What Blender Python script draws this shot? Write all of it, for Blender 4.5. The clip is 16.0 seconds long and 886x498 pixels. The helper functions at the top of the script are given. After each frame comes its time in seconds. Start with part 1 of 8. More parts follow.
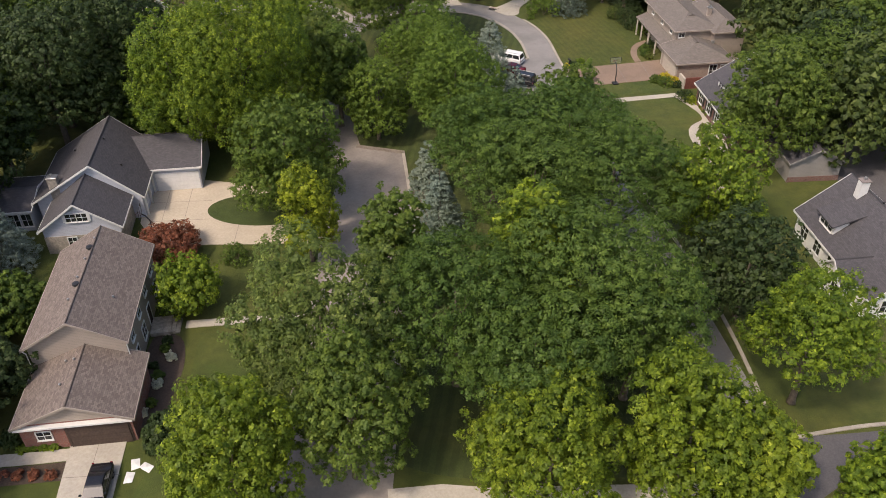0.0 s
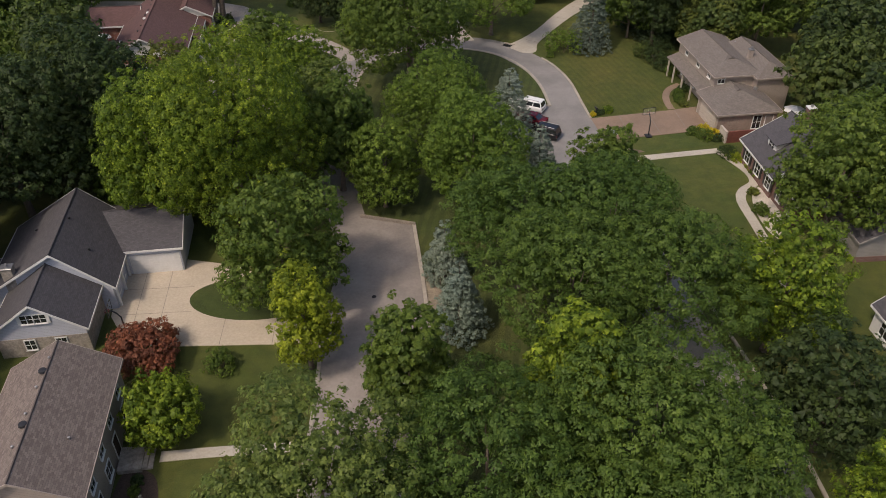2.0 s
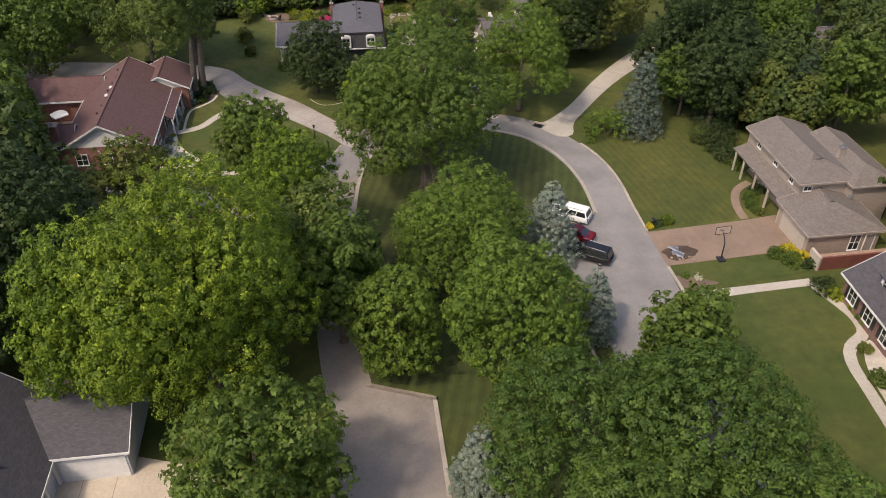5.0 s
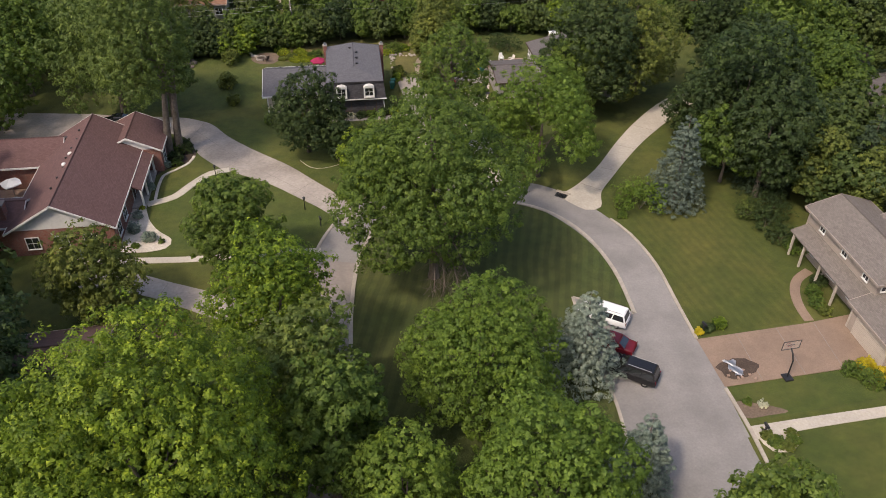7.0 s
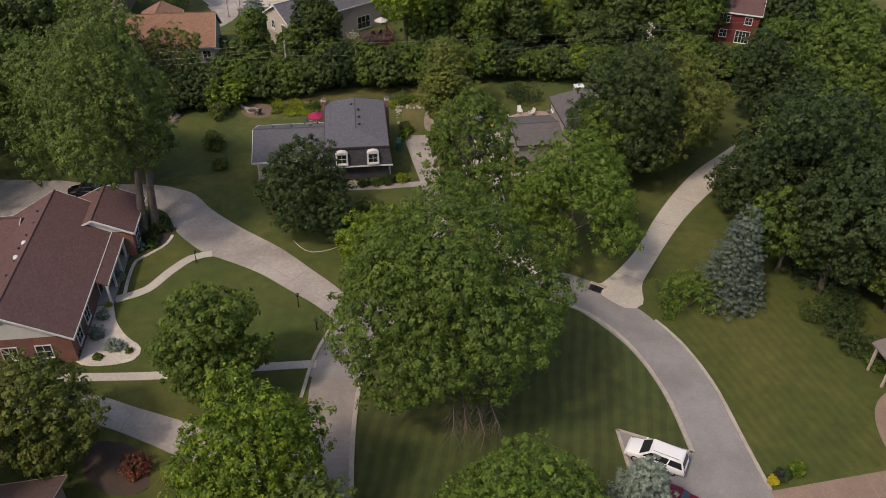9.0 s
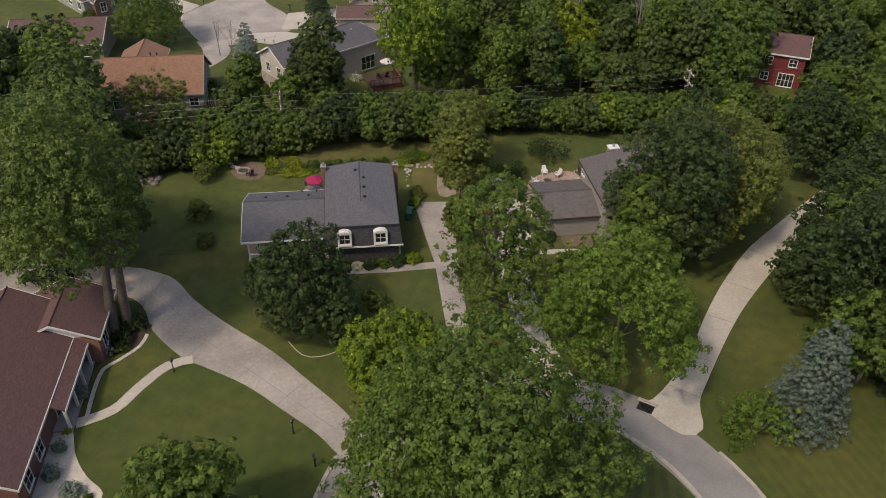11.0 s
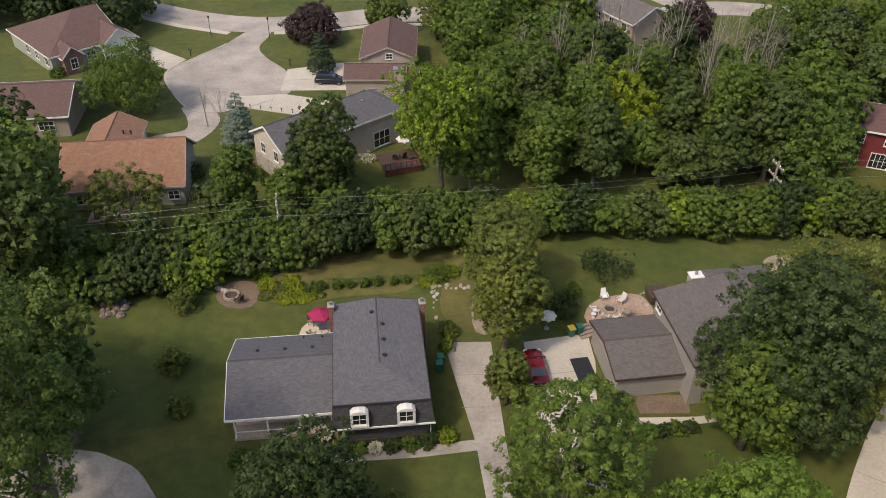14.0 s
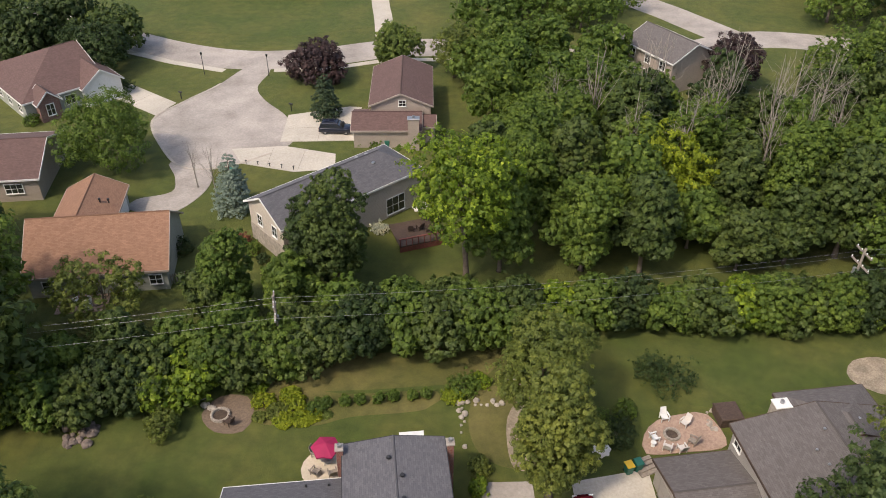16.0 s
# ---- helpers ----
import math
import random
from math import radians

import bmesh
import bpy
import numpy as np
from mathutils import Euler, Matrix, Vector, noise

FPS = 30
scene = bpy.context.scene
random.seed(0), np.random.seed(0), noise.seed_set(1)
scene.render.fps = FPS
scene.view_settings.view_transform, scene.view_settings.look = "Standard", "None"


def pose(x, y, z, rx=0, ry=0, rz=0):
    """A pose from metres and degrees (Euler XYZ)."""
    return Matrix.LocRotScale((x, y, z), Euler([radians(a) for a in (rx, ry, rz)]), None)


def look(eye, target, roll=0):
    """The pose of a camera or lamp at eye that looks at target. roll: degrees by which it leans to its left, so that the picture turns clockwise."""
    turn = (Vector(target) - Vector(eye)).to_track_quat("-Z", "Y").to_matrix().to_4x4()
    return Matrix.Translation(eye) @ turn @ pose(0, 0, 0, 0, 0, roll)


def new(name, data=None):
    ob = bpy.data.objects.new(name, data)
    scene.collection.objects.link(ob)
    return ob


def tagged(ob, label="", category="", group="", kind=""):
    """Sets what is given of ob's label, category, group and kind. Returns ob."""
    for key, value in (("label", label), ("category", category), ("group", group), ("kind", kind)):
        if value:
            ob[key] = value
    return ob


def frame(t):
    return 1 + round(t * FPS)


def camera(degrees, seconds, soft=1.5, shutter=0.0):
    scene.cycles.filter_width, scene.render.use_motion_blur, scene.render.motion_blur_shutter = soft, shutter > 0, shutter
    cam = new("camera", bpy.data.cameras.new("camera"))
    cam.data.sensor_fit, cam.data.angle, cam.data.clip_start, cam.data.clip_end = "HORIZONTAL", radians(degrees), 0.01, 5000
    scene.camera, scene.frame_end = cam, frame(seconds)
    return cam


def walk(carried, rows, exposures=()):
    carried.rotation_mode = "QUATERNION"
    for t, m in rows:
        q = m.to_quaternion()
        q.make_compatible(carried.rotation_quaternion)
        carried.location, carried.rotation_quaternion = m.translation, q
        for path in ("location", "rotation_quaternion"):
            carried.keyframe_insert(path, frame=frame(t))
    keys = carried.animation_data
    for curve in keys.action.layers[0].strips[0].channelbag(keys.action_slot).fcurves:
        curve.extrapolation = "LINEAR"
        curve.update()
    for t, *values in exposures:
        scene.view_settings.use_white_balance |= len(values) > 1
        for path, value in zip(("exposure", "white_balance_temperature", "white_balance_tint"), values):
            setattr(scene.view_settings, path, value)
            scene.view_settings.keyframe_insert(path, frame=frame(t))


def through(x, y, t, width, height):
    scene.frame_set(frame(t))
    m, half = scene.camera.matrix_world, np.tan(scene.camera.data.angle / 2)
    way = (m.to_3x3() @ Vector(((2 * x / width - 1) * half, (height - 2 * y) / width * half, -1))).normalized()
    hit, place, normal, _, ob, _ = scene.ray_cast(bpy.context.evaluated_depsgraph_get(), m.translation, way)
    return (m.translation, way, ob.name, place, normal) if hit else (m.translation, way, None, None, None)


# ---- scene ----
cam = camera(58.2, 16.0, 0.9)
PATH = [
    (0, (0.648, -0.994, 53.074), (0.548, 6.943, 46.993), -0.29),
    (0.5, (0.060, 2.831, 53.075), (-0.030, 10.763, 46.987), -0.29),
    (1, (-0.513, 6.702, 53.075), (-0.598, 14.637, 46.990), -0.28),
    (1.5, (-1.073, 10.650, 53.073), (-1.153, 18.594, 46.999), -0.25),
    (2, (-1.623, 14.680, 53.076), (-1.693, 22.626, 47.006), -0.21),
    (2.5, (-2.162, 18.789, 53.081), (-2.237, 26.741, 47.018), -0.16),
    (3, (-2.687, 22.979, 53.082), (-2.762, 30.936, 47.025), -0.09),
    (3.5, (-3.186, 27.256, 53.084), (-3.251, 35.217, 47.033), -0.03),
    (4, (-3.658, 31.635, 53.088), (-3.718, 39.603, 47.046), 0.05),
    (4.2, (-3.844, 33.397, 53.088), (-3.909, 41.369, 47.051), 0.08),
    (6.3, (-5.780, 51.919, 53.055), (-5.790, 59.904, 47.035), 0.39),
    (6.5, (-5.966, 53.659, 53.054), (-5.971, 61.642, 47.031), 0.42),
    (7, (-6.433, 57.948, 53.050), (-6.423, 65.938, 47.036), 0.48),
    (7.5, (-6.888, 62.188, 53.044), (-6.873, 70.193, 47.050), 0.54),
    (8, (-7.319, 66.378, 53.040), (-7.304, 74.393, 47.060), 0.59),
    (8.5, (-7.741, 70.516, 53.037), (-7.726, 78.539, 47.068), 0.64),
    (9, (-8.181, 74.596, 53.035), (-8.171, 82.630, 47.081), 0.68),
    (9.2, (-8.371, 76.217, 53.037), (-8.361, 84.254, 47.085), 0.69),
    (11.3, (-10.545, 93.136, 53.075), (-10.535, 101.193, 47.152), 0.75),
    (11.5, (-10.757, 94.757, 53.076), (-10.752, 102.815, 47.154), 0.74),
    (12, (-11.304, 98.835, 53.084), (-11.304, 106.899, 47.170), 0.73),
    (12.5, (-11.886, 102.948, 53.097), (-11.881, 111.014, 47.187), 0.72),
    (13, (-12.520, 107.098, 53.114), (-12.515, 115.168, 47.209), 0.69),
    (13.5, (-13.203, 111.246, 53.129), (-13.198, 119.314, 47.221), 0.67),
    (14, (-13.894, 115.352, 53.132), (-13.904, 123.418, 47.221), 0.64),
    (14.5, (-14.551, 119.450, 53.129), (-14.571, 127.514, 47.215), 0.60),
    (15, (-15.152, 123.570, 53.124), (-15.182, 131.632, 47.207), 0.57),
    (15.5, (-15.725, 127.716, 53.122), (-15.770, 135.775, 47.202), 0.53),
    (16, (-16.284, 131.870, 53.120), (-16.334, 139.929, 47.200), 0.50),
]
walk(cam, [(t, look(eye, target, roll)) for t, eye, target, roll in PATH],
     [(k, e, 6900.0, 15.0 if k < 11 else 12.0) for k, e in ((0.0, 0.69), (1.5, 0.33), (3.0, 0.13), (4.0, 0.42), (6.5, 0.74), (7.5, 0.62), (8.0, 0.49), (9.0, 0.24), (11.5, 0.27), (12.5, 0.46), (14.0, 0.56), (16.0, 0.78))])
# ---- daylight: a high sun from the south-west under thin cloud ----
SUN_ELEV, SUN_AZ = 53.0, 224.0          # degrees; azimuth clockwise from +y
world = bpy.data.worlds.new("sky")
scene.world = world
world.use_nodes = True
wn = world.node_tree.nodes
sky = wn.new("ShaderNodeTexSky")
sky.sky_type = "NISHITA"
sky.sun_disc = False
sky.sun_elevation, sky.sun_rotation = radians(SUN_ELEV), radians(SUN_AZ)
sky.air_density, sky.dust_density, sky.ozone_density = 1.0, 3.0, 1.0
world.node_tree.links.new(sky.outputs[0], wn["Background"].inputs[0])
wn["Background"].inputs[1].default_value = 0.15
sun = new("sun", bpy.data.lights.new("sun", "SUN"))
sun.data.energy, sun.data.angle, sun.data.color = 1.7, radians(5.0), (1.0, 0.90, 0.76)
_a, _e = radians(SUN_AZ), radians(SUN_ELEV)
_to_sun = Vector((math.sin(_a) * math.cos(_e), math.cos(_a) * math.cos(_e), math.sin(_e)))
sun.matrix_world = look(_to_sun * 300, (0, 0, 0))


# ---- materials ----
def material(name, rough=0.8, metal=0.0):
    m = bpy.data.materials.new(name)
    m.use_nodes = True
    b = m.node_tree.nodes["Principled BSDF"]
    b.inputs["Roughness"].default_value = rough
    b.inputs["Metallic"].default_value = metal
    return m, m.node_tree.nodes, m.node_tree.links, b


def ramp(nodes, links, source, stops):
    r = nodes.new("ShaderNodeValToRGB")
    e = r.color_ramp.elements
    while len(e) < len(stops):
        e.new(0.5)
    for k, (p, c) in enumerate(stops):
        e[k].position, e[k].color = p, (*c, 1)
    links.new(source, r.inputs[0])
    return r.outputs[0]


def noise_tex(nodes, links, scale, detail=4, rough=0.6, coords="Object", stretch=None):
    tc = nodes.new("ShaderNodeTexCoord")
    n = nodes.new("ShaderNodeTexNoise")
    n.inputs["Scale"].default_value, n.inputs["Detail"].default_value, n.inputs["Roughness"].default_value = scale, detail, rough
    if stretch:
        mp = nodes.new("ShaderNodeMapping")
        mp.inputs["Scale"].default_value = stretch
        links.new(tc.outputs[coords], mp.inputs[0])
        links.new(mp.outputs[0], n.inputs[0])
    else:
        links.new(tc.outputs[coords], n.inputs[0])
    return n.outputs[0]


def mix(nodes, links, a, b, fac, mode="MIX"):
    m = nodes.new("ShaderNodeMix")
    m.data_type, m.blend_type = "RGBA", mode
    for sock, v in ((m.inputs[6], a), (m.inputs[7], b)):
        if isinstance(v, tuple):
            sock.default_value = (*v, 1)
        else:
            links.new(v, sock)
    if isinstance(fac, (int, float)):
        m.inputs[0].default_value = fac
    else:
        links.new(fac, m.inputs[0])
    return m.outputs[2]


def bump(nodes, links, b, height, strength=0.3, dist=0.05):
    n = nodes.new("ShaderNodeBump")
    n.inputs["Strength"].default_value, n.inputs["Distance"].default_value = strength, dist
    links.new(height, n.inputs["Height"])
    links.new(n.outputs[0], b.inputs["Normal"])


def mottled(name, dark, light, scale=2.0, big=0.15, rough=0.85, bumpy=0.2, metal=0.0, stain=0.25):
    """A plain outdoor surface: fine grain, and broad patches over it."""
    m, n, l, b = material(name, rough, metal)
    fine = ramp(n, l, noise_tex(n, l, scale, 6, 0.7), [(0.3, dark), (0.7, light)])
    patch = ramp(n, l, noise_tex(n, l, big, 5, 0.65), [(0.35, (1 - stain,) * 3), (0.65, (1.0,) * 3)])
    l.new(mix(n, l, fine, patch, 1.0, "MULTIPLY"), b.inputs["Base Color"])
    if bumpy:
        bump(n, l, b, noise_tex(n, l, scale * 3, 4), bumpy, 0.03)
    return m


def plain(name, colour, rough=0.5, metal=0.0, var=0.12):
    return mottled(name, tuple(c * (1 - var) for c in colour), colour, 3.0, 0.6, rough, 0.0, metal, var)


def shingles(name, dark, light, tab=(0.33, 0.16)):
    """Asphalt shingles: courses of tabs, each of its own shade, with weathering across the slope."""
    m, n, l, b = material(name, 0.9)
    tc = n.new("ShaderNodeTexCoord")
    br = n.new("ShaderNodeTexBrick")
    br.inputs["Scale"].default_value = 1.0
    br.inputs["Brick Width"].default_value, br.inputs["Row Height"].default_value = tab
    br.inputs["Mortar Size"].default_value = 0.007
    br.inputs["Color1"].default_value, br.inputs["Color2"].default_value = (*dark, 1), (*light, 1)
    br.inputs["Mortar"].default_value = (*(c * 0.78 for c in dark), 1)
    l.new(tc.outputs["UV"], br.inputs["Vector"])
    blot = ramp(n, l, noise_tex(n, l, 0.9, 5, 0.7, "Object"), [(0.3, (0.86, 0.86, 0.86)), (0.7, (1.0, 1.0, 1.0))])
    col = mix(n, l, br.outputs[0], blot, 1.0, "MULTIPLY")
    streak = ramp(n, l, noise_tex(n, l, 5.0, 3, 0.6, "UV", (0.35, 2.2, 1)), [(0.35, (0.90, 0.90, 0.90)), (0.7, (1.0, 1.0, 1.0))])
    l.new(mix(n, l, col, streak, 1.0, "MULTIPLY"), b.inputs["Base Color"])
    bump(n, l, b, br.outputs[1], -0.5, 0.02)
    return m


def bricks(name, a, c, mortar, size=(0.22, 0.075)):
    m, n, l, b = material(name, 0.9)
    tc = n.new("ShaderNodeTexCoord")
    br = n.new("ShaderNodeTexBrick")
    br.inputs["Scale"].default_value = 1.0
    br.inputs["Brick Width"].default_value, br.inputs["Row Height"].default_value = size
    br.inputs["Mortar Size"].default_value = 0.008
    br.inputs["Color1"].default_value, br.inputs["Color2"].default_value, br.inputs["Mortar"].default_value = (*a, 1), (*c, 1), (*mortar, 1)
    l.new(tc.outputs["UV"], br.inputs["Vector"])
    dirt = ramp(n, l, noise_tex(n, l, 0.8, 4), [(0.3, (0.75, 0.75, 0.75)), (0.7, (1, 1, 1))])
    l.new(mix(n, l, br.outputs[0], dirt, 1.0, "MULTIPLY"), b.inputs["Base Color"])
    bump(n, l, b, br.outputs[1], -0.4, 0.01)
    return m


def siding(name, colour, course=0.18):
    """Lap siding: the foot of each board is proud."""
    m, n, l, b = material(name, 0.6)
    tc = n.new("ShaderNodeTexCoord")
    sp = n.new("ShaderNodeSeparateXYZ")
    l.new(tc.outputs["Object"], sp.inputs[0])
    d = n.new("ShaderNodeMath")
    d.operation = "DIVIDE"
    d.inputs[1].default_value = course
    l.new(sp.outputs[2], d.inputs[0])
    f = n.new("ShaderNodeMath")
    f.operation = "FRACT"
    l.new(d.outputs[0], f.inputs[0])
    # shade line of each lap, painted as a dark band along the board's foot
    lap_shade = ramp(n, l, f.outputs[0], [(0.0, (0.55, 0.55, 0.55)), (0.14, (1, 1, 1))])
    dirt = ramp(n, l, noise_tex(n, l, 0.7, 4), [(0.3, tuple(c * 0.85 for c in colour)), (0.7, colour)])
    l.new(mix(n, l, dirt, lap_shade, 1.0, "MULTIPLY"), b.inputs["Base Color"])
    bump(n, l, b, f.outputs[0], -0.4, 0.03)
    return m


def lawn_material(name, dark, light, dry, stripe=0.0, turn=0.0, amount=0.0, drift=0.75):
    """Mown grass: blades, worn and lush patches, and where it is mown in bands, their width in metres."""
    m, n, l, b = material(name, 0.95)
    col = ramp(n, l, noise_tex(n, l, 9.0, 8, 0.8), [(0.3, dark), (0.7, light)])
    col = mix(n, l, col, dry, ramp(n, l, noise_tex(n, l, 0.11, 6, 0.6), [(0.42, (0, 0, 0)), (0.70, (drift, drift, drift))]))
    mid = ramp(n, l, noise_tex(n, l, 0.7, 5, 0.65), [(0.28, (0.62, 0.66, 0.60)), (0.72, (1.10, 1.09, 1.05))])
    col = mix(n, l, col, mid, 1.0, "MULTIPLY")
    if stripe:
        tc = n.new("ShaderNodeTexCoord")
        mp = n.new("ShaderNodeMapping")
        mp.inputs["Rotation"].default_value = (0, 0, radians(turn))
        l.new(tc.outputs["Object"], mp.inputs[0])
        w = n.new("ShaderNodeTexWave")
        w.inputs["Scale"].default_value = math.pi / (10 * stripe)
        w.inputs["Distortion"].default_value, w.inputs["Detail"].default_value, w.inputs["Detail Scale"].default_value = 3.0, 3.0, 0.5
        l.new(mp.outputs[0], w.inputs[0])
        band = ramp(n, l, w.outputs[1], [(0.35, (1 - amount,) * 3), (0.65, (1 + amount,) * 3)])
        col = mix(n, l, col, band, 1.0, "MULTIPLY")
    l.new(col, b.inputs["Base Color"])
    bump(n, l, b, noise_tex(n, l, 14, 4, 0.8), 0.8, 0.08)
    return m


def leaf_material(name, dark, light, through=0.35, warm=None, patch=0.3):
    """Leaves: each spray of its own shade, broad drifts of lighter growth, and light passing through."""
    m, n, l, b = material(name, 0.55)
    geo = n.new("ShaderNodeNewGeometry")
    mean = tuple((p + q) / 2 for p, q in zip(dark, light))
    lo, hi = tuple((p + q) / 2 for p, q in zip(dark, mean)), tuple((p + q) / 2 for p, q in zip(light, mean))
    each = ramp(n, l, geo.outputs["Random Per Island"], [(0.0, lo), (0.85, hi), (1.0, warm or light)])
    tufts = ramp(n, l, noise_tex(n, l, 0.95, 2, 0.5), [(0.36, (1 - patch, 1 - patch * 0.85, 1 - patch * 0.8)), (0.64, (1 + patch, 1 + patch * 0.8, 1 + patch * 0.4))])
    each = mix(n, l, each, tufts, 1.0, "MULTIPLY")
    drift = ramp(n, l, noise_tex(n, l, 0.22, 3, 0.6), [(0.3, (0.80, 0.83, 0.82)), (0.7, (1.14, 1.10, 1.0))])
    info = n.new("ShaderNodeObjectInfo")
    own = ramp(n, l, info.outputs["Random"], [(0.0, (0.86, 0.9, 0.86)), (1.0, (1.1, 1.06, 1.0))])
    col = mix(n, l, mix(n, l, each, drift, 1.0, "MULTIPLY"), own, 1.0, "MULTIPLY")
    l.new(col, b.inputs["Base Color"])
    b.inputs["Specular IOR Level"].default_value = 0.25
    tr = n.new("ShaderNodeBsdfTranslucent")
    l.new(mix(n, l, col, (1.0, 1.0, 0.55), 0.3, "MULTIPLY"), tr.inputs[0])
    ms = n.new("ShaderNodeMixShader")
    ms.inputs[0].default_value = through
    l.new(b.outputs[0], ms.inputs[1])
    l.new(tr.outputs[0], ms.inputs[2])
    l.new(ms.outputs[0], n["Material Output"].inputs[0])
    return m


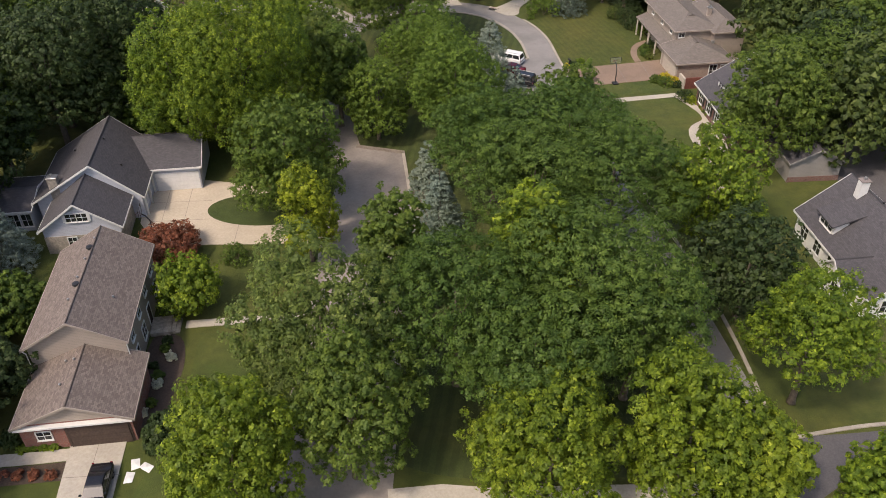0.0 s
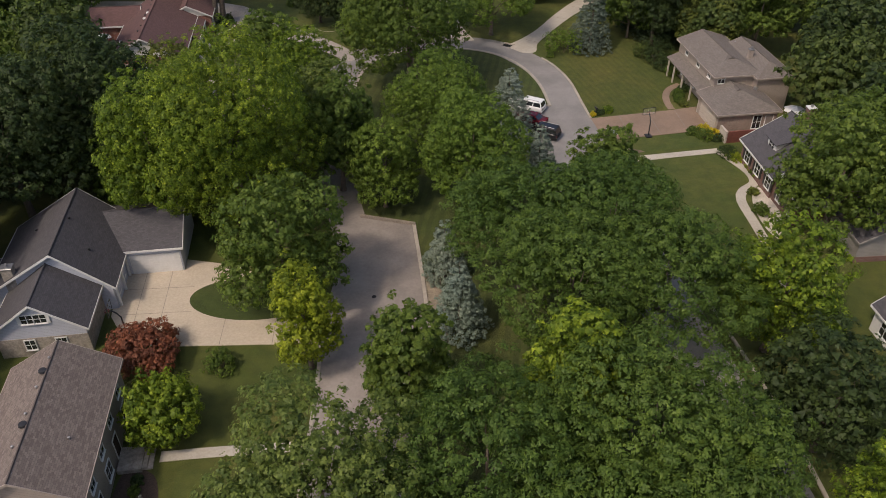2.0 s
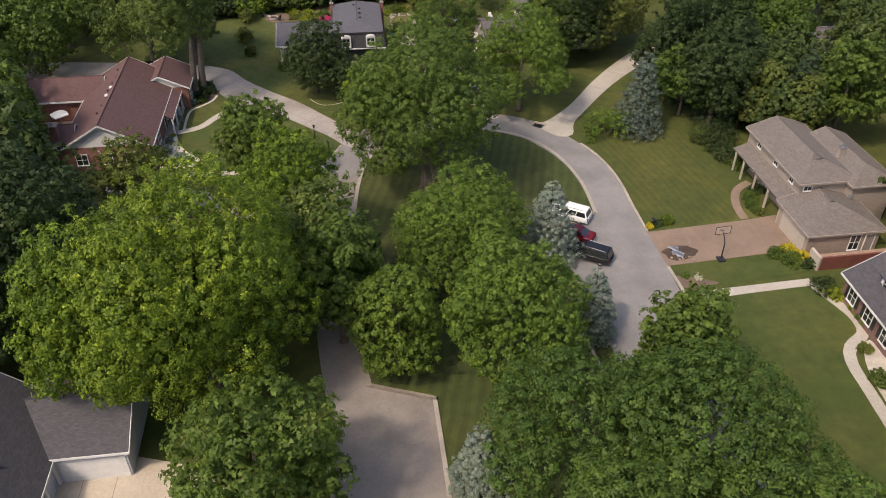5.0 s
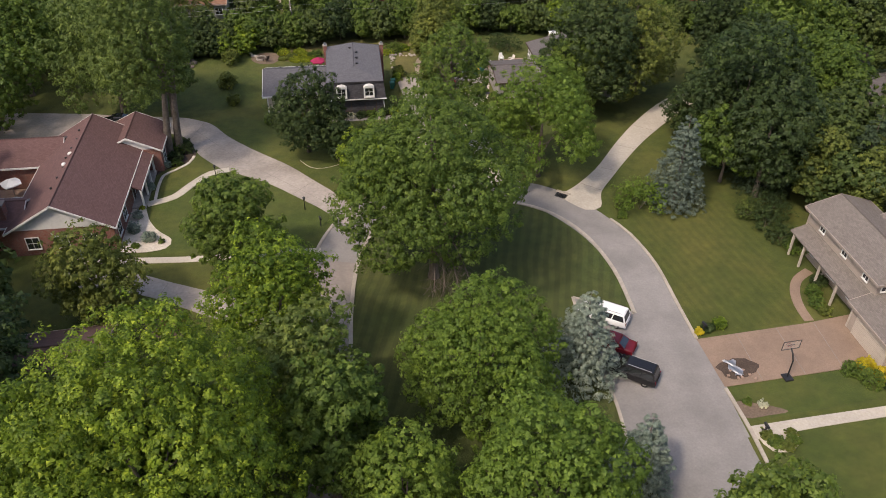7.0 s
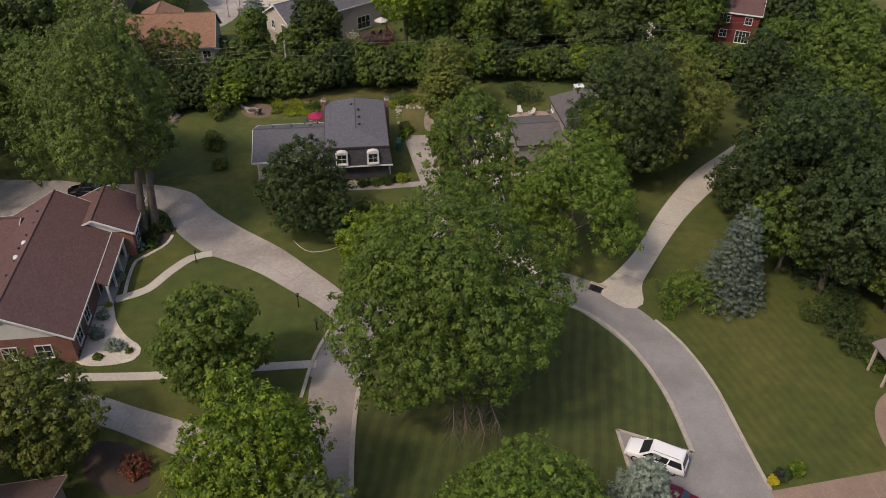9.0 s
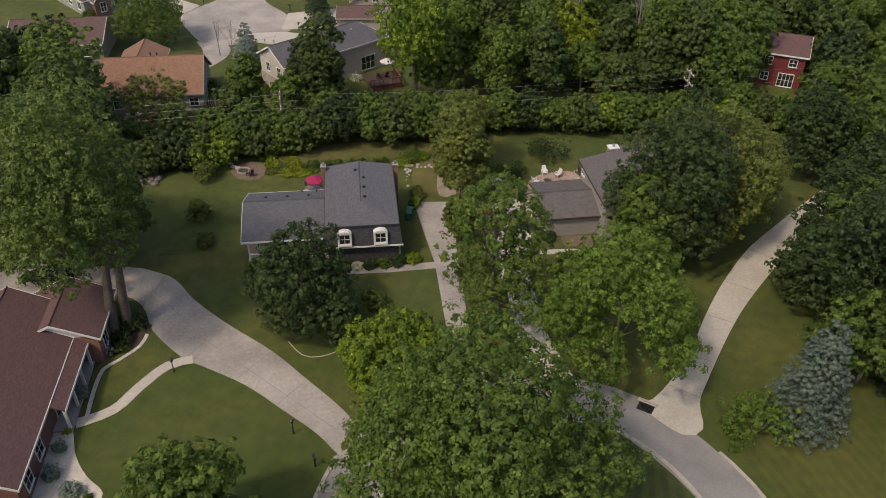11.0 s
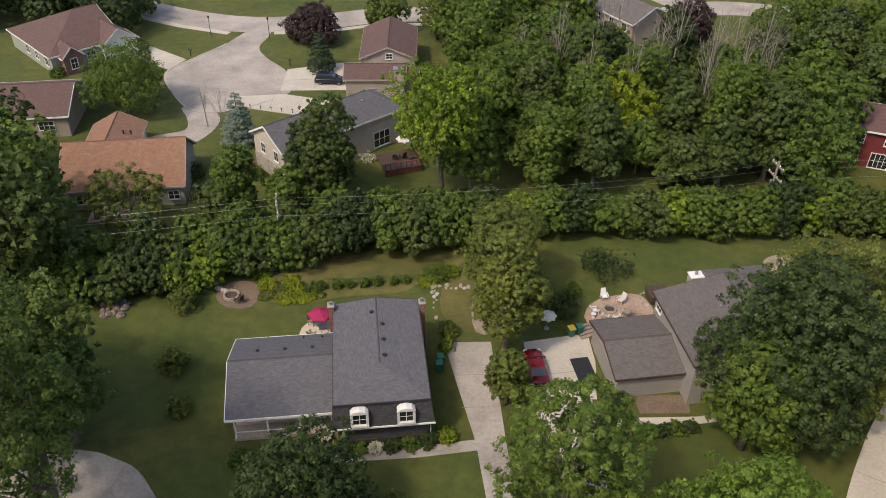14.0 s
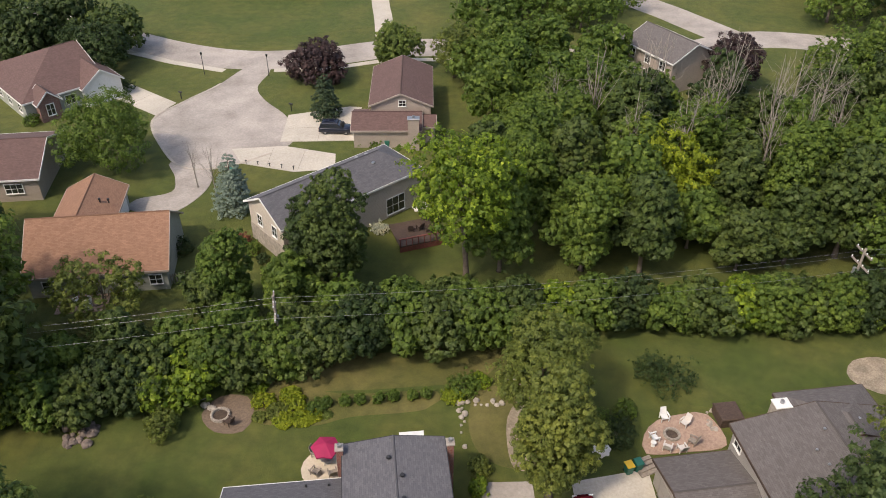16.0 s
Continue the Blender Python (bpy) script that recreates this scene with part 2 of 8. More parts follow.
MAT = {
    "ground": lawn_material("rough_grass", (0.040, 0.056, 0.008), (0.088, 0.108, 0.015), (0.125, 0.120, 0.026)),
    "lawn": lawn_material("mown_lawn", (0.036, 0.057, 0.008), (0.080, 0.107, 0.015), (0.114, 0.113, 0.025)),
    "lawn_island": lawn_material("banded_lawn", (0.032, 0.050, 0.010), (0.070, 0.092, 0.019), (0.115, 0.105, 0.028), 1.15, 8, 0.12, 0.4),
    "lawn_east": lawn_material("banded_dry_lawn", (0.042, 0.057, 0.007), (0.084, 0.100, 0.014), (0.118, 0.108, 0.022), 0.95, -18, 0.06, 0.65),
    "lawn_lush": lawn_material("lush_lawn", (0.030, 0.050, 0.009), (0.064, 0.088, 0.017), (0.08, 0.09, 0.022)),
    "lawn_dry": lawn_material("dry_grass", (0.060, 0.066, 0.014), (0.130, 0.125, 0.030), (0.20, 0.16, 0.06), 0.0, 0, 0, 0.8),
    "asphalt": mottled("street_surface", (0.225, 0.212, 0.20), (0.28, 0.263, 0.247), 5.0, 0.16, 0.9, 0.1, 0, 0.28),
    "asphalt_dark": mottled("dark_asphalt", (0.085, 0.08, 0.085), (0.13, 0.122, 0.125), 6.0, 0.12, 0.9, 0.15),
    "asphalt_old": mottled("worn_street", (0.270, 0.236, 0.210), (0.33, 0.290, 0.258), 3.0, 0.13, 0.9, 0.1, 0, 0.38),
    "concrete": mottled("pale_concrete", (0.40, 0.36, 0.30), (0.52, 0.475, 0.40), 4.0, 0.2, 0.85, 0.1, 0, 0.2),
    "concrete_worn": mottled("worn_concrete", (0.31, 0.275, 0.245), (0.43, 0.385, 0.34), 3.0, 0.16, 0.88, 0.12, 0, 0.38),
    "concrete_warm": mottled("warm_concrete", (0.43, 0.365, 0.28), (0.54, 0.465, 0.36), 4.0, 0.2, 0.85, 0.1, 0, 0.15),
    "joint": mottled("driveway_joint", (0.20, 0.175, 0.15), (0.32, 0.28, 0.24), 5.0, 0.6, 0.95, 0.1),
    "kerb": mottled("kerb_concrete", (0.34, 0.30, 0.25), (0.46, 0.41, 0.345), 3.0, 0.4, 0.85, 0.1),
    "aggregate": mottled("red_aggregate", (0.205, 0.142, 0.102), (0.295, 0.212, 0.155), 9.0, 0.25, 0.9, 0.2),
    "mulch": mottled("bark_mulch", (0.045, 0.03, 0.022), (0.10, 0.07, 0.05), 7.0, 0.6, 0.95, 0.6),
    "soil": mottled("bare_soil", (0.12, 0.085, 0.06), (0.21, 0.155, 0.11), 5.0, 0.5, 0.95, 0.5),
    "dry_soil": mottled("dry_stony_soil", (0.22, 0.175, 0.125), (0.40, 0.335, 0.25), 6.0, 0.9, 0.95, 0.6, 0, 0.4),
    "gravel": mottled("pale_gravel", (0.44, 0.39, 0.32), (0.68, 0.62, 0.53), 8.0, 0.7, 0.95, 0.7),
    "paver": mottled("clay_pavers", (0.30, 0.20, 0.15), (0.42, 0.30, 0.23), 4.0, 0.5, 0.9, 0.2),
    "rock": mottled("field_stone", (0.22, 0.19, 0.16), (0.48, 0.43, 0.37), 2.5, 0.7, 0.9, 0.5),
    "rock_dark": mottled("dark_field_stone", (0.10, 0.08, 0.068), (0.26, 0.205, 0.175), 2.5, 0.7, 0.9, 0.5),
    "roof_brown": shingles("brown_shingles", (0.14, 0.11, 0.094), (0.225, 0.184, 0.16)),
    "roof_grey": shingles("charcoal_shingles", (0.069, 0.065, 0.071), (0.094, 0.089, 0.095)),
    "roof_slate": shingles("blue_grey_shingles", (0.094, 0.092, 0.102), (0.126, 0.123, 0.133)),
    "roof_red": shingles("red_brown_shingles", (0.110, 0.058, 0.054), (0.143, 0.078, 0.073)),
    "roof_orange": shingles("rust_shingles", (0.228, 0.120, 0.074), (0.285, 0.158, 0.100)),
    "roof_tan": shingles("taupe_shingles", (0.152, 0.130, 0.112), (0.196, 0.17, 0.15)),
    "roof_maroon": shingles("maroon_shingles", (0.100, 0.058, 0.050), (0.135, 0.080, 0.070)),
    "roof_warm": shingles("warm_grey_shingles", (0.105, 0.092, 0.088), (0.138, 0.124, 0.118)),
    "white": plain("white_paint", (0.74, 0.73, 0.70), 0.5),
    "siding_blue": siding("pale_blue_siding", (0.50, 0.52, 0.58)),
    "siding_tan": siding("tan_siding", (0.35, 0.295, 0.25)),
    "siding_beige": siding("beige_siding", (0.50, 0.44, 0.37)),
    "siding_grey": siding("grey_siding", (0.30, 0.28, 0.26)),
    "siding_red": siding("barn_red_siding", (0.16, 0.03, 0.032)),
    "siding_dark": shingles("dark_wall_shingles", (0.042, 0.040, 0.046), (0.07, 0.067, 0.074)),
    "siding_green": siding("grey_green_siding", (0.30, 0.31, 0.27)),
    "brick": bricks("red_brick", (0.20, 0.062, 0.045), (0.28, 0.10, 0.07), (0.26, 0.22, 0.19)),
    "brick_brown": bricks("brown_brick", (0.15, 0.07, 0.055), (0.22, 0.11, 0.085), (0.24, 0.20, 0.18)),
    "brick_tan": bricks("pinkish_tan_brick", (0.26, 0.185, 0.145), (0.34, 0.25, 0.20), (0.30, 0.26, 0.22)),
    "stone": mottled("rubble_stone", (0.22, 0.19, 0.155), (0.45, 0.40, 0.34), 3.0, 0.8, 0.9, 0.6),
    "wood_dark": mottled("dark_timber", (0.05, 0.03, 0.022), (0.09, 0.06, 0.045), 5.0, 0.8, 0.8, 0.2),
    "wood_red": mottled("red_cedar", (0.13, 0.04, 0.03), (0.22, 0.075, 0.055), 5.0, 0.8, 0.75, 0.2),
    "wood_grey": mottled("weathered_timber", (0.20, 0.17, 0.14), (0.34, 0.29, 0.24), 5.0, 0.8, 0.85, 0.3),
    "bark": mottled("bark", (0.085, 0.065, 0.05), (0.19, 0.155, 0.125), 3.0, 0.7, 0.95, 0.7),
    "bark_pale": mottled("dead_bark", (0.19, 0.165, 0.135), (0.36, 0.32, 0.27), 3.0, 0.7, 0.95, 0.4),
    "metal": plain("galvanised_metal", (0.42, 0.42, 0.42), 0.4, 0.8),
    "black": plain("black_plastic", (0.02, 0.02, 0.022), 0.5),
    "rubber": plain("tyre_rubber", (0.015, 0.015, 0.016), 0.85),
    "car_white": plain("white_car_paint", (0.80, 0.80, 0.79), 0.25, 0, 0.03),
    "car_red": plain("red_car_paint", (0.15, 0.008, 0.014), 0.25, 0, 0.05),
    "car_black": plain("black_car_paint", (0.012, 0.012, 0.014), 0.2, 0, 0.05),
    "car_navy": plain("navy_car_paint", (0.014, 0.017, 0.03), 0.2, 0, 0.05),
    "pink": plain("magenta_canvas", (0.34, 0.012, 0.075), 0.8),
    "green_bin": plain("green_plastic", (0.02, 0.14, 0.10), 0.5),
    "yellow": plain("yellow_plastic", (0.70, 0.45, 0.03), 0.5),
    "blue": plain("blue_plastic", (0.05, 0.12, 0.42), 0.5),
    "canvas": plain("pale_canvas", (0.60, 0.56, 0.52), 0.85),
    "tarp": plain("white_tarp", (0.75, 0.75, 0.73), 0.6),
    "leaf_bright": leaf_material("bright_leaves", (0.066, 0.124, 0.015), (0.200, 0.282, 0.029), 0.38, (0.29, 0.37, 0.04), 0.45),
    "leaf_yellow": leaf_material("yellow_green_leaves", (0.125, 0.178, 0.015), (0.31, 0.365, 0.032), 0.40, (0.40, 0.44, 0.045), 0.30),
    "leaf_gold": leaf_material("golden_green_leaves", (0.080, 0.130, 0.013), (0.198, 0.270, 0.026), 0.38, (0.29, 0.36, 0.04), 0.38),
    "leaf_locust": leaf_material("locust_leaves", (0.046, 0.094, 0.020), (0.115, 0.182, 0.037), 0.36, None, 0.25),
    "leaf_mid": leaf_material("green_leaves", (0.054, 0.102, 0.021), (0.150, 0.216, 0.043), 0.42),
    "leaf_dark": leaf_material("dark_leaves", (0.025, 0.048, 0.017), (0.068, 0.102, 0.034), 0.36),
    "leaf_lime": leaf_material("lime_leaves", (0.070, 0.130, 0.024), (0.182, 0.268, 0.045), 0.42, None, 0.22),
    "leaf_wood": leaf_material("woodland_leaves", (0.042, 0.072, 0.022), (0.112, 0.154, 0.044), 0.38),
    "leaf_olive": leaf_material("olive_leaves", (0.078, 0.106, 0.024), (0.185, 0.220, 0.055), 0.38),
    "leaf_pale": leaf_material("pale_backed_leaves", (0.070, 0.112, 0.028), (0.172, 0.226, 0.058), 0.4, (0.22, 0.28, 0.085)),
    "leaf_red": leaf_material("red_leaves", (0.13, 0.046, 0.032), (0.31, 0.125, 0.082), 0.35),
    "leaf_purple": leaf_material("purple_leaves", (0.022, 0.014, 0.018), (0.065, 0.04, 0.045), 0.25),
    "needle_blue": leaf_material("blue_needles", (0.125, 0.165, 0.142), (0.225, 0.280, 0.248), 0.10, (0.27, 0.325, 0.29), 0.10),
    "needle_grey": leaf_material("grey_needles", (0.068, 0.095, 0.078), (0.135, 0.170, 0.148), 0.10, (0.18, 0.22, 0.195), 0.12),
    "needle_green": leaf_material("dark_needles", (0.018, 0.035, 0.018), (0.05, 0.08, 0.042), 0.12),
    "flower_yellow": leaf_material("yellow_flowers", (0.30, 0.24, 0.01), (0.62, 0.50, 0.03), 0.2),
    "flower_white": leaf_material("white_flowers", (0.35, 0.35, 0.28), (0.7, 0.7, 0.62), 0.2),
}


def glass_material():
    m, n, l, b = material("window_glass", 0.06)
    b.inputs["Base Color"].default_value = (0.022, 0.026, 0.03, 1)
    b.inputs["Specular IOR Level"].default_value = 0.9
    return m


MAT["glass"] = glass_material()


def clear_material():
    m, n, l, b = material("clear_acrylic", 0.05)
    b.inputs["Base Color"].default_value = (0.9, 0.92, 0.92, 1)
    b.inputs["Alpha"].default_value = 0.05
    return m


MAT["clear"] = clear_material()


# ---- building blocks ----
def mesh_of(name, verts, faces, mat, smooth=False):
    me = bpy.data.meshes.new(name)
    me.from_pydata([tuple(v) for v in verts], [], faces)
    me.materials.append(mat)
    if smooth:
        me.polygons.foreach_set("use_smooth", [True] * len(me.polygons))
    me.update()
    return me


def put(name, me, parent=None, m=None, label=""):
    ob = new(name, me)
    if parent:
        ob.parent = parent
    if m is not None:
        ob.matrix_basis = m
    if label:
        ob["label"] = label
    return ob


def thing(name, x, y, turn, label, category, group="", z=0.0, kind=""):
    e = new(name)
    e.empty_display_size = 0.3
    e.matrix_basis = pose(x, y, z, 0, 0, turn)
    return tagged(e, label, category, group, kind)


class Shape:
    """Gathers faces for one mesh."""

    def __init__(self):
        self.v, self.f = [], []

    def poly(self, pts, faces):
        k = len(self.v)
        self.v += [tuple(p) for p in pts]
        self.f += [tuple(i + k for i in f) for f in faces]
        return self

    def box(self, x0, x1, y0, y1, z0, z1, bevel=0.0):
        if bevel:
            b = bevel
            lo = [(x0, y0, z0), (x1, y0, z0), (x1, y1, z0), (x0, y1, z0)]
            mid = [(x0, y0, z1 - b), (x1, y0, z1 - b), (x1, y1, z1 - b), (x0, y1, z1 - b)]
            top = [(x0 + b, y0 + b, z1), (x1 - b, y0 + b, z1), (x1 - b, y1 - b, z1), (x0 + b, y1 - b, z1)]
            f = [(3, 2, 1, 0)] + [(i, (i + 1) % 4, 4 + (i + 1) % 4, 4 + i) for i in range(4)]
            f += [(4 + i, 4 + (i + 1) % 4, 8 + (i + 1) % 4, 8 + i) for i in range(4)] + [(8, 9, 10, 11)]
            return self.poly(lo + mid + top, f)
        p = [(x0, y0, z0), (x1, y0, z0), (x1, y1, z0), (x0, y1, z0), (x0, y0, z1), (x1, y0, z1), (x1, y1, z1), (x0, y1, z1)]
        return self.poly(p, [(3, 2, 1, 0), (4, 5, 6, 7), (0, 1, 5, 4), (1, 2, 6, 5), (2, 3, 7, 6), (3, 0, 4, 7)])

    def tube(self, path, radii, sides=6):
        k = len(self.v)
        path = [Vector(p) for p in path]
        for i, p in enumerate(path):
            d = (path[min(i + 1, len(path) - 1)] - path[max(i - 1, 0)])
            q = d.to_track_quat("Z", "Y") if d.length > 1e-6 else Vector((0, 0, 1)).to_track_quat("Z", "Y")
            for j in range(sides):
                a = 2 * math.pi * j / sides
                self.v.append(tuple(p + q @ Vector((math.cos(a) * radii[i], math.sin(a) * radii[i], 0))))
        for i in range(len(path) - 1):
            for j in range(sides):
                self.f.append((k + i * sides + j, k + i * sides + (j + 1) % sides, k + (i + 1) * sides + (j + 1) % sides, k + (i + 1) * sides + j))
        self.f.append(tuple(k + j for j in reversed(range(sides))))
        self.f.append(tuple(k + (len(path) - 1) * sides + j for j in range(sides)))
        return self

    def lathe(self, profile, sides=12, at=(0, 0, 0)):
        k = len(self.v)
        for r, z in profile:
            for j in range(sides):
                a = 2 * math.pi * j / sides
                self.v.append((at[0] + r * math.cos(a), at[1] + r * math.sin(a), at[2] + z))
        for i in range(len(profile) - 1):
            for j in range(sides):
                self.f.append((k + i * sides + j, k + i * sides + (j + 1) % sides, k + (i + 1) * sides + (j + 1) % sides, k + (i + 1) * sides + j))
        self.f.append(tuple(k + j for j in reversed(range(sides))))
        self.f.append(tuple(k + (len(profile) - 1) * sides + j for j in range(sides)))
        return self

    def mesh(self, name, mat, uv=False, smooth=False):
        me = mesh_of(name, self.v, self.f, mat, smooth)
        if uv:
            wall_uv(me)
        return me


def wall_uv(me):
    """Metres across and up each face, so that courses run level on walls and slopes alike."""
    lay = me.uv_layers.new(name="metres")
    co = [v.co for v in me.vertices]
    for p in me.polygons:
        n = p.normal
        across = Vector((-n.y, n.x, 0))
        across = across.normalized() if across.length > 0.05 else Vector((1, 0, 0))
        up = n.cross(across)
        for li in p.loop_indices:
            c = co[me.loops[li].vertex_index]
            lay.data[li].uv = (c.dot(across), c.dot(up))


def part(name, shape, mat, parent, label="", uv=False, smooth=False, m=None):
    return put(name, shape.mesh(name, MAT[mat], uv, smooth), parent, m, label)


def spline(pts, step=1.0, closed=False):
    """A smooth line through the given plan points."""
    pts = [Vector((p[0], p[1])) for p in pts]
    n = len(pts)
    out = []
    for i in range(n if closed else n - 1):
        g = (lambda k: pts[k % n]) if closed else (lambda k: pts[min(max(k, 0), n - 1)])
        p0, p1, p2, p3 = g(i - 1), g(i), g(i + 1), g(i + 2)
        k = max(2, int((p2 - p1).length / step))
        for j in range(k):
            t = j / k
            out.append(0.5 * (2 * p1 + (p2 - p0) * t + (2 * p0 - 5 * p1 + 4 * p2 - p3) * t * t + (3 * p1 - p0 - 3 * p2 + p3) * t ** 3))
    if not closed:
        out.append(pts[-1])
    return out


def offset(line, d, closed=False):
    out = []
    n = len(line)
    for i, p in enumerate(line):
        a, b = (line[(i - 1) % n], line[(i + 1) % n]) if closed else (line[max(i - 1, 0)], line[min(i + 1, n - 1)])
        t = (b - a).normalized()
        out.append(p + Vector((t.y, -t.x)) * d)
    return out


def slab(name, outline, z, mat, thick=0.12, label="", category="", kind="structure", wobble=0.0):
    """A flat paved or planted area with an edge of its own depth."""
    b = bmesh.new()
    top = [b.verts.new((p[0], p[1], z)) for p in outline]
    f = b.faces.new(top)
    if f.normal.z < 0:
        f.normal_flip()
    f.normal_update()
    r = bmesh.ops.extrude_face_region(b, geom=[f])
    low = [v for v in r["geom"] if isinstance(v, bmesh.types.BMVert)]
    bmesh.ops.translate(b, verts=low, vec=(0, 0, -thick))
    bmesh.ops.recalc_face_normals(b, faces=b.faces[:])
    bmesh.ops.triangulate(b, faces=[g for g in b.faces if len(g.verts) > 4])
    me = bpy.data.meshes.new(name)
    b.to_mesh(me)
    b.free()
    me.materials.append(MAT[mat])
    return tagged(new(name, me), label, category, "", kind)


def band(name, line, width, z, mat, label="", category="", thick=0.1, parent=None, widths=None):
    """A strip of even width along a line: a road, a path or a kerb."""
    s = Shape()
    n = len(line)
    wl = widths or [width] * n
    L = [offset(line, 1.0)[i] - line[i] for i in range(n)]
    for i, p in enumerate(line):
        a, c = p + L[i] * wl[i] / 2, p - L[i] * wl[i] / 2
        s.v += [(a.x, a.y, z), (c.x, c.y, z), (a.x, a.y, z - thick), (c.x, c.y, z - thick)]
    for i in range(n - 1):
        k = 4 * i
        s.f += [(k, k + 4, k + 5, k + 1), (k, k + 2, k + 6, k + 4), (k + 1, k + 5, k + 7, k + 3)]
    s.f += [(0, 1, 3, 2), (4 * n - 4, 4 * n - 2, 4 * n - 1, 4 * n - 3)]
    ob = put(name, s.mesh(name, MAT[mat]), parent)
    return ob if parent else tagged(ob, label, category, "", "structure")


# ---- plants ----
def sprays(rng, pos, nrm, along, size, wide=0.6, fold=0.25):
    """Leaf sprays: one small pointed leaf face each, at pos, facing nrm, its tip along."""
    n = len(pos)
    nrm /= np.linalg.norm(nrm, axis=1, keepdims=True) + 1e-9
    along = along - nrm * np.sum(along * nrm, axis=1, keepdims=True)
    along /= np.linalg.norm(along, axis=1, keepdims=True) + 1e-9
    side = np.cross(nrm, along)
    s = (size * rng.uniform(0.6, 1.45, n))[:, None]
    a = pos + along * s * 0.6 - nrm * s * fold * 0.6
    l_ = pos + side * s * wide * 0.55 - along * s * 0.4
    r_ = pos - side * s * wide * 0.55 - along * s * 0.4
    v = np.stack([a, l_, r_], axis=1).reshape(-1, 3)
    return v, np.arange(n * 3).reshape(-1, 3)


def leaf_mesh(name, v, f, mat):
    me = bpy.data.meshes.new(name)
    me.vertices.add(len(v))
    me.vertices.foreach_set("co", v.astype(np.float32).ravel())
    me.loops.add(len(f) * 3)
    me.loops.foreach_set("vertex_index", f.astype(np.int32).ravel())
    me.polygons.add(len(f))
    me.polygons.foreach_set("loop_start", np.arange(len(f), dtype=np.int32) * 3)
    me.polygons.foreach_set("loop_total", np.full(len(f), 3, np.int32))
    me.update(calc_edges=True)
    me.materials.append(mat)
    return me


def unit(rng, n):
    d = rng.normal(size=(n, 3))
    return d / np.linalg.norm(d, axis=1, keepdims=True)


def ball(n, rng):
    """Even directions over a sphere, shaken a little."""
    k = np.arange(n) + 0.5
    z = 1 - 2 * k / n
    a = k * 2.399963 + rng.uniform(0, 6.28)
    q = np.sqrt(1 - z * z)
    d = np.stack([q * np.cos(a), q * np.sin(a), z], axis=1) + rng.normal(size=(n, 3)) * 0.5 / math.sqrt(n)
    return d / np.linalg.norm(d, axis=1, keepdims=True)


def crown_points(rng, r, h, base, size, loose=0.2):
    """Bough centres over an uneven dome: full down to its skirt at base, rounded to its top at h."""
    H = h - base
    mid, up, down = base + H * 0.42, H * 0.58, H * 0.42
    wide = max(r - size * 0.75, r * 0.3)
    n = max(5, int(2.6 * wide * (wide + 0.6 * H) / (size * size)))
    d = ball(n, rng)
    d = d[d[:, 2] > -0.52]
    n = len(d)
    lobe = unit(rng, 7) * np.array([1, 1, 0.7])
    bulge = np.clip((d @ lobe.T).max(axis=1), 0, 1) ** 2
    f = (1 - loose * rng.random(n) ** 1.4) * (1 - loose * 0.9 * (1 - bulge))
    f = np.minimum(f / np.quantile(f, 0.85), 1.04)
    sway = 1 + 0.10 * loose * 4 * np.sin(np.arctan2(d[:, 1], d[:, 0]) * 3 + rng.uniform(0, 6.28)) * np.clip(1 - d[:, 2], 0, 1)
    low = np.where(d[:, 2] < 0, np.clip((1 - 0.5 * d[:, 2] ** 2) / np.sqrt(np.clip(1 - d[:, 2] ** 2, 0.05, 1)), 1, 1.12), 1.0)
    c = np.empty((n, 3))
    c[:, 0], c[:, 1] = d[:, 0] * wide * f * sway * low, d[:, 1] * wide * f * sway * low
    c[:, 2] = mid + np.where(d[:, 2] > 0, d[:, 2] * max(up - size * 0.8, up * 0.35) * f, d[:, 2] * down * 0.9)
    some = (rng.random(n) > loose * 0.4) | (np.arange(n) < 5)
    return c[some], np.array([0, 0, mid]), (size * rng.uniform(0.62, 1.36, n))[some]


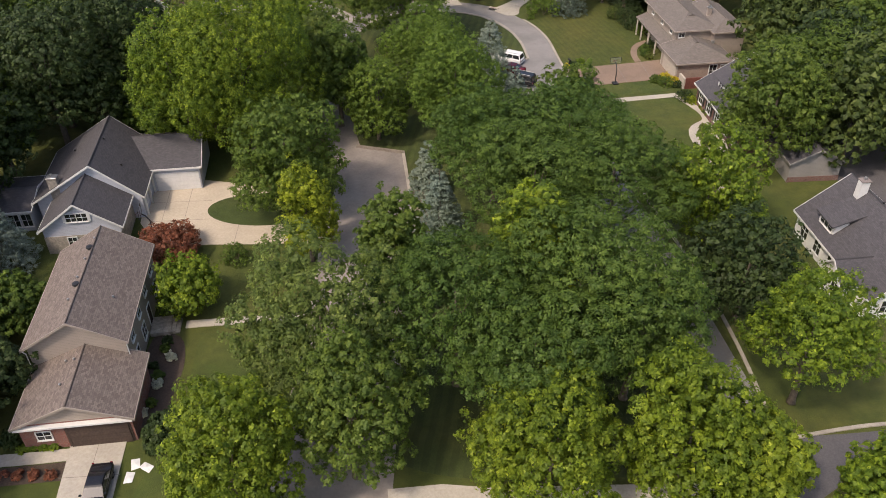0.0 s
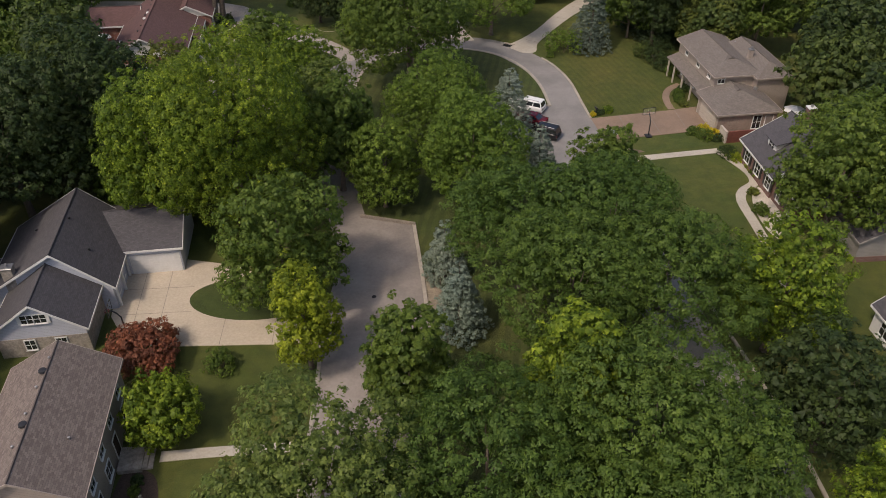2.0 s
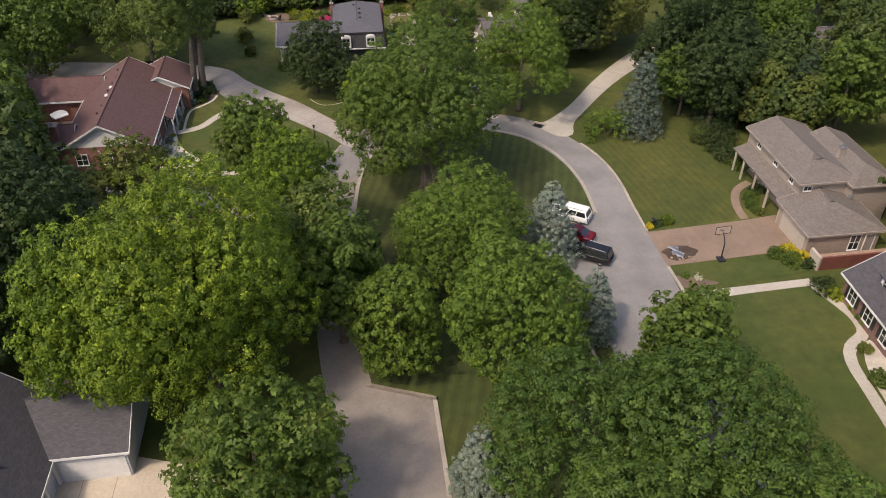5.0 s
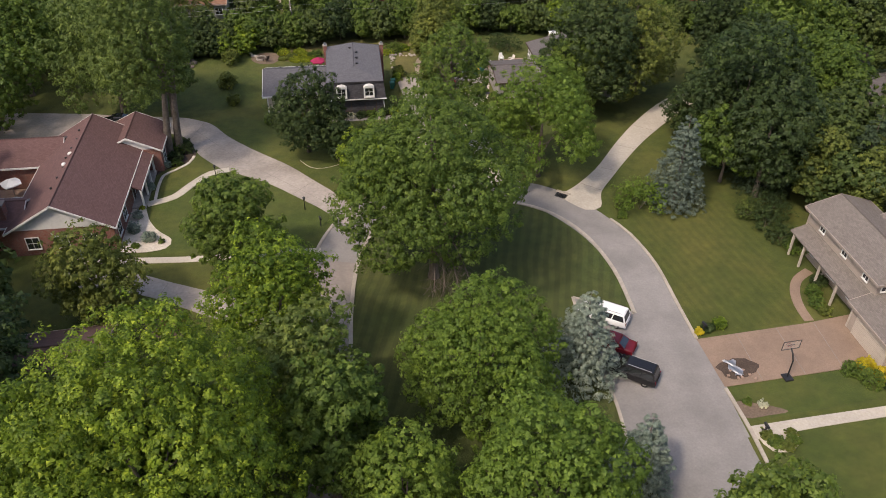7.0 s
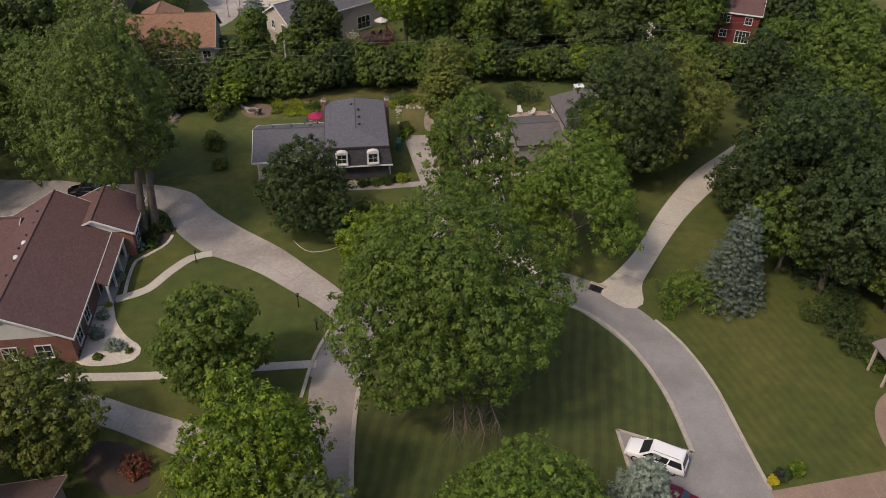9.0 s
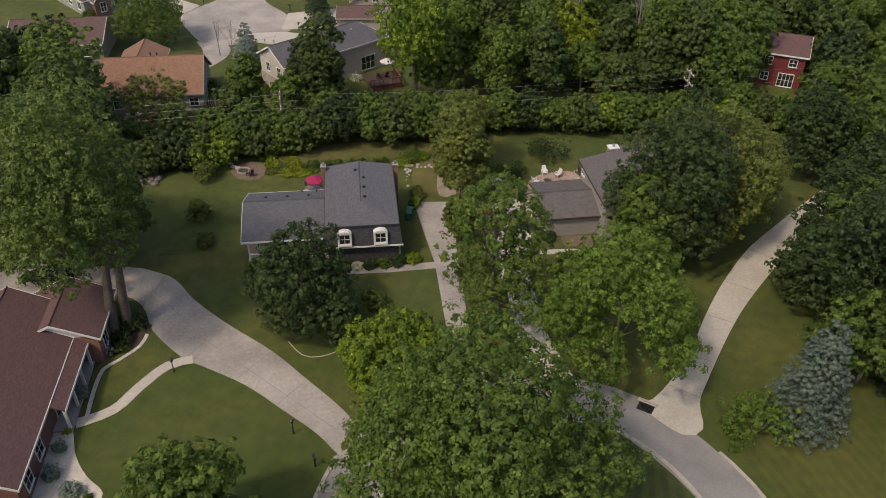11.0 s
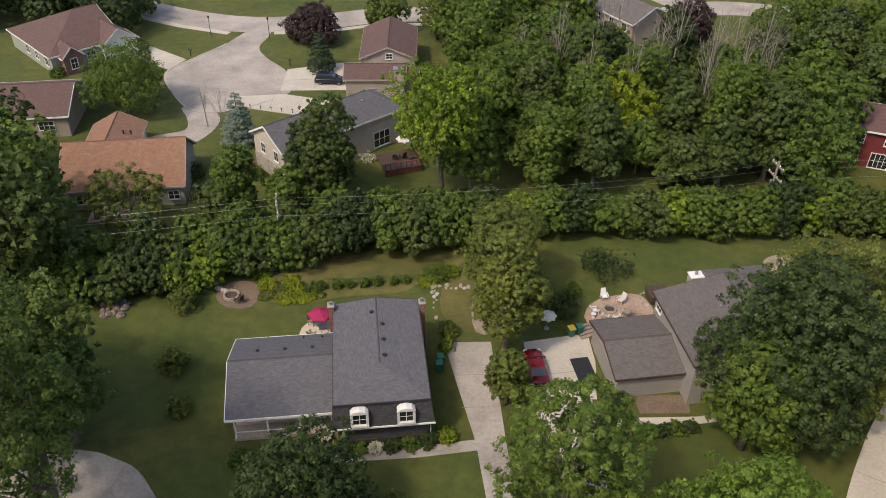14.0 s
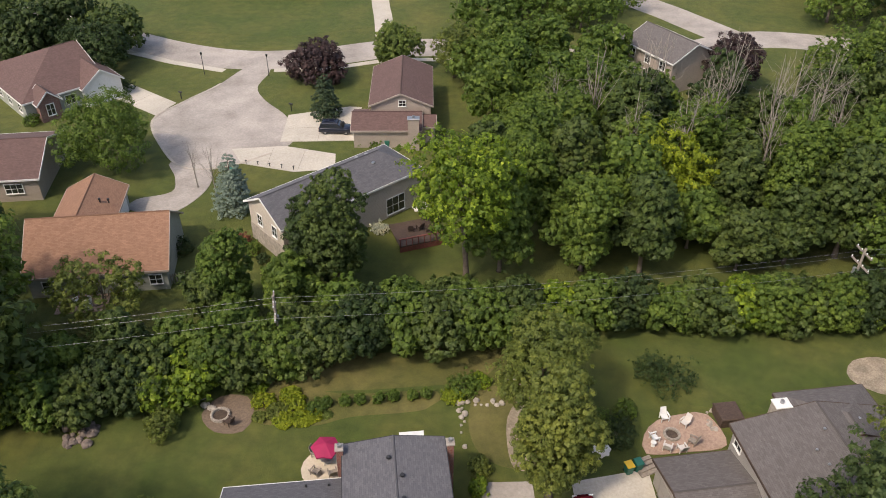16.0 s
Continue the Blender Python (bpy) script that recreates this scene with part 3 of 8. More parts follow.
def crown_mesh(name, rng, r, h, base, mat, bough=1.6, loose=0.2, tuft=0.55, tall=1.0, per=30, leaf=0.3, wide=0.8, flat=0.8, droop=0.3, keep=1.0, inner=0.11):
    """A crown of boughs, each a rounded mass of leaf tufts, with creases between them. Returns it and the bough centres."""
    c, mid, rb = crown_points(rng, r, h, base, bough, loose)
    T, D = [], []
    shape = np.array([1.0, 1.0, flat])
    for k in range(len(c)):
        out = (c[k] - mid) / (np.linalg.norm(c[k] - mid) + 1e-6)
        d = ball(max(8, int(3.5 * (rb[k] / tuft) ** 2)), rng)
        d = d[(d @ out > -0.1) | (d[:, 2] > 0.25)]
        p = c[k] + d * shape * (rb[k] * rng.uniform(0.86, 1.1, len(d)))[:, None]
        gap = np.linalg.norm((p[:, None, :] - c[None, :, :]) / shape, axis=2) / rb[None, :]
        gap[:, k] = 9
        ok = (gap.min(axis=1) > 0.88) & (p[:, 2] > base * 0.6)
        p, d = p[ok], d[ok]
        stray = rng.random(len(p)) < loose * 0.5
        p[stray] += (d[stray] + np.array([0, 0, 0.35])) * (tuft * rng.uniform(0.5, 1.7, int(stray.sum())))[:, None]
        T.append(p)
        D.append(d)
    T, D = np.concatenate(T), np.concatenate(D)
    some = rng.random(len(T)) < keep
    T, D = T[some], D[some]
    n = len(T)
    tr = np.repeat((tuft * rng.uniform(0.6, 1.35, n))[:, None], per, 0)
    cc, dd = np.repeat(T, per, 0), np.repeat(D, per, 0)
    q = unit(rng, n * per) + dd * 0.5 + np.array([0, 0, 0.3])
    q /= np.linalg.norm(q, axis=1, keepdims=True)
    pos = cc + q * tr * rng.uniform(0.35, 1.15, (n * per, 1)) * np.array([1, 1, tall])
    nrm = q * 0.95 + dd * 0.35 + np.array([0, 0, 0.42]) + rng.normal(size=pos.shape) * 0.30
    along = rng.normal(size=pos.shape) * 0.8 + q * 0.6 + np.array([0, 0, -droop])
    m = int(n * per * inner * (1 if keep > 0.9 else 0.3))
    ci = T[rng.integers(n, size=m)]
    deep = mid + (ci - mid) * rng.uniform(0.5, 0.86, (m, 1))
    pos, nrm, along = np.concatenate([pos, deep]), np.concatenate([nrm, rng.normal(size=deep.shape) + (ci - mid) * 0.25]), np.concatenate([along, rng.normal(size=deep.shape)])
    size = np.concatenate([np.full(n * per, leaf), np.full(m, leaf * 1.7)])
    v, f = sprays(rng, pos, nrm, along, size, wide)
    return leaf_mesh(name, v, f, MAT[mat]), c


def wood_mesh(name, rng, h, base, girth, mat, targets=None, limbs=7, fork=1, reach=0.8, twigs=0):
    """A tapered, slightly bent trunk with limbs that rise into the crown, and twigs on them."""
    s = Shape()
    for k in range(fork):
        lean = rng.normal(size=2) * (0.03 if fork == 1 else 0.09) * h
        off = (rng.normal(size=2) * girth * 1.3) if fork > 1 else np.zeros(2)
        top = h * (0.86 if twigs else 0.68)
        tp = [(off[0] + lean[0] * t ** 1.4, off[1] + lean[1] * t ** 1.4, top * t) for t in (0, 0.04, 0.2, 0.4, 0.6, 0.8, 1)]
        s.tube(tp, [girth * q for q in (1.5, 1.1, 0.9, 0.72, 0.5, 0.3, 0.08)], 8)
        if targets is not None:
            pick = targets[rng.choice(len(targets), min(limbs, len(targets)), replace=False)]
            for q in pick:
                t = min(max(rng.uniform(0.55, 0.9) * q[2] / top * 0.8, base / h * 0.7), 0.9)
                a = np.array([off[0] + lean[0] * t ** 1.4, off[1] + lean[1] * t ** 1.4, top * t])
                b = a + (q - a) * (reach if twigs else reach * 0.85)
                m1 = a + (b - a) * 0.4 + np.array([0, 0, -0.06 * h * rng.random()])
                m2 = a + (b - a) * 0.75 + rng.normal(size=3) * 0.02 * h
                g = girth * 0.42 * (1 - 0.5 * t)
                s.tube([a, m1, m2, b], [g, g * 0.7, g * 0.45, g * 0.12], 5)
                for _ in range(twigs):
                    w = rng.uniform(0.35, 0.95)
                    p0 = a + (b - a) * w
                    dv = rng.normal(size=3) + (b - a) / (np.linalg.norm(b - a) + 1e-6) + np.array([0, 0, 0.6])
                    p2 = p0 + dv / np.linalg.norm(dv) * h * rng.uniform(0.06, 0.14)
                    s.tube([p0, (p0 + p2) / 2 + rng.normal(size=3) * 0.1, p2], [g * 0.35, g * 0.22, 0.01], 4)
    return s.mesh(name, MAT[mat], smooth=True)


SPECIES = {
    # leaf material, bough size as a share of the crown's radius, looseness, tuft radius and its height share,
    # leaves per tuft, leaf length and width, flatness of a bough, trunk share
    "maple": ("leaf_bright", 0.25, 0.42, 0.64, 1.15, 32, 0.28, 0.85, 1.1, 0.05),
    "locust": ("leaf_locust", 0.34, 0.24, 0.66, 0.6, 56, 0.215, 0.62, 0.55, 0.28),
    "linden": ("leaf_mid", 0.30, 0.20, 0.47, 0.9, 30, 0.215, 0.9, 0.9, 0.03),
    "ash": ("leaf_mid", 0.28, 0.36, 0.60, 0.8, 28, 0.29, 0.82, 0.75, 0.05),
    "oak": ("leaf_dark", 0.30, 0.34, 0.64, 0.8, 28, 0.31, 0.85, 0.8, 0.04),
    "elm": ("leaf_pale", 0.25, 0.46, 0.60, 1.0, 28, 0.28, 0.78, 1.0, 0.06),
    "yellow": ("leaf_yellow", 0.36, 0.34, 0.42, 1.2, 32, 0.24, 0.85, 1.1, 0.08),
    "olive": ("leaf_olive", 0.28, 0.40, 0.58, 0.7, 30, 0.25, 0.7, 0.7, 0.05),
    "red": ("leaf_red", 0.30, 0.24, 0.34, 0.7, 32, 0.19, 0.8, 0.6, 0.05),
    "purple": ("leaf_purple", 0.30, 0.22, 0.55, 0.9, 26, 0.32, 0.85, 0.9, 0.05),
    "wood": ("leaf_dark", 0.30, 0.48, 1.05, 0.85, 17, 0.50, 0.85, 0.85, 0.04),
    "woodmid": ("leaf_mid", 0.30, 0.50, 0.80, 0.85, 22, 0.38, 0.85, 0.85, 0.04),
}


def tree(x, y, h, r, species, seed, label, name="tree", base=None, leaf="", group="", keep=1.0, fork=1, limbs=7, twigs=0, flat=None, fine=1.0, loose=None):
    """fine: below 1 for smaller, more numerous leaves and tufts."""
    sp = SPECIES[species]
    rng = np.random.default_rng(1000 + seed)
    base = h * sp[9] if base is None else base
    e = thing(name, x, y, float(rng.uniform(0, 360)), label, "tree" if name != "shrub" else "shrub", group)
    bough = min(max(sp[1] * r, 0.75), 2.5)
    tuft = min(sp[3], bough * 0.42) * (0.5 + 0.5 * fine)
    per = int(sp[5] / fine ** 1.3)
    me, c = crown_mesh("crown", rng, r, h, base, leaf or sp[0], bough, sp[2] if loose is None else loose, tuft, sp[4], per, sp[6] * fine, sp[7], flat or sp[8], keep=keep)
    put("crown", me, e)
    put("trunk", wood_mesh("trunk", rng, h, base, max(0.06, 0.017 * h + 0.008 * r), "bark", c, limbs, fork, twigs=twigs), e)
    return e


def spruce(x, y, h, r, seed, label, mat="needle_blue", group="", tiers=0):
    """A spruce: whorls of drooping boughs, each a plump fan of needle sprays, shorter towards the tip."""
    rng = np.random.default_rng(5000 + seed)
    e = thing("spruce_tree", x, y, float(rng.uniform(0, 360)), label, "tree", group)
    C, R = [], []
    tiers = tiers or int(4 + h * 1.05)
    for k in range(tiers):
        t = (k + 0.3) / tiers
        rad = r * (1 - t) ** 0.66 * (0.88 if k == 0 else 1.0) + 0.10
        nb = max(5, int(4 + rad * 3.0))
        for j in range(nb):
            a = 2 * math.pi * (j + rng.uniform(-0.3, 0.3)) / nb + k * 0.7
            ln = rad * rng.uniform(0.80, 1.12)
            z = 0.5 + t * (h - 0.7) + rng.uniform(-0.2, 0.2)
            dr, sd = np.array([math.cos(a), math.sin(a), 0]), np.array([-math.sin(a), math.cos(a), 0])
            for u, w, q in ((1.0, 0.0, 0.8), (0.82, 0.7, 0.9), (0.82, -0.7, 0.9), (0.6, 0.0, 1.1), (0.35, 0.0, 1.1))[:5 if ln > 0.9 else 2]:
                u += rng.uniform(-0.06, 0.06)
                C.append(dr * u * ln + sd * w * (0.12 + 0.16 * ln) + np.array([0, 0, z - 0.32 * ln * u ** 1.5 + 0.06 * ln * u ** 4]))
                R.append((0.17 + 0.075 * ln) * q * rng.uniform(0.8, 1.2))
    C, R = np.array(C), np.array(R)
    per = 34
    cc, rr = np.repeat(C, per, 0), np.repeat(R[:, None], per, 0)
    out = cc * np.array([1, 1, 0])
    out /= np.linalg.norm(out, axis=1, keepdims=True) + 1e-6
    q = unit(rng, len(cc)) + out * 0.5 + np.array([0, 0, 0.45])
    q /= np.linalg.norm(q, axis=1, keepdims=True)
    pos = cc + q * rr * rng.uniform(0.45, 1.1, (len(cc), 1)) * np.array([1.1, 1.1, 0.7])
    nrm = q + np.array([0, 0, 0.35]) + rng.normal(size=pos.shape) * 0.22
    v, f = sprays(rng, pos, nrm, q * 0.6 + out + rng.normal(size=pos.shape) * 0.4, np.full(len(pos), 0.17), 0.55, 0.2)
    put("crown", leaf_mesh("crown", v, f, MAT[mat]), e)
    s = Shape().tube([(0, 0, 0), (0, 0, h * 0.5), (0, 0, h * 0.98)], [0.02 * h + 0.03, 0.012 * h + 0.02, 0.01], 7)
    put("trunk", s.mesh("trunk", MAT["bark"]), e)
    return e


def bare_tree(x, y, h, r, seed, label, group="", leaves=0.0):
    """A dead or thin tree whose limbs show."""
    rng = np.random.default_rng(7000 + seed)
    e = thing("dead_tree", x, y, float(rng.uniform(0, 360)), label, "tree", group)
    c, _, _ = crown_points(rng, r, h, h * 0.4, 1.0, 0.4)
    put("trunk", wood_mesh("trunk", rng, h, h * 0.35, 0.010 * h, "bark_pale", c, 11, 1, 0.95, 5), e)
    if leaves:
        me, _ = crown_mesh("crown", rng, r, h * 0.8, h * 0.2, "leaf_olive", 1.0, 0.4, 0.5, 0.8, 26, 0.3, keep=leaves)
        put("crown", me, e)
    return e


def shrub(x, y, r, h, mat, seed, label, name="shrub", group="", leaf=0.2):
    rng = np.random.default_rng(9000 + seed)
    me, _ = crown_mesh("foliage", rng, r, h, 0.02, mat, max(0.22, 0.42 * min(r, h)), 0.2, max(0.12, 0.16 * min(r, h) + 0.05), 0.9, 20, leaf * 0.72, 0.8, 0.9)
    e = thing(name, x, y, 0, label, "shrub", group)
    put("foliage", me, e)
    s = Shape()
    for k in range(4):
        a = rng.uniform(0, 6.28)
        s.tube([(0, 0, 0), (math.cos(a) * r * 0.4, math.sin(a) * r * 0.4, h * 0.6)], [0.03, 0.01], 5)
    put("stem", s.mesh("stem", MAT["bark"]), e)
    return e


# ---- houses ----
def gable(house, x0, x1, y0, y1, eave, rise, axis, walls, roof, over=0.45, hip=(False, False), trim="white", low=0.0, wall=True, gablemat=None, skip_fascia=False, shift=0.0):
    """One roofed block: walls up to a pitched roof with its own thickness, and boards along its edges.
    axis: the way the ridge runs, x or y. hip: whether its near and far end slope too."""
    t = 0.16
    if wall:
        s = Shape()
        p = [(x0, y0, low), (x1, y0, low), (x1, y1, low), (x0, y1, low), (x0, y0, eave), (x1, y0, eave), (x1, y1, eave), (x0, y1, eave)]
        s.poly(p, [(0, 1, 5, 4), (1, 2, 6, 5), (2, 3, 7, 6), (3, 0, 4, 7)])
        part("wall", s, walls, house, uv=True)
        ends = []
        half = (x1 - x0) / 2 if axis == "y" else (y1 - y0) / 2
        top = eave + rise
        if axis == "y":
            xm = (x0 + x1) / 2 + shift
            if not hip[0]:
                ends.append(Shape().poly([(x0, y0, eave), (x1, y0, eave), (xm, y0, top)], [(0, 1, 2)]))
            if not hip[1]:
                ends.append(Shape().poly([(x0, y1, eave), (x1, y1, eave), (xm, y1, top)], [(1, 0, 2)]))
        else:
            ym = (y0 + y1) / 2
            if not hip[0]:
                ends.append(Shape().poly([(x0, y0, eave), (x0, y1, eave), (x0, ym, top)], [(1, 0, 2)]))
            if not hip[1]:
                ends.append(Shape().poly([(x1, y0, eave), (x1, y1, eave), (x1, ym, top)], [(0, 1, 2)]))
        for g in ends:
            part("gable_wall", g, gablemat or walls, house, uv=True)
    # the roof, as a thick shell
    if axis == "y":
        W, L0, L1 = (x1 - x0) / 2, y0, y1
        xm = (x0 + x1) / 2
        at = lambda u, w, z: (xm + w, u, z)
    else:
        W, L0, L1 = (y1 - y0) / 2, x0, x1
        ym = (y0 + y1) / 2
        at = lambda u, w, z: (u, ym - w, z)
    sl = rise / W
    ez, ez1 = eave - rise / (W + shift) * over, eave - rise / (W - shift) * over
    a0, a1 = L0 - over, L1 + over
    wv = W + over
    r0 = L0 + W if hip[0] else a0
    r1 = L1 - W if hip[1] else a1
    rz = eave + rise
    top = [at(a0, -wv, ez), at(a1, -wv, ez), at(a1, wv, ez1), at(a0, wv, ez1), at(r0, shift, rz), at(r1, shift, rz)]
    up = [(p[0], p[1], p[2] + t) for p in top]
    s = Shape()
    ftop = [(0, 4, 5, 1), (2, 5, 4, 3)]
    if hip[0]:
        ftop.append((0, 3, 4))
    if hip[1]:
        ftop.append((1, 5, 2))
    rim = [(0, 1), (2, 3)] + ([(3, 0)] if hip[0] else [(4, 0), (3, 4)]) + ([(1, 2)] if hip[1] else [(1, 5), (5, 2)])
    s.poly(up + top, [tuple(reversed(f)) for f in ftop] + [tuple(i + 6 for i in f) for f in ftop] + [(a, b, b + 6, a + 6) for a, b in rim])
    me = s.mesh("roof", MAT[roof])
    b = bmesh.new()
    b.from_mesh(me)
    bmesh.ops.recalc_face_normals(b, faces=b.faces[:])
    b.to_mesh(me)
    b.free()
    wall_uv(me)
    put("roof", me, house)
    # boards along the edges
    def board(p, q):
        fs = Shape()
        p, q = Vector(p), Vector(q)
        d = (q - p)
        o = Vector((d.y, -d.x, 0)).normalized() * 0.03
        z = Vector((0, 0, 1))
        pts = [p + o - z * 0.06, q + o - z * 0.06, q + o + z * (t + 0.015), p + o + z * (t + 0.015),
               p - o - z * 0.06, q - o - z * 0.06, q - o + z * (t + 0.015), p - o + z * (t + 0.015)]
        fs.poly(pts, [(0, 1, 2, 3), (5, 4, 7, 6), (3, 2, 6, 7), (1, 0, 4, 5), (0, 3, 7, 4), (2, 1, 5, 6)])
        part("fascia", fs, trim, house)

    board(top[0], top[1])
    board(top[2], top[3])
    if hip[0]:
        board(top[3], top[0])
    else:
        board(top[0], top[4])
        board(top[4], top[3])
    if hip[1]:
        board(top[1], top[2])
    else:
        board(top[1], top[5])
        board(top[5], top[2])
    # ridge caps
    rc = Shape().tube([(p[0], p[1], p[2] + t - 0.02) for p in (top[4], top[5])], [0.09, 0.09], 6)
    part("ridge_cap", rc, roof, house)


def opening(house, x, y, z, face, w, h, kind="window", mat="white", lights=2, depth=0.06, pane_mat="glass"):
    """A window, door or garage door set on a wall. face: degrees, the way it looks (0: -y, 90: +x)."""
    m = pose(x, y, z, 0, 0, face)
    b = 0.09

    def ring(x0, x1, z0, z1, foot):
        r = Shape()
        o = [(x0 - b, z0 - foot), (x1 + b, z0 - foot), (x1 + b, z1 + b), (x0 - b, z1 + b)]
        n = [(x0, z0), (x1, z0), (x1, z1), (x0, z1)]
        pts = [(x, y_, z_) for y_ in (-depth, 0.02) for x, z_ in o + n]
        fc = []
        for i in range(4):
            k = (i + 1) % 4
            fc += [(i, k, 4 + k, 4 + i), (8 + k, 8 + i, 12 + i, 12 + k), (k, i, 8 + i, 8 + k), (4 + i, 4 + k, 12 + k, 12 + i)]
        return r.poly(pts, fc)

    ob = part(kind, ring(-w / 2, w / 2, 0, h, b if kind == "window" else 0.01), mat, house, m=m)
    if kind == "garage_door":
        n = 4
        for k in range(n):
            p = Shape().box(-w / 2 + 0.01, w / 2 - 0.01, -0.03, 0.02, h * k / n + 0.012, h * (k + 1) / n - 0.012)
            part("door_panel", p, pane_mat, ob)
        return ob
    for k in range(1, lights):
        part("mullion", Shape().box(-w / 2 + w * k / lights - 0.025, -w / 2 + w * k / lights + 0.025, -depth * 0.8, 0.02, 0, h), mat, ob)
    if kind == "window":
        part("transom", Shape().box(-w / 2, w / 2, -depth * 0.75, 0.02, h * 0.5 - 0.02, h * 0.5 + 0.02), mat, ob)
        part("sill", Shape().box(-w / 2 - 0.12, w / 2 + 0.12, -depth - 0.07, -depth, -b - 0.03, -b + 0.03), mat, ob)
    part("pane" if kind == "window" else "leaf", Shape().box(-w / 2, w / 2, -0.02, 0.01, 0, h), pane_mat, ob)
    return ob


def chimney(house, x, y, z0, z1, w, d, mat, cap="white"):
    s = Shape().box(x - w / 2, x + w / 2, y - d / 2, y + d / 2, z0, z1)
    ob = part("chimney", s, mat, house, uv=True)
    part("chimney_cap", Shape().box(x - w / 2 - 0.08, x + w / 2 + 0.08, y - d / 2 - 0.08, y + d / 2 + 0.08, z1, z1 + 0.12, 0.03), cap, ob)
    part("flue", Shape().lathe([(0.16, 0), (0.16, 0.3), (0.12, 0.3), (0.12, 0.2)], 10, (x, y, z1 + 0.12)), "metal", ob)
    return ob


def roof_vent(house, x, y, z, r=0.16, mat="black", tall=0.18):
    return part("roof_vent", Shape().lathe([(r * 0.7, -0.25), (r * 0.7, tall * 0.5), (r * 1.15, tall * 0.5), (r * 1.0, tall), (0.02, tall * 1.15)], 10, (x, y, z)), mat, house)


def post(house, x, y, z0, z1, w=0.14, mat="white"):
    return part("post", Shape().box(x - w / 2, x + w / 2, y - w / 2, y + w / 2, z0, z1), mat, house)


# ---- ground, streets and paths ----
def ground_sheet():
    xs = sorted(set([-1500, -900, -500, -300, -200] + list(range(-150, 151, 10)) + [200, 300, 500, 900, 1500]))
    ys = sorted(set([-1200, -700, -400, -200, -100] + list(range(-50, 351, 10)) + [400, 500, 700, 1000, 1500]))
    v = [(x, y, 0) for y in ys for x in xs]
    n = len(xs)
    f = [(j * n + i, j * n + i + 1, (j + 1) * n + i + 1, (j + 1) * n + i) for j in range(len(ys) - 1) for i in range(n - 1)]
    tagged(new("ground", mesh_of("ground", v, f, MAT["ground"])), "uneven grassy ground with worn and lush patches", "ground", "", "structure")


ground_sheet()

# the street that loops round the planted island: west arm, head of the loop, east arm
WEST_ARM = spline([(-9.0, 8), (-8.6, 30), (-8.6, 50), (-8.6, 62), (-9.2, 72), (-10.2, 80), (-12.8, 88), (-14.6, 95), (-16.0, 103), (-17.0, 111), (-17.6, 120), (-17.9, 126), (-16.9, 132)], 1.5)
WIDTHS = [9.4 if p.y < 74 else max(4.2, 9.4 - (p.y - 74) * 0.42) for p in WEST_ARM]
band("road", WEST_ARM, 9, 0.03, "asphalt_old", "worn grey street narrowing beside the island", "road", 0.1, None, WIDTHS)
slab("street_bay", [(-13.2, 60), (-3.7, 60), (-3.0, 66.5), (-4.2, 78), (-5.5, 88.6), (-8.3, 89.4), (-11.3, 90.2), (-13.2, 90), (-13.6, 76)], 0.036, "asphalt_old", 0.08, "wide worn street bay ending at a low wall", "road")
HEAD = spline([(-17.9, 126), (-16.9, 132), (-13.5, 137.5), (-7, 140.5), (0, 140.7), (6, 138.8), (11.2, 133), (14.2, 126), (15.4, 118.5), (16.4, 110), (17.3, 102)], 1.5)
band("road", HEAD, 4.9, 0.034, "asphalt", "pale grey street looping round a lawn island", "road", 0.1)
EAST_ARM = spline([(15.0, 118.0), (14.7, 110), (14.8, 102), (16.0, 94), (18.5, 82), (21.5, 70), (24.2, 58), (26.0, 49), (26.9, 40), (27, 25), (26, 5)], 1.5)
band("road", EAST_ARM, 9, 0.038, "asphalt", "pale grey street beside parked cars", "road", 0.1, None,
     [5.6 if p.y > 116 else max(2.8, min(9.4, 5.6 + (116 - p.y) * 0.9) if p.y > 98 else 9.4 - (98 - p.y) * 0.14) for p in EAST_ARM])
slab("parking_bay", [(7.0, 120.3), (12.9, 117.8), (13.4, 100), (9.3, 101), (9.0, 107), (7.6, 113.5)], 0.042, "asphalt", 0.1, "pale grey parking bay cut into the island lawn", "parking bay")
SIDE = spline([(25.5, 36.5), (30, 39.8), (36, 40.6), (50, 42.5), (80, 44), (140, 46), (260, 48)], 2)
band("road", [Vector((-9.0, 8)), Vector((-9.2, -40)), Vector((-9.4, -180))], 9.4, 0.03, "asphalt_old", "worn grey street running on southward", "road", 0.1)
band("road", [Vector((26.0, 5)), Vector((25.6, -40)), Vector((25.2, -180))], 9.0, 0.038, "asphalt", "pale grey street running on southward", "road", 0.1)
band("road", SIDE, 5.0, 0.046, "asphalt_dark", "dark asphalt side street between lawns", "road", 0.1)

# kerbs
ISLAND_EDGE = spline([(-3.7, 60), (-3.3, 68), (-4.2, 78), (-5.6, 88.8)], 1.5)
band("kerb", ISLAND_EDGE, 0.38, 0.16, "kerb", "pale concrete kerb along the worn street", "kerb", 0.16)
band("kerb", offset(WEST_ARM, -4.75)[:44], 0.35, 0.12, "kerb", "pale concrete kerb along the worn street", "kerb", 0.12)
LOOP_IN = spline([(-13.5, 103), (-14.7, 110), (-15.5, 118), (-15.5, 126), (-14.3, 131.5), (-11.5, 135.4), (-6.5, 138), (0, 138.2), (5.6, 136.2), (9.6, 131.6), (12.0, 125), (12.9, 117.9)], 1.2)
band("kerb", LOOP_IN, 0.40, 0.13, "kerb", "pale concrete kerb round the lawn island", "kerb", 0.13)
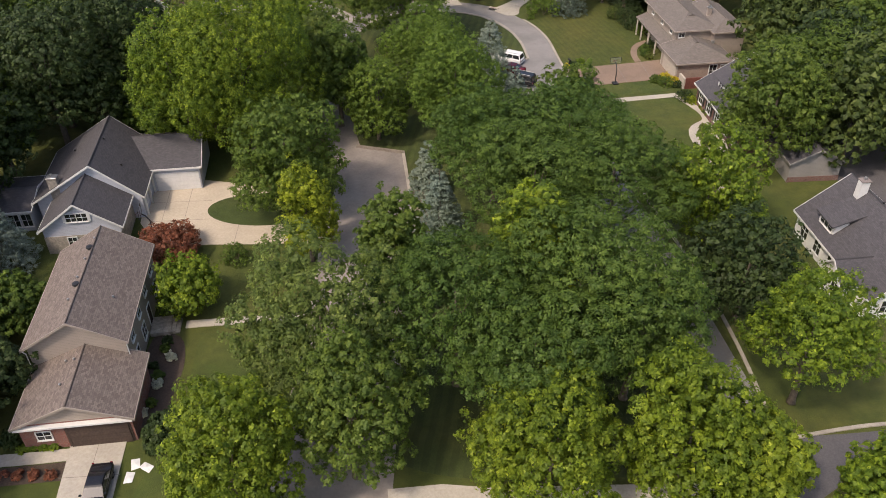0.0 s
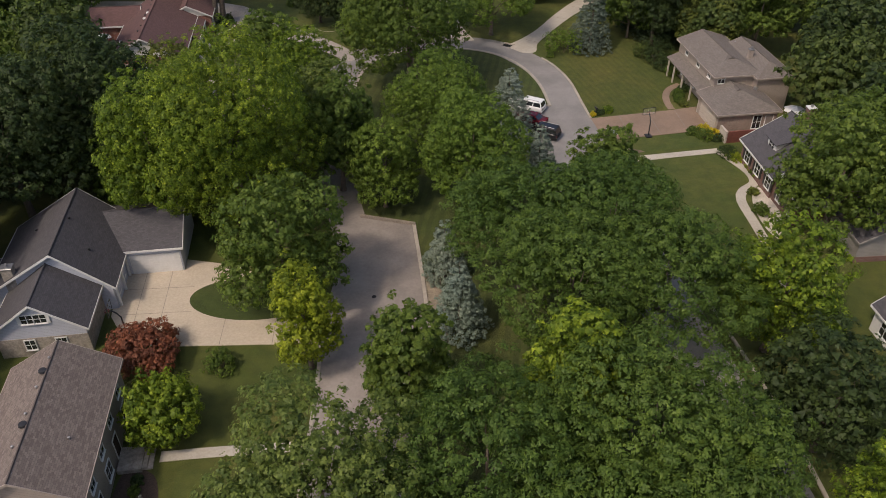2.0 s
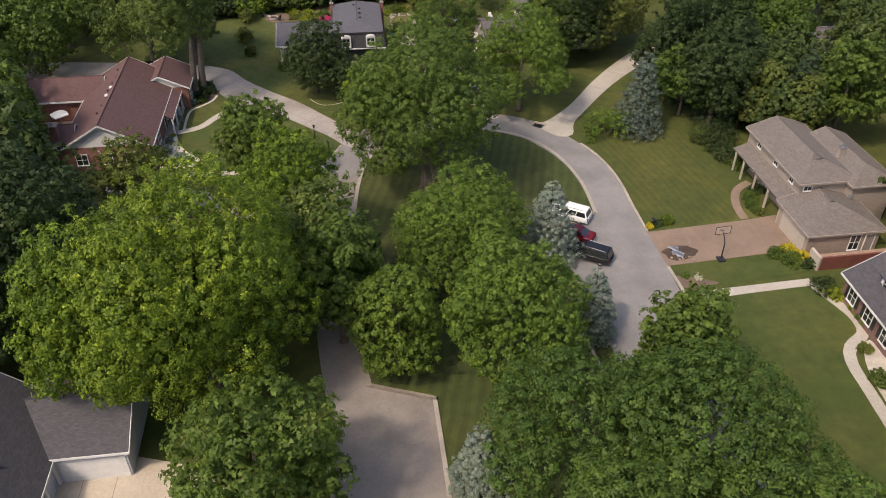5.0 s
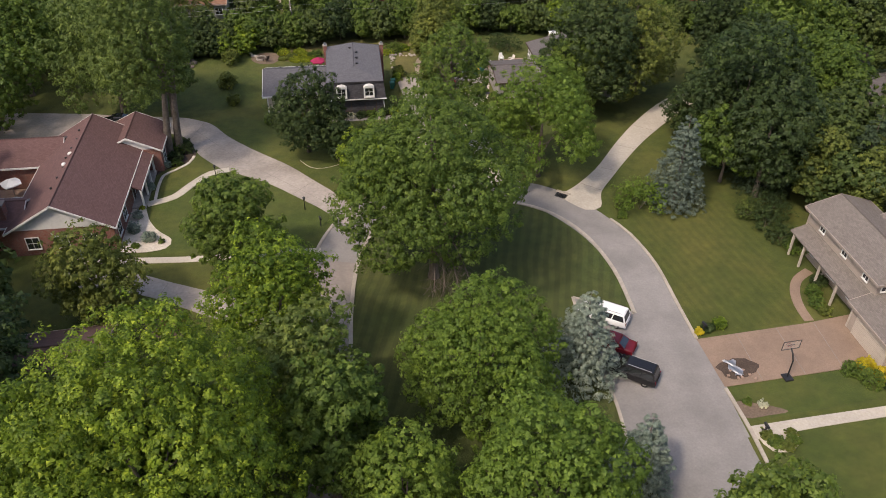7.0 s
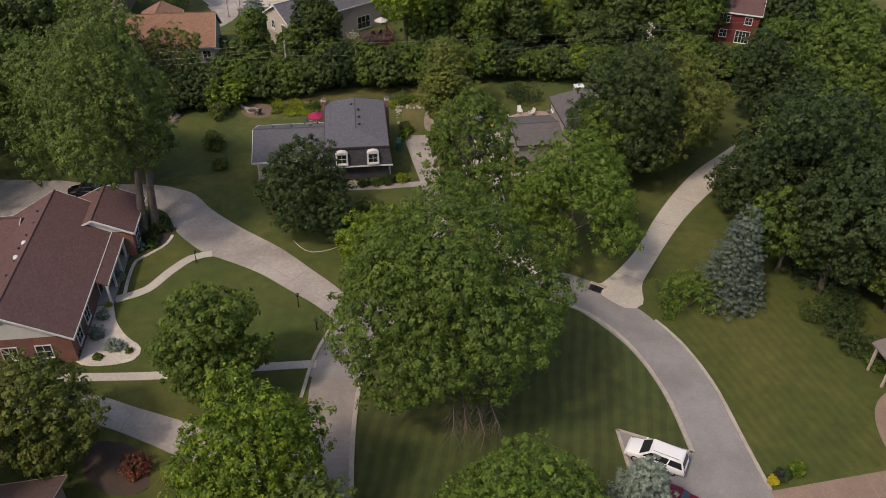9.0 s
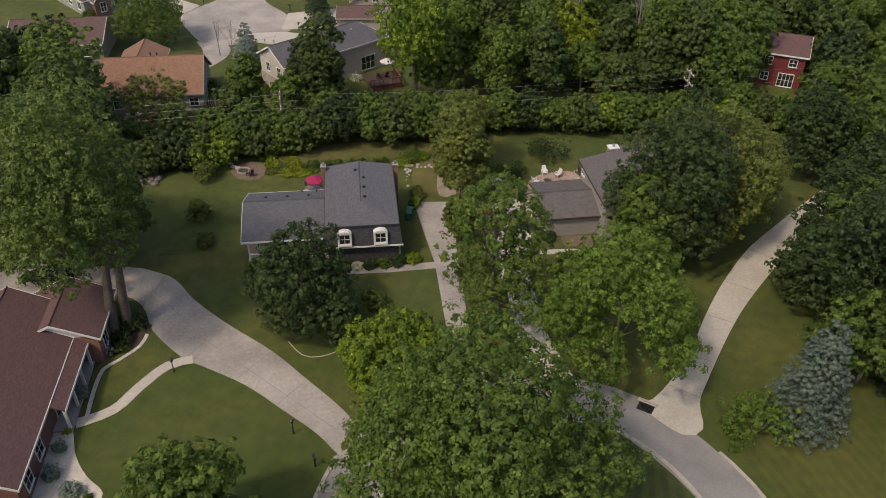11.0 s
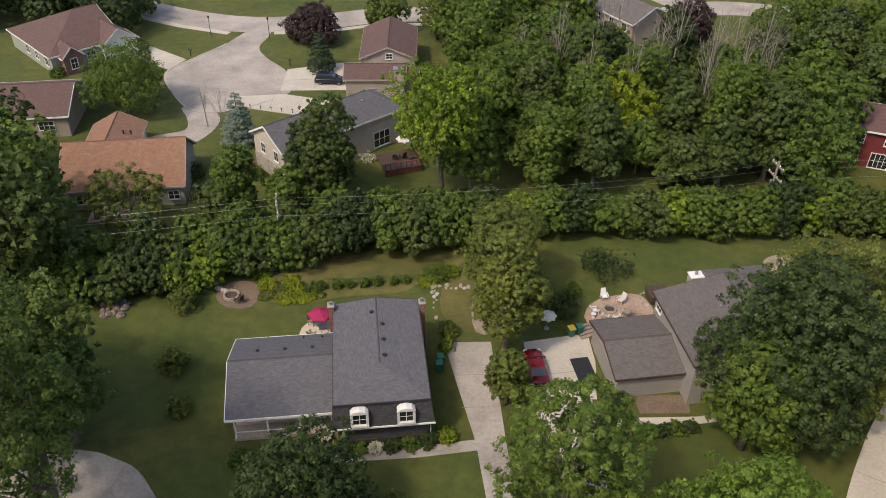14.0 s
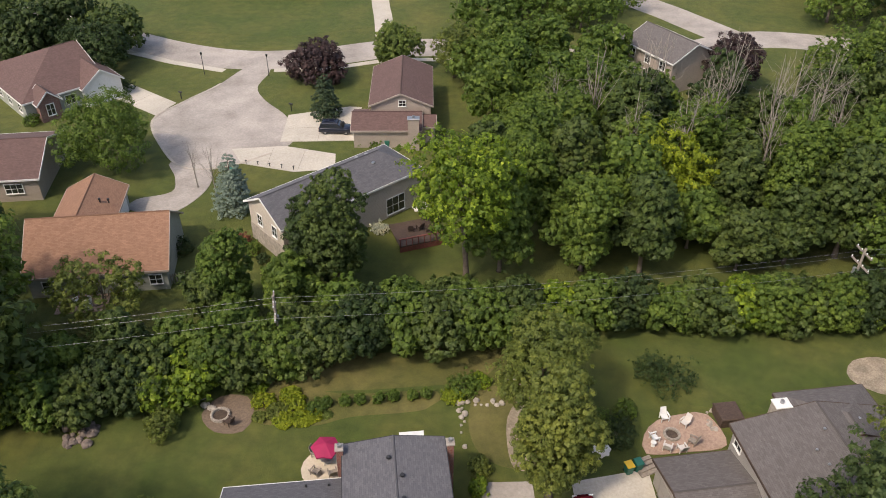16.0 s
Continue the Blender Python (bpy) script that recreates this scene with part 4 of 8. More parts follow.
band("kerb", spline([(7.0, 120.3), (10, 119.1), (12.9, 117.9)], 1), 0.25, 0.13, "kerb", "pale concrete kerb round the parking bay", "kerb", 0.13)
band("kerb", spline([(7.0, 120.3), (7.6, 113.5), (8.9, 107), (9.2, 102), (8.9, 97), (10.5, 90), (14.5, 78)], 1), 0.28, 0.13, "kerb", "pale concrete kerb round the parking bay", "kerb", 0.13)
LOOP_EAST = spline([(13.2, 134.5), (15.0, 131.4), (16.7, 126), (17.6, 119), (18.2, 114.3)], 1.2)
band("kerb", LOOP_EAST, 0.32, 0.12, "kerb", "pale concrete kerb beside a mown lawn", "kerb", 0.12)
band("kerb", spline([(19.2, 107.8), (20, 103), (20.6, 97.5), (22.2, 88), (24.4, 76), (26.6, 64), (27.7, 54), (28.0, 46)], 1.2), 0.34, 0.12, "kerb", "pale concrete kerb beside a mown lawn", "kerb", 0.12)
band("kerb", spline([(-20.6, 123.6), (-20.1, 129), (-18.8, 133.6)], 1), 0.32, 0.12, "kerb", "pale concrete kerb beside a driveway mouth", "kerb", 0.12)
band("kerb", spline([(28.4, 42.2), (33.8, 43.4), (40, 44.2), (60, 45.8)], 1), 0.34, 0.12, "kerb", "pale concrete kerb of the side street", "kerb", 0.12)

# lawns
slab("lawn", spline([(-4.0, 40), (-3.3, 62), (-4.9, 82), (-6, 89.5), (-11.6, 90.5), (-13.6, 103), (-15.3, 118), (-15.4, 126), (-14.2, 131.4), (-11.4, 135.2), (-6.5, 137.8), (0, 138), (5.5, 136), (9.4, 131.5), (11.9, 125), (12.6, 118.2), (7.1, 120.1), (7.6, 113.5), (8.9, 107), (9.2, 100), (10.8, 90), (15, 76), (20, 60), (23.4, 48), (24, 40)], 1.0, True),
     0.015, "lawn_island", 0.05, "green island lawn mown in light and dark bands", "lawn")
slab("lawn", [(13.4, 136.6), (15.3, 131.8), (17.0, 126), (18.3, 114.8), (29.0, 117.0), (30.5, 122), (29.5, 128), (30, 138), (22, 141), (15, 140.5)], 0.015, "lawn_east", 0.05, "sunlit olive lawn mown in slanting bands", "lawn")
slab("lawn", [(19.6, 108.0), (34.2, 110.8), (34.5, 107.2), (20.2, 104.0)], 0.015, "lawn", 0.05, "narrow green lawn between driveway and path", "lawn")
slab("lawn", [(20.6, 102.2), (33.4, 104.8), (35.5, 99), (33.6, 94.5), (31.5, 84), (33, 78), (24.8, 78), (22.0, 90)], 0.018, "lawn", 0.05, "green front lawn beside a curving path", "lawn")
slab("lawn", spline([(-34.8, 145.0), (-32.6, 144.0), (-28, 141.6), (-24, 138.6), (-20.7, 136.0), (-19.0, 133.6), (-20.2, 129), (-20.6, 127.6), (-26.4, 127.0), (-33, 126.2), (-37.6, 126.2), (-39.2, 131), (-40.6, 137.2), (-38.6, 139.4), (-36.9, 142.6)], 1.0, True), 0.015, "lawn", 0.05, "olive front lawn beside a curving driveway", "lawn")
slab("lawn", [(-38.3, 157.0), (-31.2, 150.2), (-26.1, 146.4), (-22.4, 142.9), (-19.0, 139.6), (-12, 146), (-8.6, 148), (-11.2, 160.0), (-31, 157.8), (-38, 160)], 0.012, "lawn", 0.05, "shaded green front lawn of the grey house", "lawn")
slab("lawn", [(-52, 160), (-33, 162), (-32, 170.5), (-26, 172), (-15, 176), (-13.8, 186), (-32, 184.2), (-50, 181.5)], 0.012, "lawn", 0.05, "wide green back lawn behind the grey house", "lawn")
slab("lawn", [(3.0, 181.5), (20, 179), (30, 183), (28, 193), (12, 193.5), (-2, 189.5)], 0.012, "lawn", 0.05, "sunny green back lawn behind the stone patio", "lawn")
slab("lawn", [(-24, 62.2), (-13.6, 63), (-13.6, 68.7), (-29, 68.3)], 0.012, "lawn", 0.05, "green strip of lawn below the pale driveway", "lawn")
slab("lawn", [(-24.2, 36), (-13.6, 36), (-13.6, 55), (-23.5, 54.8), (-22.9, 48)], 0.012, "lawn", 0.05, "green front lawn of the brown-roofed house", "lawn")
slab("lawn", [(-100, 262), (-64, 269), (-46, 266.5), (-30, 272), (-29, 320), (-110, 320)], 0.012, "lawn", 0.05, "open olive meadow beyond the far street", "lawn")

# driveways and paths
def outlined(name, pts, z, mat, label, category="driveway", step=1.0, joints=()):
    ob = slab(name, pts, z, mat, 0.1, label, category)
    for k, (a, b) in enumerate(joints):
        band("joint", [Vector(a), Vector(b)], 0.05, z + 0.004, "joint", parent=ob, thick=0.004)
    return ob


outlined("driveway", [(-36.4, 80.6), (-30.0, 82.2), (-24.6, 81.2), (-21.5, 79.6), (-21.5, 73.2), (-13.5, 73.0), (-13.5, 69.3), (-29.0, 68.8), (-32.6, 69.6), (-35.0, 73.0)], 0.06, "concrete_warm", "pale warm concrete driveway round a grass oval", "driveway",
         joints=[((-35.6, 77.0), (-27.9, 77.6)), ((-34.0, 73.2), (-27.2, 73.8)), ((-33.6, 81), (-32.2, 70)), ((-31.0, 81.6), (-29.6, 69.2)), ((-23.6, 72.8), (-23.4, 69)), ((-18.6, 72.9), (-18.4, 69.2))])
outlined("driveway", [(-31.0, 42.0), (-26.5, 42.8), (-24.9, 30), (-23.6, 20), (-20.5, 15.6), (-13.7, 14.4), (-13.7, 10.2), (-21.5, 10.4), (-27.4, 16), (-29.4, 32)], 0.06, "concrete", "pale concrete driveway with wet marks before a garage", "driveway",
         joints=[((-30.6, 38), (-25.8, 38.4)), ((-29.9, 34), (-25.1, 34.4)), ((-28.7, 42.4), (-26.4, 22))])
outlined("driveway", spline([(-62, 158.6), (-52, 158.9), (-44, 158.8), (-41, 158.0), (-38.5, 156.7), (-35.6, 153.4), (-31.4, 149.8), (-26.3, 146.0), (-22.6, 142.5), (-19.3, 139.3), (-17.1, 136.8), (-15.6, 135.6), (-17.2, 133.2), (-18.7, 133.9), (-20.7, 136.0), (-24, 138.6), (-28, 141.6), (-32.6, 144.0), (-34.6, 145.0), (-38.5, 148.7), (-40.7, 152.4), (-44, 154.2), (-52, 154.4), (-62, 154.0)], 0.9, True), 0.06, "concrete_worn", "worn concrete driveway sweeping past a brick house", "driveway",
         joints=[((-39.8, 157.3), (-40.6, 152.4)), ((-35.8, 153.4), (-38.3, 148.8)), ((-31.4, 149.6), (-34.2, 145.1)), ((-26.5, 145.9), (-28.9, 142.3)), ((-22.6, 142.2), (-24.6, 139.3)), ((-40.2, 154.8), (-33, 147.4)), ((-33, 147.4), (-19, 136.4))])
outlined("driveway", [(-84, 150.0), (-60, 151.2), (-52, 152.6), (-46, 153.6), (-44.6, 157.8), (-56, 159.6), (-84, 160.0)], 0.055, "concrete_worn", "broad worn concrete forecourt behind the brick house", "driveway",
         joints=[((-50, 153.2), (-50.6, 158.4)), ((-56, 152.2), (-56.4, 159)), ((-62, 151.4), (-62.2, 159.2))])
outlined("driveway", spline([(-46, 123.8), (-39.4, 123.7), (-34.4, 122.1), (-29.3, 120.4), (-24, 118.6), (-18.6, 117.0), (-18.2, 112.6), (-24, 114.8), (-29.5, 116.9), (-33.3, 118.6), (-38.2, 120.4), (-46, 121.5)], 0.9, True), 0.058, "concrete_worn", "worn concrete driveway under trees", "driveway",
         joints=[((-24.5, 118.6), (-25, 115.4)), ((-29.3, 120.3), (-29.8, 117.2)), ((-35, 122.1), (-35.4, 119.5))])
outlined("driveway", spline([(7.6, 139.6), (8.8, 140.4), (10.7, 142.4), (13.5, 146.3), (17.0, 152.7), (20.3, 158.0), (24.4, 163.5), (29.0, 168.2), (34.4, 173.4), (41, 179), (52, 186), (53.5, 182.6), (43.6, 176.4), (37.0, 171.0), (32.1, 166.4), (27.6, 161.6), (21.8, 154.5), (18.3, 149.4), (14.8, 143.5), (13.0, 140.1), (12.5, 137.0), (10.5, 136.4)], 0.9, True), 0.06, "concrete", "pale concrete driveway winding off between trees", "driveway",
         joints=[((10.8, 142.2), (13.2, 140.6)), ((13.6, 146.2), (15.7, 145.2)), ((16.8, 152.0), (19.2, 150.9)), ((20.2, 157.6), (22.8, 156.0)), ((24.6, 163.4), (27.2, 161.4))])
outlined("driveway", [(18.2, 114.2), (29.6, 116.6), (34.6, 118.0), (34.9, 111.2), (19.2, 108.0)], 0.06, "aggregate", "reddish exposed-aggregate driveway before a double garage", "driveway",
         joints=[((22.2, 115.0), (22.9, 108.8)), ((26.4, 115.9), (27.1, 109.6)), ((30.4, 116.7), (30.9, 110.4))])
outlined("driveway", [(-13.8, 172.4), (-9.2, 172.6), (-8.4, 160), (-7.2, 147), (-5.6, 141), (-8.2, 141), (-9.4, 147.2), (-11.0, 160.2)], 0.06, "concrete_worn", "worn pinkish concrete driveway beside the grey house", "driveway",
         joints=[((-13.0, 168), (-9.0, 168.2)), ((-12.2, 164), (-8.8, 164.2)), ((-9.9, 152.5), (-7.9, 152.5))])
outlined("driveway", [(-6.0, 172.6), (0.4, 174.0), (0.6, 170), (0.2, 166), (-1.0, 160), (-0.4, 154.6), (0.4, 148), (2.6, 141.6), (-0.6, 140.6), (-2.6, 147), (-3.4, 156), (-5.6, 163.6)], 0.06, "concrete", "pale concrete driveway with a parked red car", "driveway",
         joints=[((-5.8, 168), (0.4, 169)), ((-5.2, 163), (-0.4, 164)), ((-3.2, 156), (-0.6, 156.2)), ((-2.6, 150), (0, 150))])
outlined("path", spline([(19.9, 103.4), (26, 104.6), (33.6, 106.0)], 1) + spline([(33.8, 104.9), (26, 103.4), (20.2, 102.0)], 1), 0.055, "concrete", "straight pale concrete garden path", "path")
band("path", spline([(33.6, 105.2), (34.9, 102.6), (36.0, 100.0), (35.9, 97.6), (34.0, 95.8), (33.2, 93.6), (33.4, 89), (33.6, 83), (33.2, 76)], 0.8), 1.15, 0.057, "concrete", "curving pale concrete garden path", "path", 0.1)
band("path", spline([(-41.6, 136.8), (-38.9, 138.4), (-37.4, 141.3), (-35.7, 143.9), (-33.6, 144.8)], 0.8), 1.1, 0.065, "concrete", "curving concrete path from the porch", "path", 0.1)
band("path", spline([(-25.2, 56.0), (-21, 56.5), (-13.4, 57.2)], 1), 1.05, 0.055, "concrete", "straight concrete path to the front steps", "path", 0.1)
band("path", [Vector((-22.8, 158.4)), Vector((-16, 159.0)), Vector((-10.6, 159.9))], 1.15, 0.055, "concrete_worn", "concrete path along the front flower bed", "path", 0.1)
band("path", spline([(-46, 125.7), (-34.8, 126.1), (-26.4, 127.2), (-19.8, 127.9)], 1), 1.0, 0.055, "concrete", "straight pale path across a front lawn", "path", 0.1)
band("path", [Vector((-36.5, 39.6)), Vector((-33, 40.0)), Vector((-30.3, 40.4))], 1.25, 0.055, "concrete", "concrete path along the brick garage wall", "path", 0.1)
band("path", [Vector((-4.2, 36.4)), Vector((0, 36.9)), Vector((4, 36.6)), Vector((12, 36.9)), Vector((24, 37.2))], 1.5, 0.05, "concrete", "concrete pavement crossing the island", "path", 0.1)
band("path", spline([(30.1, 117.0), (29.9, 119.3), (30.3, 121.7), (31.3, 123.6), (33.0, 125.0)], 0.7), 1.0, 0.055, "aggregate", "curving reddish path to a front porch", "path", 0.1)
band("path", [Vector((0.6, 162.4)), Vector((3.6, 162.7)), Vector((8.6, 162.9)), Vector((12.5, 163.6))], 0.8, 0.055, "concrete", "concrete path along the grey house front", "path", 0.1)
slab("lawn", [(-21.5 + 6.4 * math.cos(2 * math.pi * k / 40), 75.8 + 3.3 * math.sin(2 * math.pi * k / 40)) for k in range(40)], 0.066, "lawn_lush", 0.05, "dark grass oval set in the driveway", "lawn")

# far streets and the turning circle
FAR = spline([(-120, 290), (-95, 277), (-76, 266.5), (-62, 259.5), (-50, 256.5), (-38, 258), (-26, 262), (-12, 262.5), (4, 259), (24, 262), (40, 268), (70, 262), (110, 262)], 2)
band("road", FAR, 7.6, 0.03, "concrete_worn", "pale concrete far street curving between lawns", "road", 0.1)
CIRCLE = spline([(-49.5, 253), (-52.4, 246.2), (-55.8, 240.8), (-58.8, 234.6), (-55.4, 227), (-51, 221.5), (-46, 221.4), (-41, 224.6), (-37.6, 229), (-39.6, 235.8), (-44, 241.5), (-46.0, 246), (-45.2, 251.5), (-46, 256)], 1.0, True)
slab("road", CIRCLE, 0.036, "concrete_worn", 0.1, "pale concrete turning circle with worn pale patches", "road")
band("kerb", CIRCLE[6:46], 0.3, 0.1, "kerb", "low concrete kerb of the turning circle", "kerb", 0.1)
outlined("driveway", [(-39.6, 236.6), (-31, 239.6), (-29.2, 239.4), (-29.0, 229.2), (-39.4, 228.6)], 0.06, "concrete", "pale concrete driveway with a parked dark car", "driveway", joints=[((-34.5, 238.3), (-34.3, 229)), ((-39, 232.5), (-29, 233.5))])
outlined("driveway", [(-45.6, 226.4), (-38.6, 227.4), (-31.4, 225.4), (-31.0, 221.5), (-36.2, 220.6), (-43.5, 222.6)], 0.06, "concrete", "pale concrete driveway edged by small lamps", "driveway", joints=[((-40, 226.8), (-40, 222)), ((-35.6, 226.2), (-35.8, 221))])
outlined("driveway", spline([(-52.8, 222.6), (-47.4, 221.0), (-46.4, 216), (-49.4, 210.6), (-54.6, 211.4), (-54.4, 213.6), (-50.6, 215.4), (-51.2, 219)], 0.9, True), 0.06, "concrete_worn", "worn concrete driveway to the rust-roofed house", "driveway")
outlined("driveway", [(-58.8, 236), (-57.0, 240.2), (-66.2, 246.8), (-69.4, 243.4)], 0.06, "concrete", "pale concrete driveway to a white garage", "driveway", joints=[((-61.4, 243.2), (-63.6, 239.6))])
band("path", [Vector((-52.6, 252.0)), Vector((-62, 255.2)), Vector((-75, 261.5)), Vector((-95, 272))], 1.3, 0.055, "concrete", "pale pavement beside the far street", "path", 0.1)
band("path", [Vector((-44.6, 252.4)), Vector((-36, 253.2)), Vector((-26, 257.2)), Vector((-12, 257.6)), Vector((4, 254.4))], 1.3, 0.055, "concrete", "pale pavement beside the far street", "path", 0.1)
band("road", spline([(-27.2, 263), (-28.6, 276), (-30.4, 292), (-32, 330)], 2), 3.4, 0.034, "concrete", "narrow pale path road across the meadow", "road", 0.1)
band("road", spline([(34, 268), (26, 280), (16, 296), (8, 330)], 2), 7.5, 0.034, "concrete_worn", "pale concrete far side street", "road", 0.1)
slab("driveway", [(18.0, 258), (24, 261), (30, 254), (25, 249)], 0.06, "concrete_worn", 0.1, "worn driveway of a far house", "driveway")
slab("driveway", [(46, 252), (52, 265), (58, 264), (53, 250)], 0.06, "concrete_worn", 0.1, "worn driveway beside far trees", "driveway")


# ---- houses ----
def shaded_house(x, y, turn, label):
    return thing("house", x, y, turn, label, "house", "houses of the neighbourhood")


# brown-shingled two-storey house beside the south driveway
ha = shaded_house(-32.4, 54.4, 7.8, "brown-shingled two-storey house with a brick garage wing")
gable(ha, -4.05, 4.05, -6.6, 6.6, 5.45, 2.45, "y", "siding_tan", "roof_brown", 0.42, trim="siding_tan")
gable(ha, -3.7, 5.2, -13.3, -6.6, 3.1, 1.95, "y", "brick", "roof_brown", 0.42, gablemat="siding_tan", trim="siding_tan")
part("garage_recess", Shape().box(-0.2, 5.0, -13.36, -13.2, 0.0, 2.75), "wood_dark", ha)
opening(ha, 2.4, -13.38, 0.0, 0, 4.7, 2.35, "garage_door", "wood_dark", pane_mat="wood_dark")
opening(ha, -1.9, -13.32, 1.2, 0, 1.1, 0.9, "window")
part("soffit", Shape().box(-3.9, 5.4, -13.75, -13.3, 2.78, 2.95), "white", ha)
for k in range(4):
    opening(ha, 4.08, -4.6 + 3.1 * k, 3.5, 90, 1.0, 1.3)
    if k != 2:
        opening(ha, 4.08, -4.6 + 3.1 * k, 0.9, 90, 1.2, 1.4)
opening(ha, 4.08, 1.2, 0.25, 90, 1.0, 2.1, "door", "white", 1, pane_mat="wood_dark")
for (vx, vy, big) in ((-0.3, 3.6, 1), (-0.3, -1.8, 1), (-0.15, 5.0, 0), (-0.4, 2.0, 0), (-0.5, -0.6, 0), (2.6, -2.2, 0), (-0.6, -3.6, 0)):
    roof_vent(ha, vx, vy, 5.45 + 2.45 * (1 - abs(vx) / 4.05) + 0.14, 0.3 if big else 0.1, "black" if big else "metal", 0.3 if big else 0.22)
for (vx, vy) in ((-0.6, -8.0), (0.2, -8.2), (-0.4, -10.8)):
    roof_vent(ha, vx, vy, 3.1 + 1.95 * (1 - abs(vx - 0.75) / 4.45) + 0.14, 0.1, "metal", 0.22)
part("downspout", Shape().tube([(4.35, -6.9, 5.2), (4.2, -6.75, 4.8), (4.2, -6.75, 3.3)], [0.05] * 3, 6), "white", ha)
part("downspout", Shape().tube([(-4.35, -6.9, 5.2), (-4.15, -6.8, 4.8), (-4.15, -6.8, 3.0)], [0.05] * 3, 6), "white", ha)

# charcoal-roofed house with white boards and a rubble-stone base
hb = shaded_house(-40.0, 76.0, 8.0, "charcoal-roofed white-trimmed house with a double garage wing")
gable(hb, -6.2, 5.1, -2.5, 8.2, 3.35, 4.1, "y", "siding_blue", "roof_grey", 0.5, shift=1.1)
gable(hb, -4.2, 3.8, -8.25, -2.3, 3.3, 2.9, "y", "siding_blue", "roof_grey", 0.45)
part("stone_base", Shape().box(-4.26, 3.86, -8.31, -2.4, 0, 2.2), "stone", hb, "rubble stone facing")
gable(hb, 2.2, 10.9, 2.9, 11.2, 3.3, 2.0, "x", "siding_blue", "roof_grey", 0.4)
opening(hb, 8.2, 2.88, 0.0, 0, 4.9, 2.4, "garage_door", "white", pane_mat="white")
gable(hb, -12.4, -6.9, -3.5, 3.5, 2.7, 0.9, "x", "siding_blue", "roof_grey", 0.3)
for k in range(4):
    opening(hb, -11.4 + 1.3 * k, -3.55, 0.7, 0, 1.0, 1.6)
opening(hb, -0.9, -8.29, 4.0, 0, 1.05, 0.95)
opening(hb, 0.25, -8.29, 4.0, 0, 1.05, 0.95)
part("shutter", Shape().box(-1.75, -1.5, -8.35, -8.25, 3.95, 5.0), "white", hb)
part("shutter", Shape().box(0.85, 1.1, -8.35, -8.25, 3.95, 5.0), "white", hb)
opening(hb, -1.4, -8.35, 0.9, 0, 0.9, 1.1)
opening(hb, 1.4, -8.35, 0.9, 0, 0.9, 1.1)
for py in (-2.1, 0.4, 2.7):
    post(hb, 5.3, py, 0, 3.2, 0.2)
for py in (-1.0, 1.4):
    opening(hb, 5.03, py, 0.9, 90, 1.1, 1.5)
chimney(hb, -3.9, -2.2, 3.4, 6.0, 1.0, 0.8, "stone", "metal")
for (vx, vy) in ((0.9, 3.4), (3.0, 0.4), (-3.0, 4.4)):
    roof_vent(hb, vx, vy, 3.35 + 4.1 * ((5.1 - vx) / 4.55 if vx > 0.55 else (vx + 6.2) / 6.75) + 0.12, 0.11, "black", 0.25)

# brick house with the wide red-brown roof
hc = shaded_house(-48.8, 138.0, 7.6, "red-brown-roofed brick bungalow with a white gable")
gable(hc, -5.3, 5.4, -10.9, 9.1, 3.3, 3.0, "y", "brick", "roof_red", 0.45, gablemat="white", shift=-0.25)
for py in (-2.8, -0.2, 2.4, 5.0):
    post(hc, 6.8, py, 0.2, 2.5, 0.22)
gable(hc, 0.6, 7.9, 5.4, 11.8, 3.25, 1.75, "y", "brick", "roof_red", 0.4, gablemat="white")
part("porch_roof", Shape().poly([(5.6, -3.0, 3.30), (5.6, 5.2, 3.30), (7.0, 5.2, 2.62), (7.0, -3.0, 2.62), (5.6, -3.0, 3.12), (5.6, 5.2, 3.12), (7.0, 5.2, 2.44), (7.0, -3.0, 2.44)], [(0, 3, 2, 1), (4, 5, 6, 7), (0, 4, 7, 3), (1, 2, 6, 5), (2, 3, 7, 6)]), "roof_red", hc, uv=True)
part("fascia", Shape().box(7.0, 7.06, -3.05, 5.2, 2.40, 2.66), "white", hc)
part("porch_floor", Shape().box(5.4, 7.0, -3.0, 5.4, 0, 0.22), "concrete_worn", hc)
gable(hc, -16.0, -4.6, -9.6, -4.3, 3.2, 1.3, "x", "brick", "roof_red", 0.4)
gable(hc, -19.0, -3.6, 3.2, 9.6, 3.2, 1.8, "x", "brick", "roof_red", 0.4)
chimney(hc, -6.4, -8.6, 0, 5.4, 1.0, 1.0, "brick", "brick")
for k in range(3):
    opening(hc, -3.2 + 3.0 * k, -10.94, 0.9, 0, 1.3, 1.4)
for py in (-9.0, -6.0, 1.0, 4.4):
    opening(hc, 5.44, py, 0.9, 90, 1.3, 1.5)
opening(hc, 5.44, -0.9, 0.1, 90, 1.0, 2.1, "door", "white", 1, pane_mat="wood_dark")
for py in (7.0, 9.8):
    opening(hc, 7.94, py, 0.9, 90, 1.2, 1.4)
for k in range(7):
    roof_vent(hc, -1.2 + 0.12 * (k % 3), -7.0 + 2.2 * k, 5.85, 0.12, "black", 0.22)
for (vx, vy) in ((-0.9, 0.4), (-1.0, -2.0)):
    part("skylight_tube", Shape().lathe([(0.28, -0.1), (0.28, 0.08), (0.2, 0.2), (0.02, 0.26)], 12, (vx, vy, 5.98)), "tarp", hc)
part("downspout", Shape().tube([(-0.8, -11.6, 3.2), (0.2, -11.3, 1.6)], [0.05, 0.05], 6), "white", hc)

